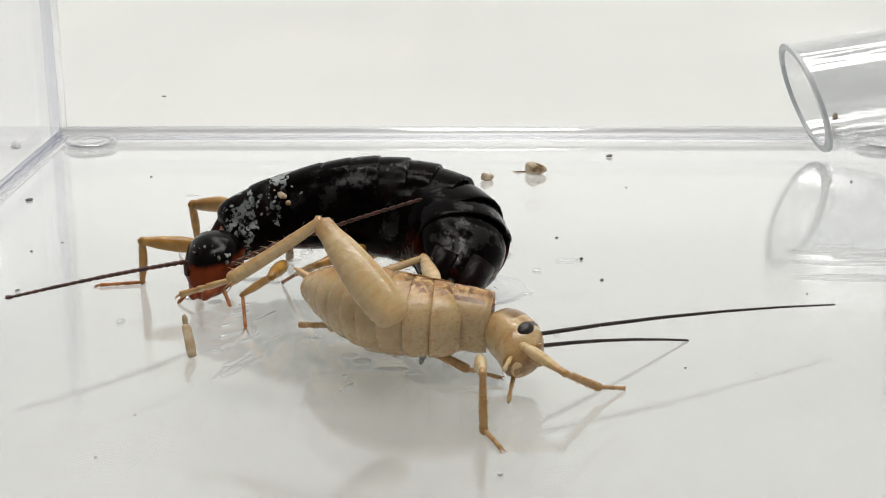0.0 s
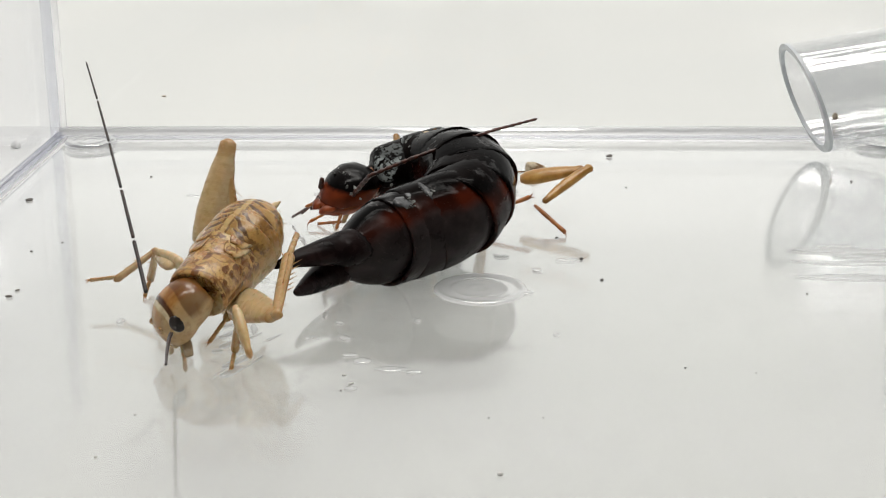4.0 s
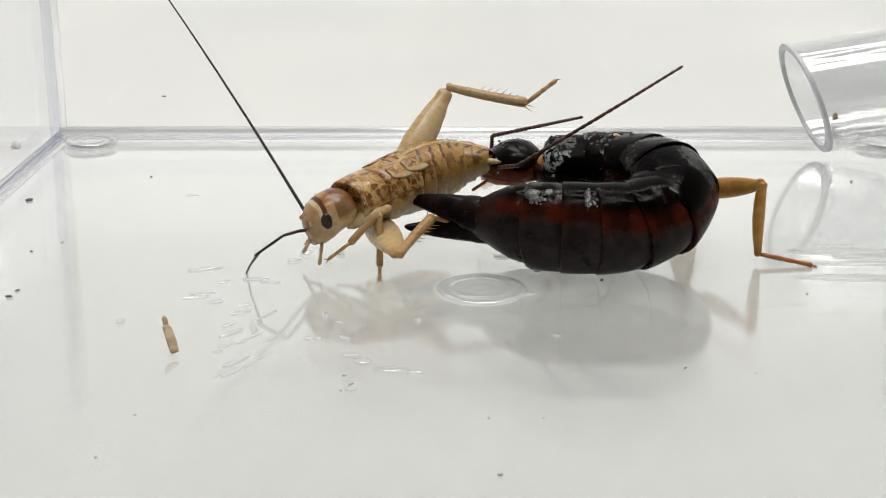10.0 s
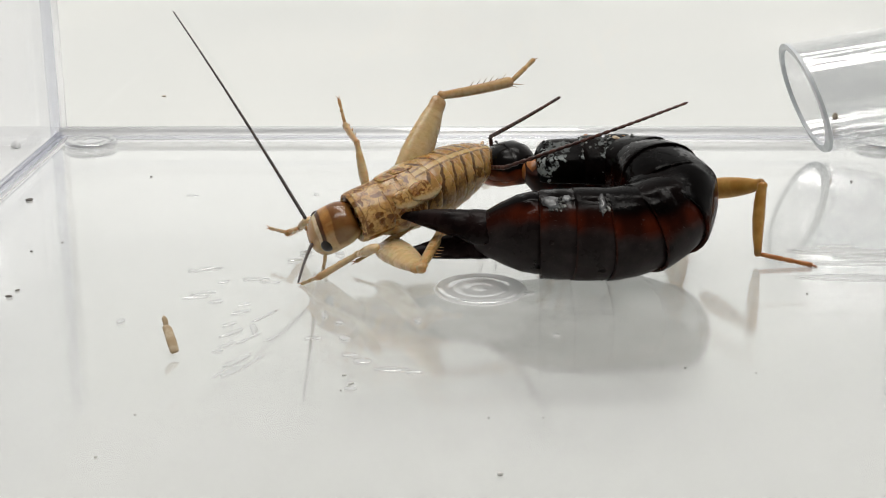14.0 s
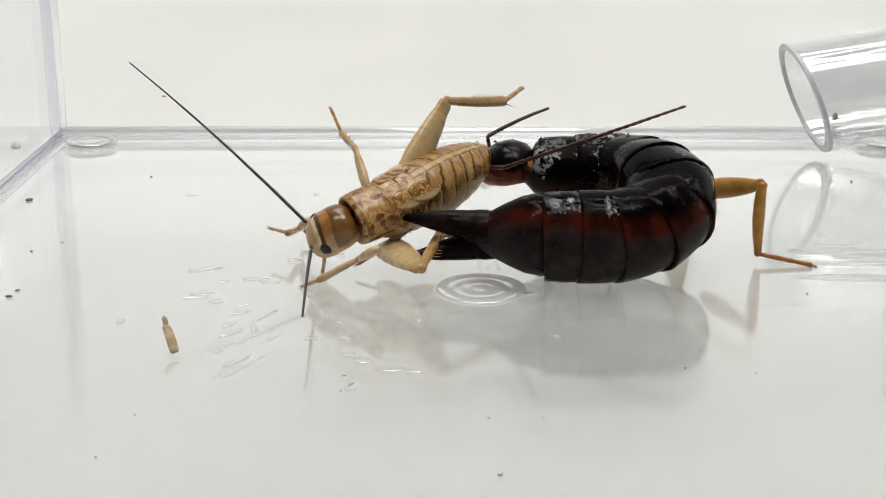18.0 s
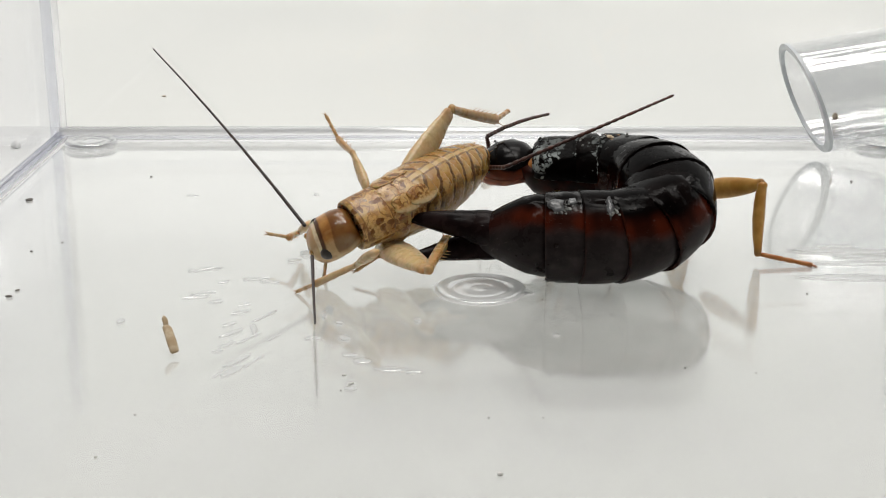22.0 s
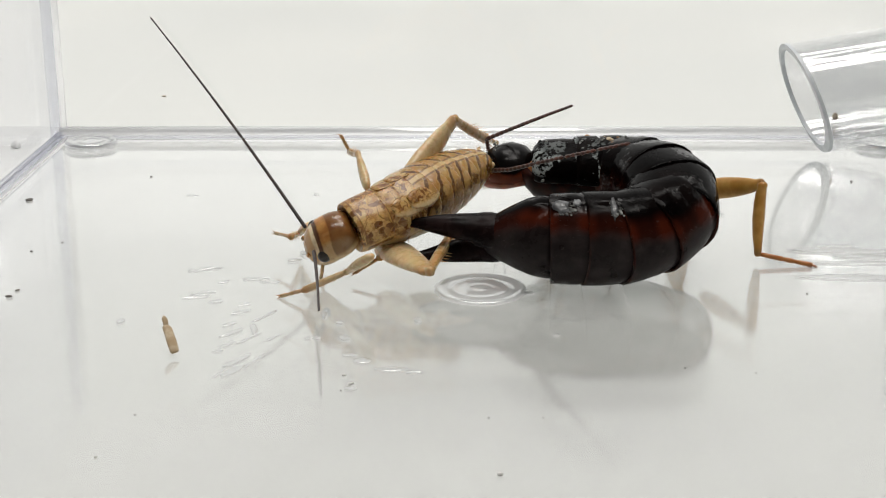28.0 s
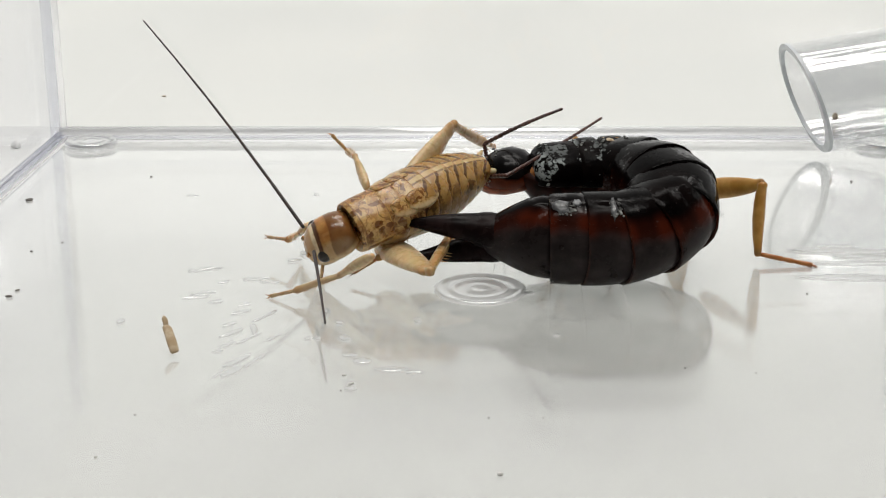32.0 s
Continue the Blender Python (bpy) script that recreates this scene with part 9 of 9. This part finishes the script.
    rows.append((18.0, dict(spine=[-13.2, 134.2, 4.5, -9.0, 134.4, 6.5, -3.8, 138.0, 8.0, 0.5, 143.1, 9.0, 4.5, 148.4, 10.0], dors=[-0.1, -0.7, 0.8], LA=[-12.7, 129.3, 5.0, -12.3, 120.8, 5.1, -11.9, 112.3, 4.6], RA=[-13.7, 135.7, 6.0, -24.0, 144.5, 13.0, -34.3, 153.2, 19.1], LF=[-6.4, 128.5, 5.4, -8.2, 132.0, 3.4, -12.1, 131.1, 1.5, -14.0, 132.9, 0.2], LM=[-6.0, 136.0, 5.4, -2.3, 136.8, 5.9, -6.2, 135.2, 3.3, -8.6, 133.9, 2.1], LH=[-5.7, 136.5, 3.3, -2.1, 126.9, 4.0, -0.2, 135.3, 4.9, 3.5, 136.9, 3.8], RF=[-13.9, 139.9, 5.0, -15.2, 143.6, 3.0, -16.0, 139.4, 3.8, -18.1, 141.4, 3.7], RM=[-7.8, 139.3, 8.7, -9.1, 142.5, 12.0, -10.8, 147.2, 12.5, -12.1, 147.7, 15.5], RH=[-4.0, 139.8, 9.0, 0.4, 145.4, 16.4, 6.7, 151.1, 15.2, 8.8, 154.6, 16.0])))
    rows.append((19.0, dict(spine=[-13.1, 133.3, 4.5, -9.0, 133.4, 6.5, -3.9, 137.4, 8.0, 0.4, 143.1, 9.0, 4.5, 149.0, 10.0], dors=[-0.1, -0.7, 0.8], LA=[-12.6, 128.4, 5.0, -12.5, 119.9, 5.2, -12.3, 111.4, 4.8], RA=[-13.8, 135.1, 6.0, -23.2, 144.2, 13.7, -32.7, 153.3, 20.5], LF=[-6.3, 126.7, 5.8, -8.2, 130.1, 3.6, -12.1, 130.3, 1.6, -13.9, 132.1, 0.2], LM=[-6.0, 135.2, 5.4, -2.3, 136.2, 5.9, -6.2, 134.3, 3.3, -8.4, 132.9, 2.2], LH=[-5.7, 135.9, 3.5, -1.5, 126.5, 4.2, 0.3, 134.9, 4.7, 3.8, 137.0, 3.6], RF=[-13.8, 138.9, 5.0, -15.1, 142.6, 3.0, -15.8, 138.3, 3.8, -18.1, 140.2, 3.7], RM=[-7.8, 139.1, 8.7, -9.2, 142.5, 11.8, -10.9, 147.2, 12.3, -12.2, 147.7, 15.4], RH=[-4.0, 139.8, 9.0, 0.6, 146.0, 16.1, 6.5, 151.8, 14.1, 8.7, 155.4, 14.7])))
    rows.append((21.0, dict(spine=[-13.1, 133.3, 4.5, -9.0, 133.4, 6.5, -3.9, 137.4, 8.0, 0.4, 143.1, 9.0, 4.5, 149.0, 10.0], dors=[-0.1, -0.7, 0.8], LA=[-12.5, 128.1, 5.0, -11.8, 119.6, 5.0, -11.1, 111.1, 4.6], RA=[-13.7, 134.9, 6.0, -22.9, 144.1, 13.9, -32.1, 153.3, 20.9], LF=[-6.3, 126.7, 5.8, -8.2, 130.1, 3.6, -12.1, 130.3, 1.6, -13.9, 132.1, 0.2], LM=[-6.0, 135.2, 5.4, -2.3, 136.2, 5.9, -6.2, 134.3, 3.3, -8.4, 132.9, 2.2], LH=[-5.7, 135.9, 3.5, -1.5, 126.5, 4.2, 0.3, 134.9, 4.7, 3.8, 137.0, 3.6], RF=[-13.8, 138.9, 5.0, -15.1, 142.6, 3.0, -15.8, 138.3, 3.8, -18.1, 140.2, 3.7], RM=[-7.7, 138.7, 8.8, -9.2, 142.5, 11.4, -11.0, 147.1, 11.9, -12.7, 147.7, 15.1], RH=[-4.0, 139.8, 9.0, 1.0, 146.5, 15.4, 6.2, 152.9, 13.0, 7.9, 156.7, 13.3])))
    rows.append((23.0, dict(spine=[-12.9, 131.8, 4.5, -8.9, 131.9, 6.5, -4.2, 135.3, 8.0, 0.1, 141.4, 9.0, 4.1, 147.7, 10.0], dors=[-0.1, -0.7, 0.8], LA=[-12.3, 127.5, 5.0, -11.3, 119.1, 4.9, -10.2, 110.7, 4.4], RA=[-13.7, 134.1, 6.0, -22.4, 144.0, 13.6, -31.2, 153.9, 20.2], LF=[-6.6, 127.0, 5.5, -8.5, 130.2, 3.1, -12.5, 129.4, 1.5, -14.8, 130.7, 0.2], LM=[-6.3, 133.2, 5.3, -2.6, 134.1, 5.9, -6.5, 132.4, 3.2, -8.8, 131.1, 2.0], LH=[-5.7, 134.8, 3.8, -1.3, 125.5, 4.2, 0.6, 133.9, 4.7, 4.0, 136.1, 3.7], RF=[-13.7, 137.9, 5.0, -15.0, 141.7, 3.1, -15.7, 137.4, 3.8, -18.1, 139.0, 3.6], RM=[-7.8, 139.1, 8.7, -9.5, 142.5, 11.6, -11.3, 147.2, 11.9, -12.9, 147.7, 15.1], RH=[-4.1, 138.9, 9.0, 0.8, 145.8, 15.3, 5.7, 152.4, 12.7, 7.0, 156.4, 12.8])))
    rows.append((24.0, dict(spine=[-12.9, 131.8, 4.5, -8.9, 131.9, 6.5, -4.2, 135.3, 8.0, 0.1, 141.4, 9.0, 4.1, 147.7, 10.0], dors=[-0.1, -0.7, 0.8], LA=[-12.0, 128.8, 5.0, -10.3, 120.5, 6.3, -8.6, 112.2, 7.1], RA=[-13.7, 134.1, 6.0, -22.1, 143.9, 14.0, -30.5, 153.8, 21.2], LF=[-6.6, 127.0, 5.5, -8.5, 130.2, 3.1, -12.5, 129.4, 1.5, -14.8, 130.7, 0.2], LM=[-6.3, 133.2, 5.3, -2.6, 134.1, 5.9, -6.5, 132.4, 3.2, -8.8, 131.1, 2.0], LH=[-5.7, 134.8, 3.8, -1.3, 125.5, 4.2, 0.6, 133.9, 4.7, 4.0, 136.1, 3.7], RF=[-13.7, 137.9, 5.0, -15.0, 141.7, 3.1, -15.7, 137.4, 3.8, -18.1, 139.0, 3.6], RM=[-7.7, 138.5, 8.9, -8.4, 142.5, 11.4, -9.4, 147.4, 10.8, -10.3, 145.7, 12.9], RH=[-4.1, 138.9, 9.0, 0.8, 145.3, 15.6, 7.6, 150.2, 13.5, 9.9, 153.7, 13.8])))
    rows.append((24.5, dict(spine=[-13.0, 132.2, 4.5, -8.9, 132.3, 6.5, -4.1, 135.5, 8.0, 0.1, 141.4, 9.0, 4.2, 146.9, 10.0], dors=[-0.1, -0.7, 0.8], LA=[-12.3, 128.4, 5.0, -11.2, 120.1, 6.7, -10.0, 111.8, 7.8], RA=[-13.7, 134.5, 6.0, -20.7, 142.4, 17.2, -27.6, 150.2, 27.4], LF=[-6.6, 127.4, 5.3, -8.8, 130.4, 2.9, -12.8, 129.6, 1.3, -15.2, 130.9, 0.2], LM=[-6.3, 133.5, 5.3, -2.6, 134.3, 5.9, -6.5, 132.8, 3.2, -8.9, 131.6, 2.0], LH=[-5.7, 134.8, 3.8, -1.3, 125.5, 4.2, 0.6, 133.9, 4.7, 4.0, 136.1, 3.7], RF=[-13.7, 137.9, 5.0, -15.0, 141.7, 3.1, -15.7, 137.4, 3.8, -18.1, 139.0, 3.6], RM=[-7.7, 138.6, 8.9, -8.5, 142.5, 11.5, -9.6, 147.3, 10.6, -10.6, 146.1, 13.1], RH=[-4.1, 138.9, 9.0, 0.8, 145.5, 15.6, 7.1, 150.9, 13.3, 9.5, 154.3, 13.6])))
    rows.append((25.0, dict(spine=[-13.0, 132.2, 4.5, -8.9, 132.3, 6.5, -4.1, 135.5, 8.0, 0.1, 141.4, 9.0, 4.2, 146.9, 10.0], dors=[-0.1, -0.7, 0.8], LA=[-12.4, 128.6, 5.0, -11.2, 120.4, 7.0, -10.1, 112.1, 8.5], RA=[-13.7, 134.5, 6.0, -20.6, 142.7, 17.0, -27.5, 150.9, 27.0], LF=[-6.6, 127.4, 5.3, -8.8, 130.4, 2.9, -12.8, 129.6, 1.3, -15.2, 130.9, 0.2], LM=[-6.3, 133.5, 5.3, -2.6, 134.3, 5.9, -6.5, 132.8, 3.2, -8.9, 131.6, 2.0], LH=[-5.7, 134.8, 3.8, -1.3, 125.5, 4.2, 0.6, 133.9, 4.7, 4.0, 136.1, 3.7], RF=[-13.7, 137.9, 5.0, -15.0, 141.7, 3.1, -15.7, 137.4, 3.8, -18.1, 139.0, 3.6], RM=[-7.7, 138.7, 8.8, -8.7, 142.5, 11.6, -9.8, 147.3, 10.7, -10.7, 146.3, 13.2], RH=[-4.1, 138.9, 9.0, 0.8, 145.3, 15.6, 7.4, 150.5, 13.5, 9.6, 154.0, 13.7])))
    rows.append((25.5, dict(spine=[-13.1, 132.4, 4.5, -9.1, 132.4, 6.5, -4.1, 135.7, 8.0, 0.2, 141.4, 9.0, 4.2, 146.4, 10.0], dors=[-0.1, -0.7, 0.8], LA=[-12.4, 129.0, 5.0, -11.3, 120.5, 5.9, -10.2, 112.1, 6.2], RA=[-13.7, 134.5, 6.0, -22.1, 142.0, 16.3, -30.6, 149.5, 25.7], LF=[-6.8, 127.3, 5.3, -9.1, 130.2, 2.8, -13.1, 129.4, 1.2, -15.4, 130.7, 0.2], LM=[-6.3, 133.8, 5.3, -2.6, 134.5, 5.9, -6.5, 133.0, 3.2, -8.9, 131.8, 2.0], LH=[-5.7, 134.8, 3.8, -1.3, 125.5, 4.2, 0.6, 133.9, 4.7, 4.0, 136.1, 3.7], RF=[-13.7, 137.9, 5.0, -15.0, 141.7, 3.1, -15.7, 137.4, 3.8, -18.1, 139.0, 3.6], RM=[-7.7, 138.6, 8.8, -8.7, 142.5, 11.5, -9.9, 147.3, 10.6, -10.7, 145.9, 13.0], RH=[-4.1, 138.9, 9.0, 0.9, 145.1, 15.4, 6.9, 150.8, 13.0, 9.1, 154.4, 13.1])))
    rows.append((28.0, dict(spine=[-13.2, 131.8, 4.5, -9.0, 131.9, 6.5, -3.9, 135.3, 8.0, 0.3, 140.7, 9.0, 4.4, 145.2, 10.0], dors=[-0.1, -0.7, 0.8], LA=[-12.4, 129.3, 5.0, -11.4, 120.9, 5.3, -10.5, 112.4, 5.1], RA=[-13.6, 133.9, 6.0, -22.3, 141.9, 15.7, -31.0, 149.9, 24.5], LF=[-6.9, 126.9, 5.2, -9.3, 129.7, 2.8, -13.3, 129.0, 1.2, -15.8, 130.0, 0.2], LM=[-6.1, 133.3, 5.4, -2.4, 134.1, 5.9, -6.4, 132.6, 3.2, -8.7, 131.3, 2.1], LH=[-5.7, 134.8, 3.8, -1.3, 125.5, 4.2, 0.6, 133.9, 4.7, 4.0, 136.1, 3.7], RF=[-13.7, 137.9, 5.0, -15.0, 141.7, 3.1, -15.5, 137.4, 4.0, -17.3, 139.6, 3.7], RM=[-7.7, 138.6, 8.9, -8.8, 142.5, 11.4, -10.0, 147.3, 10.5, -10.8, 145.6, 12.7], RH=[-4.0, 138.1, 9.0, 1.2, 145.0, 14.5, 4.8, 151.8, 10.8, 6.1, 155.6, 9.5])))
    rows.append((30.2, dict(spine=[-13.2, 131.8, 4.5, -9.0, 131.9, 6.5, -3.9, 135.3, 8.0, 0.3, 140.7, 9.0, 4.4, 145.2, 10.0], dors=[-0.1, -0.7, 0.8], LA=[-12.4, 129.3, 5.0, -11.1, 120.9, 4.9, -9.8, 112.5, 4.3], RA=[-13.6, 133.9, 6.0, -22.5, 141.6, 15.8, -31.3, 149.4, 24.7], LF=[-6.9, 126.9, 5.2, -9.3, 129.7, 2.8, -13.3, 129.0, 1.2, -15.8, 130.0, 0.2], LM=[-6.1, 133.3, 5.4, -2.4, 134.1, 5.9, -6.4, 132.6, 3.2, -8.7, 131.3, 2.1], LH=[-5.7, 134.8, 3.8, -1.3, 125.5, 4.2, 0.6, 133.9, 4.7, 4.0, 136.1, 3.7], RF=[-13.7, 137.9, 5.0, -15.0, 141.7, 3.1, -15.5, 137.4, 4.0, -17.3, 139.6, 3.7], RM=[-7.7, 138.5, 8.9, -8.9, 142.5, 11.3, -10.0, 147.3, 10.5, -11.1, 145.7, 12.7], RH=[-4.0, 137.6, 9.0, 1.2, 145.1, 14.3, 4.7, 152.0, 10.6, 6.0, 155.8, 9.3])))
    rows.append((32.0, dict(spine=[-13.2, 131.8, 4.5, -9.0, 131.9, 6.5, -4.0, 135.3, 8.0, 0.2, 139.6, 9.0, 4.1, 142.7, 10.0], dors=[-0.1, -0.7, 0.8], LA=[-12.4, 129.3, 5.0, -11.2, 120.9, 4.7, -10.0, 112.5, 3.9], RA=[-13.8, 133.9, 6.0, -22.7, 141.8, 15.6, -31.7, 149.6, 24.2], LF=[-6.9, 127.9, 4.9, -10.0, 129.8, 2.4, -14.2, 129.1, 1.1, -16.8, 130.0, 0.2], LM=[-6.2, 133.3, 5.3, -2.5, 134.1, 5.9, -6.5, 132.5, 3.2, -8.8, 131.3, 2.1], LH=[-5.7, 134.8, 3.8, -1.3, 125.5, 4.2, 0.6, 133.9, 4.7, 4.0, 136.1, 3.7], RF=[-13.7, 137.9, 5.0, -15.0, 141.7, 3.1, -15.8, 137.4, 3.7, -18.0, 139.2, 3.4], RM=[-7.7, 138.5, 8.9, -9.1, 142.5, 11.1, -10.2, 147.3, 10.5, -11.8, 146.2, 12.6], RH=[-4.1, 136.7, 9.0, 1.1, 144.3, 14.1, 4.5, 151.3, 10.5, 5.8, 155.1, 9.2])))
    return rows

# ---- end of stances


# ---- how the joints carry the parts ----
def points(flat):
    return [Vector(flat[i:i + 3]) for i in range(0, len(flat), 3)]


def spline(pts, marks, samples=14):
    """A smooth line through pts; returns a function of the share of the body's length. marks: shares of the first few points."""
    dense, where = [], []
    ext = [pts[0] * 2 - pts[1]] + pts + [pts[-1] * 2 - pts[-2]]
    lengths = []
    for i in range(len(pts) - 1):
        a, b, c, d = ext[i:i + 4]
        run = []
        for k in range(samples):
            t = k / samples
            run.append(0.5 * ((2 * b) + (c - a) * t + (2 * a - 5 * b + 4 * c - d) * t * t + (3 * b - a - 3 * c + d) * t ** 3))
        run.append(c)
        lengths.append(sum((run[k + 1] - run[k]).length for k in range(samples)))
        dense.append(run)
    shares = list(marks)
    rest = sum(lengths[len(marks) - 1:])
    done = 0.0
    for L in lengths[len(marks) - 1:]:
        done += L
        shares.append(marks[-1] + (1 - marks[-1]) * done / rest)

    def at(s):
        s = min(max(s, 0.0), 1.0)
        for i in range(len(shares) - 1):
            if s <= shares[i + 1] + 1e-9:
                f = (s - shares[i]) / (shares[i + 1] - shares[i]) * samples
                k = min(int(f), samples - 1)
                return dense[i][k].lerp(dense[i][k + 1], f - k)
        return pts[-1]
    return at


def even(line, n):
    """n + 1 points at equal steps along a bent line."""
    pts = [line(k / 48) for k in range(49)]
    run = [0.0]
    for a, b in zip(pts, pts[1:]):
        run.append(run[-1] + (b - a).length)
    out = []
    for i in range(n + 1):
        want = run[-1] * i / n
        k = max(0, min(47, sum(1 for v in run if v <= want) - 1))
        out.append(pts[k].lerp(pts[k + 1], (want - run[k]) / max(1e-9, run[k + 1] - run[k])))
    return out


def frame_at(origin, along, dorsal):
    x = along.normalized()
    z = (dorsal - x * dorsal.dot(x)).normalized()
    y = z.cross(x)
    m = Matrix((x, y, z)).transposed().to_4x4()
    m.translation = origin * MM
    return m


def stand(kind, plates, marks, s):
    """World poses of all parts for one stance."""
    out = {}
    at = spline(points(s["spine"]), marks)
    dors = points(s["dors"])
    if len(dors) == 1:
        dors = dors * 2

    def dorsal(k):
        f = k * (len(dors) - 1)
        i = min(int(f), len(dors) - 2)
        return dors[i].lerp(dors[i + 1], f - i)
    for i, (name, a, b) in enumerate(plates):
        p, q = at(a), at(b)
        out["B%d" % i] = frame_at(p, q - p, dorsal((a + b) / 2))
    if kind == "earwig":
        last = out["B%d" % (len(plates) - 1)]
        long_ = (plates[-1][2] - plates[-1][1]) * EARWIG_LONG
        tips = {"CU": Vector(s["CU"]), "CL": Vector(s["CL"])}
        ends = [last @ (Vector((long_ * 0.9, y, 0)) * MM) / MM for y in (1.55, -1.55)]
        if (ends[0] - tips["CU"]).length + (ends[1] - tips["CL"]).length > (ends[1] - tips["CU"]).length + (ends[0] - tips["CL"]).length:
            ends.reverse()
        zz = last.to_3x3() @ Vector((0, 0, 1))
        for key, e in zip(("CU", "CL"), ends):
            out[key] = frame_at(e, tips[key] - e, zz)
    for w in ("LA", "RA"):
        b, m, t = points(s[w])
        ctrl = m * 2 - (b + t) / 2

        def arc(k):
            return b * (1 - k) ** 2 + ctrl * 2 * k * (1 - k) + t * k * k
        if kind == "cricket":
            stops = even(arc, FEELER_PIECES)
            runs = list(zip(stops, stops[1:]))
        if kind == "earwig":
            # the first piece springs from the head, the rest run on from its end
            if w == "LA":
                foot = out["B0"] @ (Vector((1.3, -2.0, 0.3)) * MM) / MM
                b = foot + (b - foot).normalized() * min((b - foot).length, 5.1)
            else:
                foot = out["B0"] @ (Vector((-0.3, 1.5, 0.4)) * MM) / MM
                rise = out["B0"].to_3x3() @ Vector((0, 0, 1))
                b = foot + ((b - foot).normalized() * 0.6 + rise).normalized() * SCAPE
            ctrl = (m + (b + t) / 2) / 2 * 2 - (b + t) / 2
            stops = even(arc, FEELER_PIECES - 1)
            runs = [(foot, b)] + list(zip(stops, stops[1:]))
        for i, (p, q) in enumerate(runs):
            out[w + str(i)] = frame_at(p, q - p, Vector((0.05, 0.3, 1)) if abs((q - p).normalized().z) < 0.9 else Vector((1, 0.3, 0)))
    for w in ("LF", "LM", "LH", "RF", "RM", "RH"):
        j = points(s[w])
        bend = (j[1] - (j[0] + j[2]) / 2)
        for i in range(3):
            out[w + str(i)] = frame_at(j[i], j[i + 1] - j[i], bend if bend.length > 0.3 else Vector((0, 0, 1)))
    return out


def ease(values, times, t):
    """Smooth run through values without overshoot."""
    i = max(0, min(len(times) - 2, sum(1 for k in times if k <= t) - 1))
    h = [times[k + 1] - times[k] for k in range(len(times) - 1)]

    def slope(k):
        if k == 0 or k == len(times) - 1:
            return np.zeros_like(values[0])
        a, b = (values[k] - values[k - 1]) / h[k - 1], (values[k + 1] - values[k]) / h[k]
        w1, w2 = 2 * h[k] + h[k - 1], h[k] + 2 * h[k - 1]
        same = a * b > 1e-9
        safe_a, safe_b = np.where(same, a, 1.0), np.where(same, b, 1.0)
        return np.where(same, (w1 + w2) / (w1 / safe_a + w2 / safe_b), 0.0)
    u = (t - times[i]) / h[i]
    m0, m1 = slope(i) * h[i], slope(i + 1) * h[i]
    return (2 * u ** 3 - 3 * u ** 2 + 1) * values[i] + (u ** 3 - 2 * u ** 2 + u) * m0 + (3 * u ** 2 - 2 * u ** 3) * values[i + 1] + (u ** 3 - u ** 2) * m1


def fill_in(stances):
    """More stances between the given ones, joint by joint, so that the pieces stay together on the way."""
    times = [t for t, _ in stances]
    ticks = sorted(set([round(0.1 * k, 2) for k in range(0, 83)] + [round(8.3 + 0.3 * k, 2) for k in range(0, 79)] + times + [32.0]))
    out = [(t, {}) for t in ticks]
    for key in stances[0][1]:
        size = max(len(s[key]) for _, s in stances)
        values = [np.array(s[key] if len(s[key]) == size else (s[key] * size)[:size] if len(s[key]) == 3 else resize(s[key], size), float) for _, s in stances]
        for t, s in out:
            s[key] = [float(v) for v in ease(values, times, t)]
    return out


def resize(flat, size):
    """The same run of points with another count."""
    p = np.array(flat, float).reshape(-1, 3)
    n = size // 3
    k = np.linspace(0, len(p) - 1, n)
    return [float(np.interp(a, range(len(p)), p[:, c])) for a in k for c in range(3)]


EYE, FARTHER = Vector((0.0, 0.0, 46.0)), 1.026


def settle(s):
    """The body a little deeper and lower than first set down, its feet kept on the floor."""
    out = {}
    for key, flat in s.items():
        pts = points(flat)
        if key != "dors":
            far = [EYE + (p - EYE) * FARTHER for p in pts]
            treads = key[1] in "FMH" and pts[-1].z < 1.0
            pts = pts if treads else far
        out[key] = [c for p in pts for c in p]
    return out


def motions():
    first, last = pose(-0.0222, 0.1153, 0.0013, 0, 48, 293), pose(-0.0239, 0.1157, 0.0013, 0, 31, 295)
    here, there = pose(-0.0162, 0.1417, 0), pose(0.0042, 0.1542, 0, 0, 0, 50)
    walk(SWEPT, [(0.0, here), (3.5, here), (5.4, there), (32.0, there)])
    walk(FRAGMENT, [(0.0, first), (3.5, first), (5.4, last), (32.0, last)])
    for kind, build, plates, marks, stances in (("earwig", build_earwig, EARWIG_PLATES, (0.0, 0.115, 0.315), earwig_stances), ("cricket", build_cricket, CRICKET_PLATES, (0.0, 0.165, 0.46), cricket_stances)):
        root, moving = build()
        rows = [(t, stand(kind, plates, marks, settle(s))) for t, s in fill_in(stances())]
        base = []
        for t, out in rows:
            p = out["B3"].translation
            base.append((t, pose(p.x, p.y, 0)))
        walk(root, base)
        for key, ob in moving.items():
            walk(ob, [(t, m.inverted() @ out[key]) for (t, out), (_, m) in zip(rows, base)])


motions()
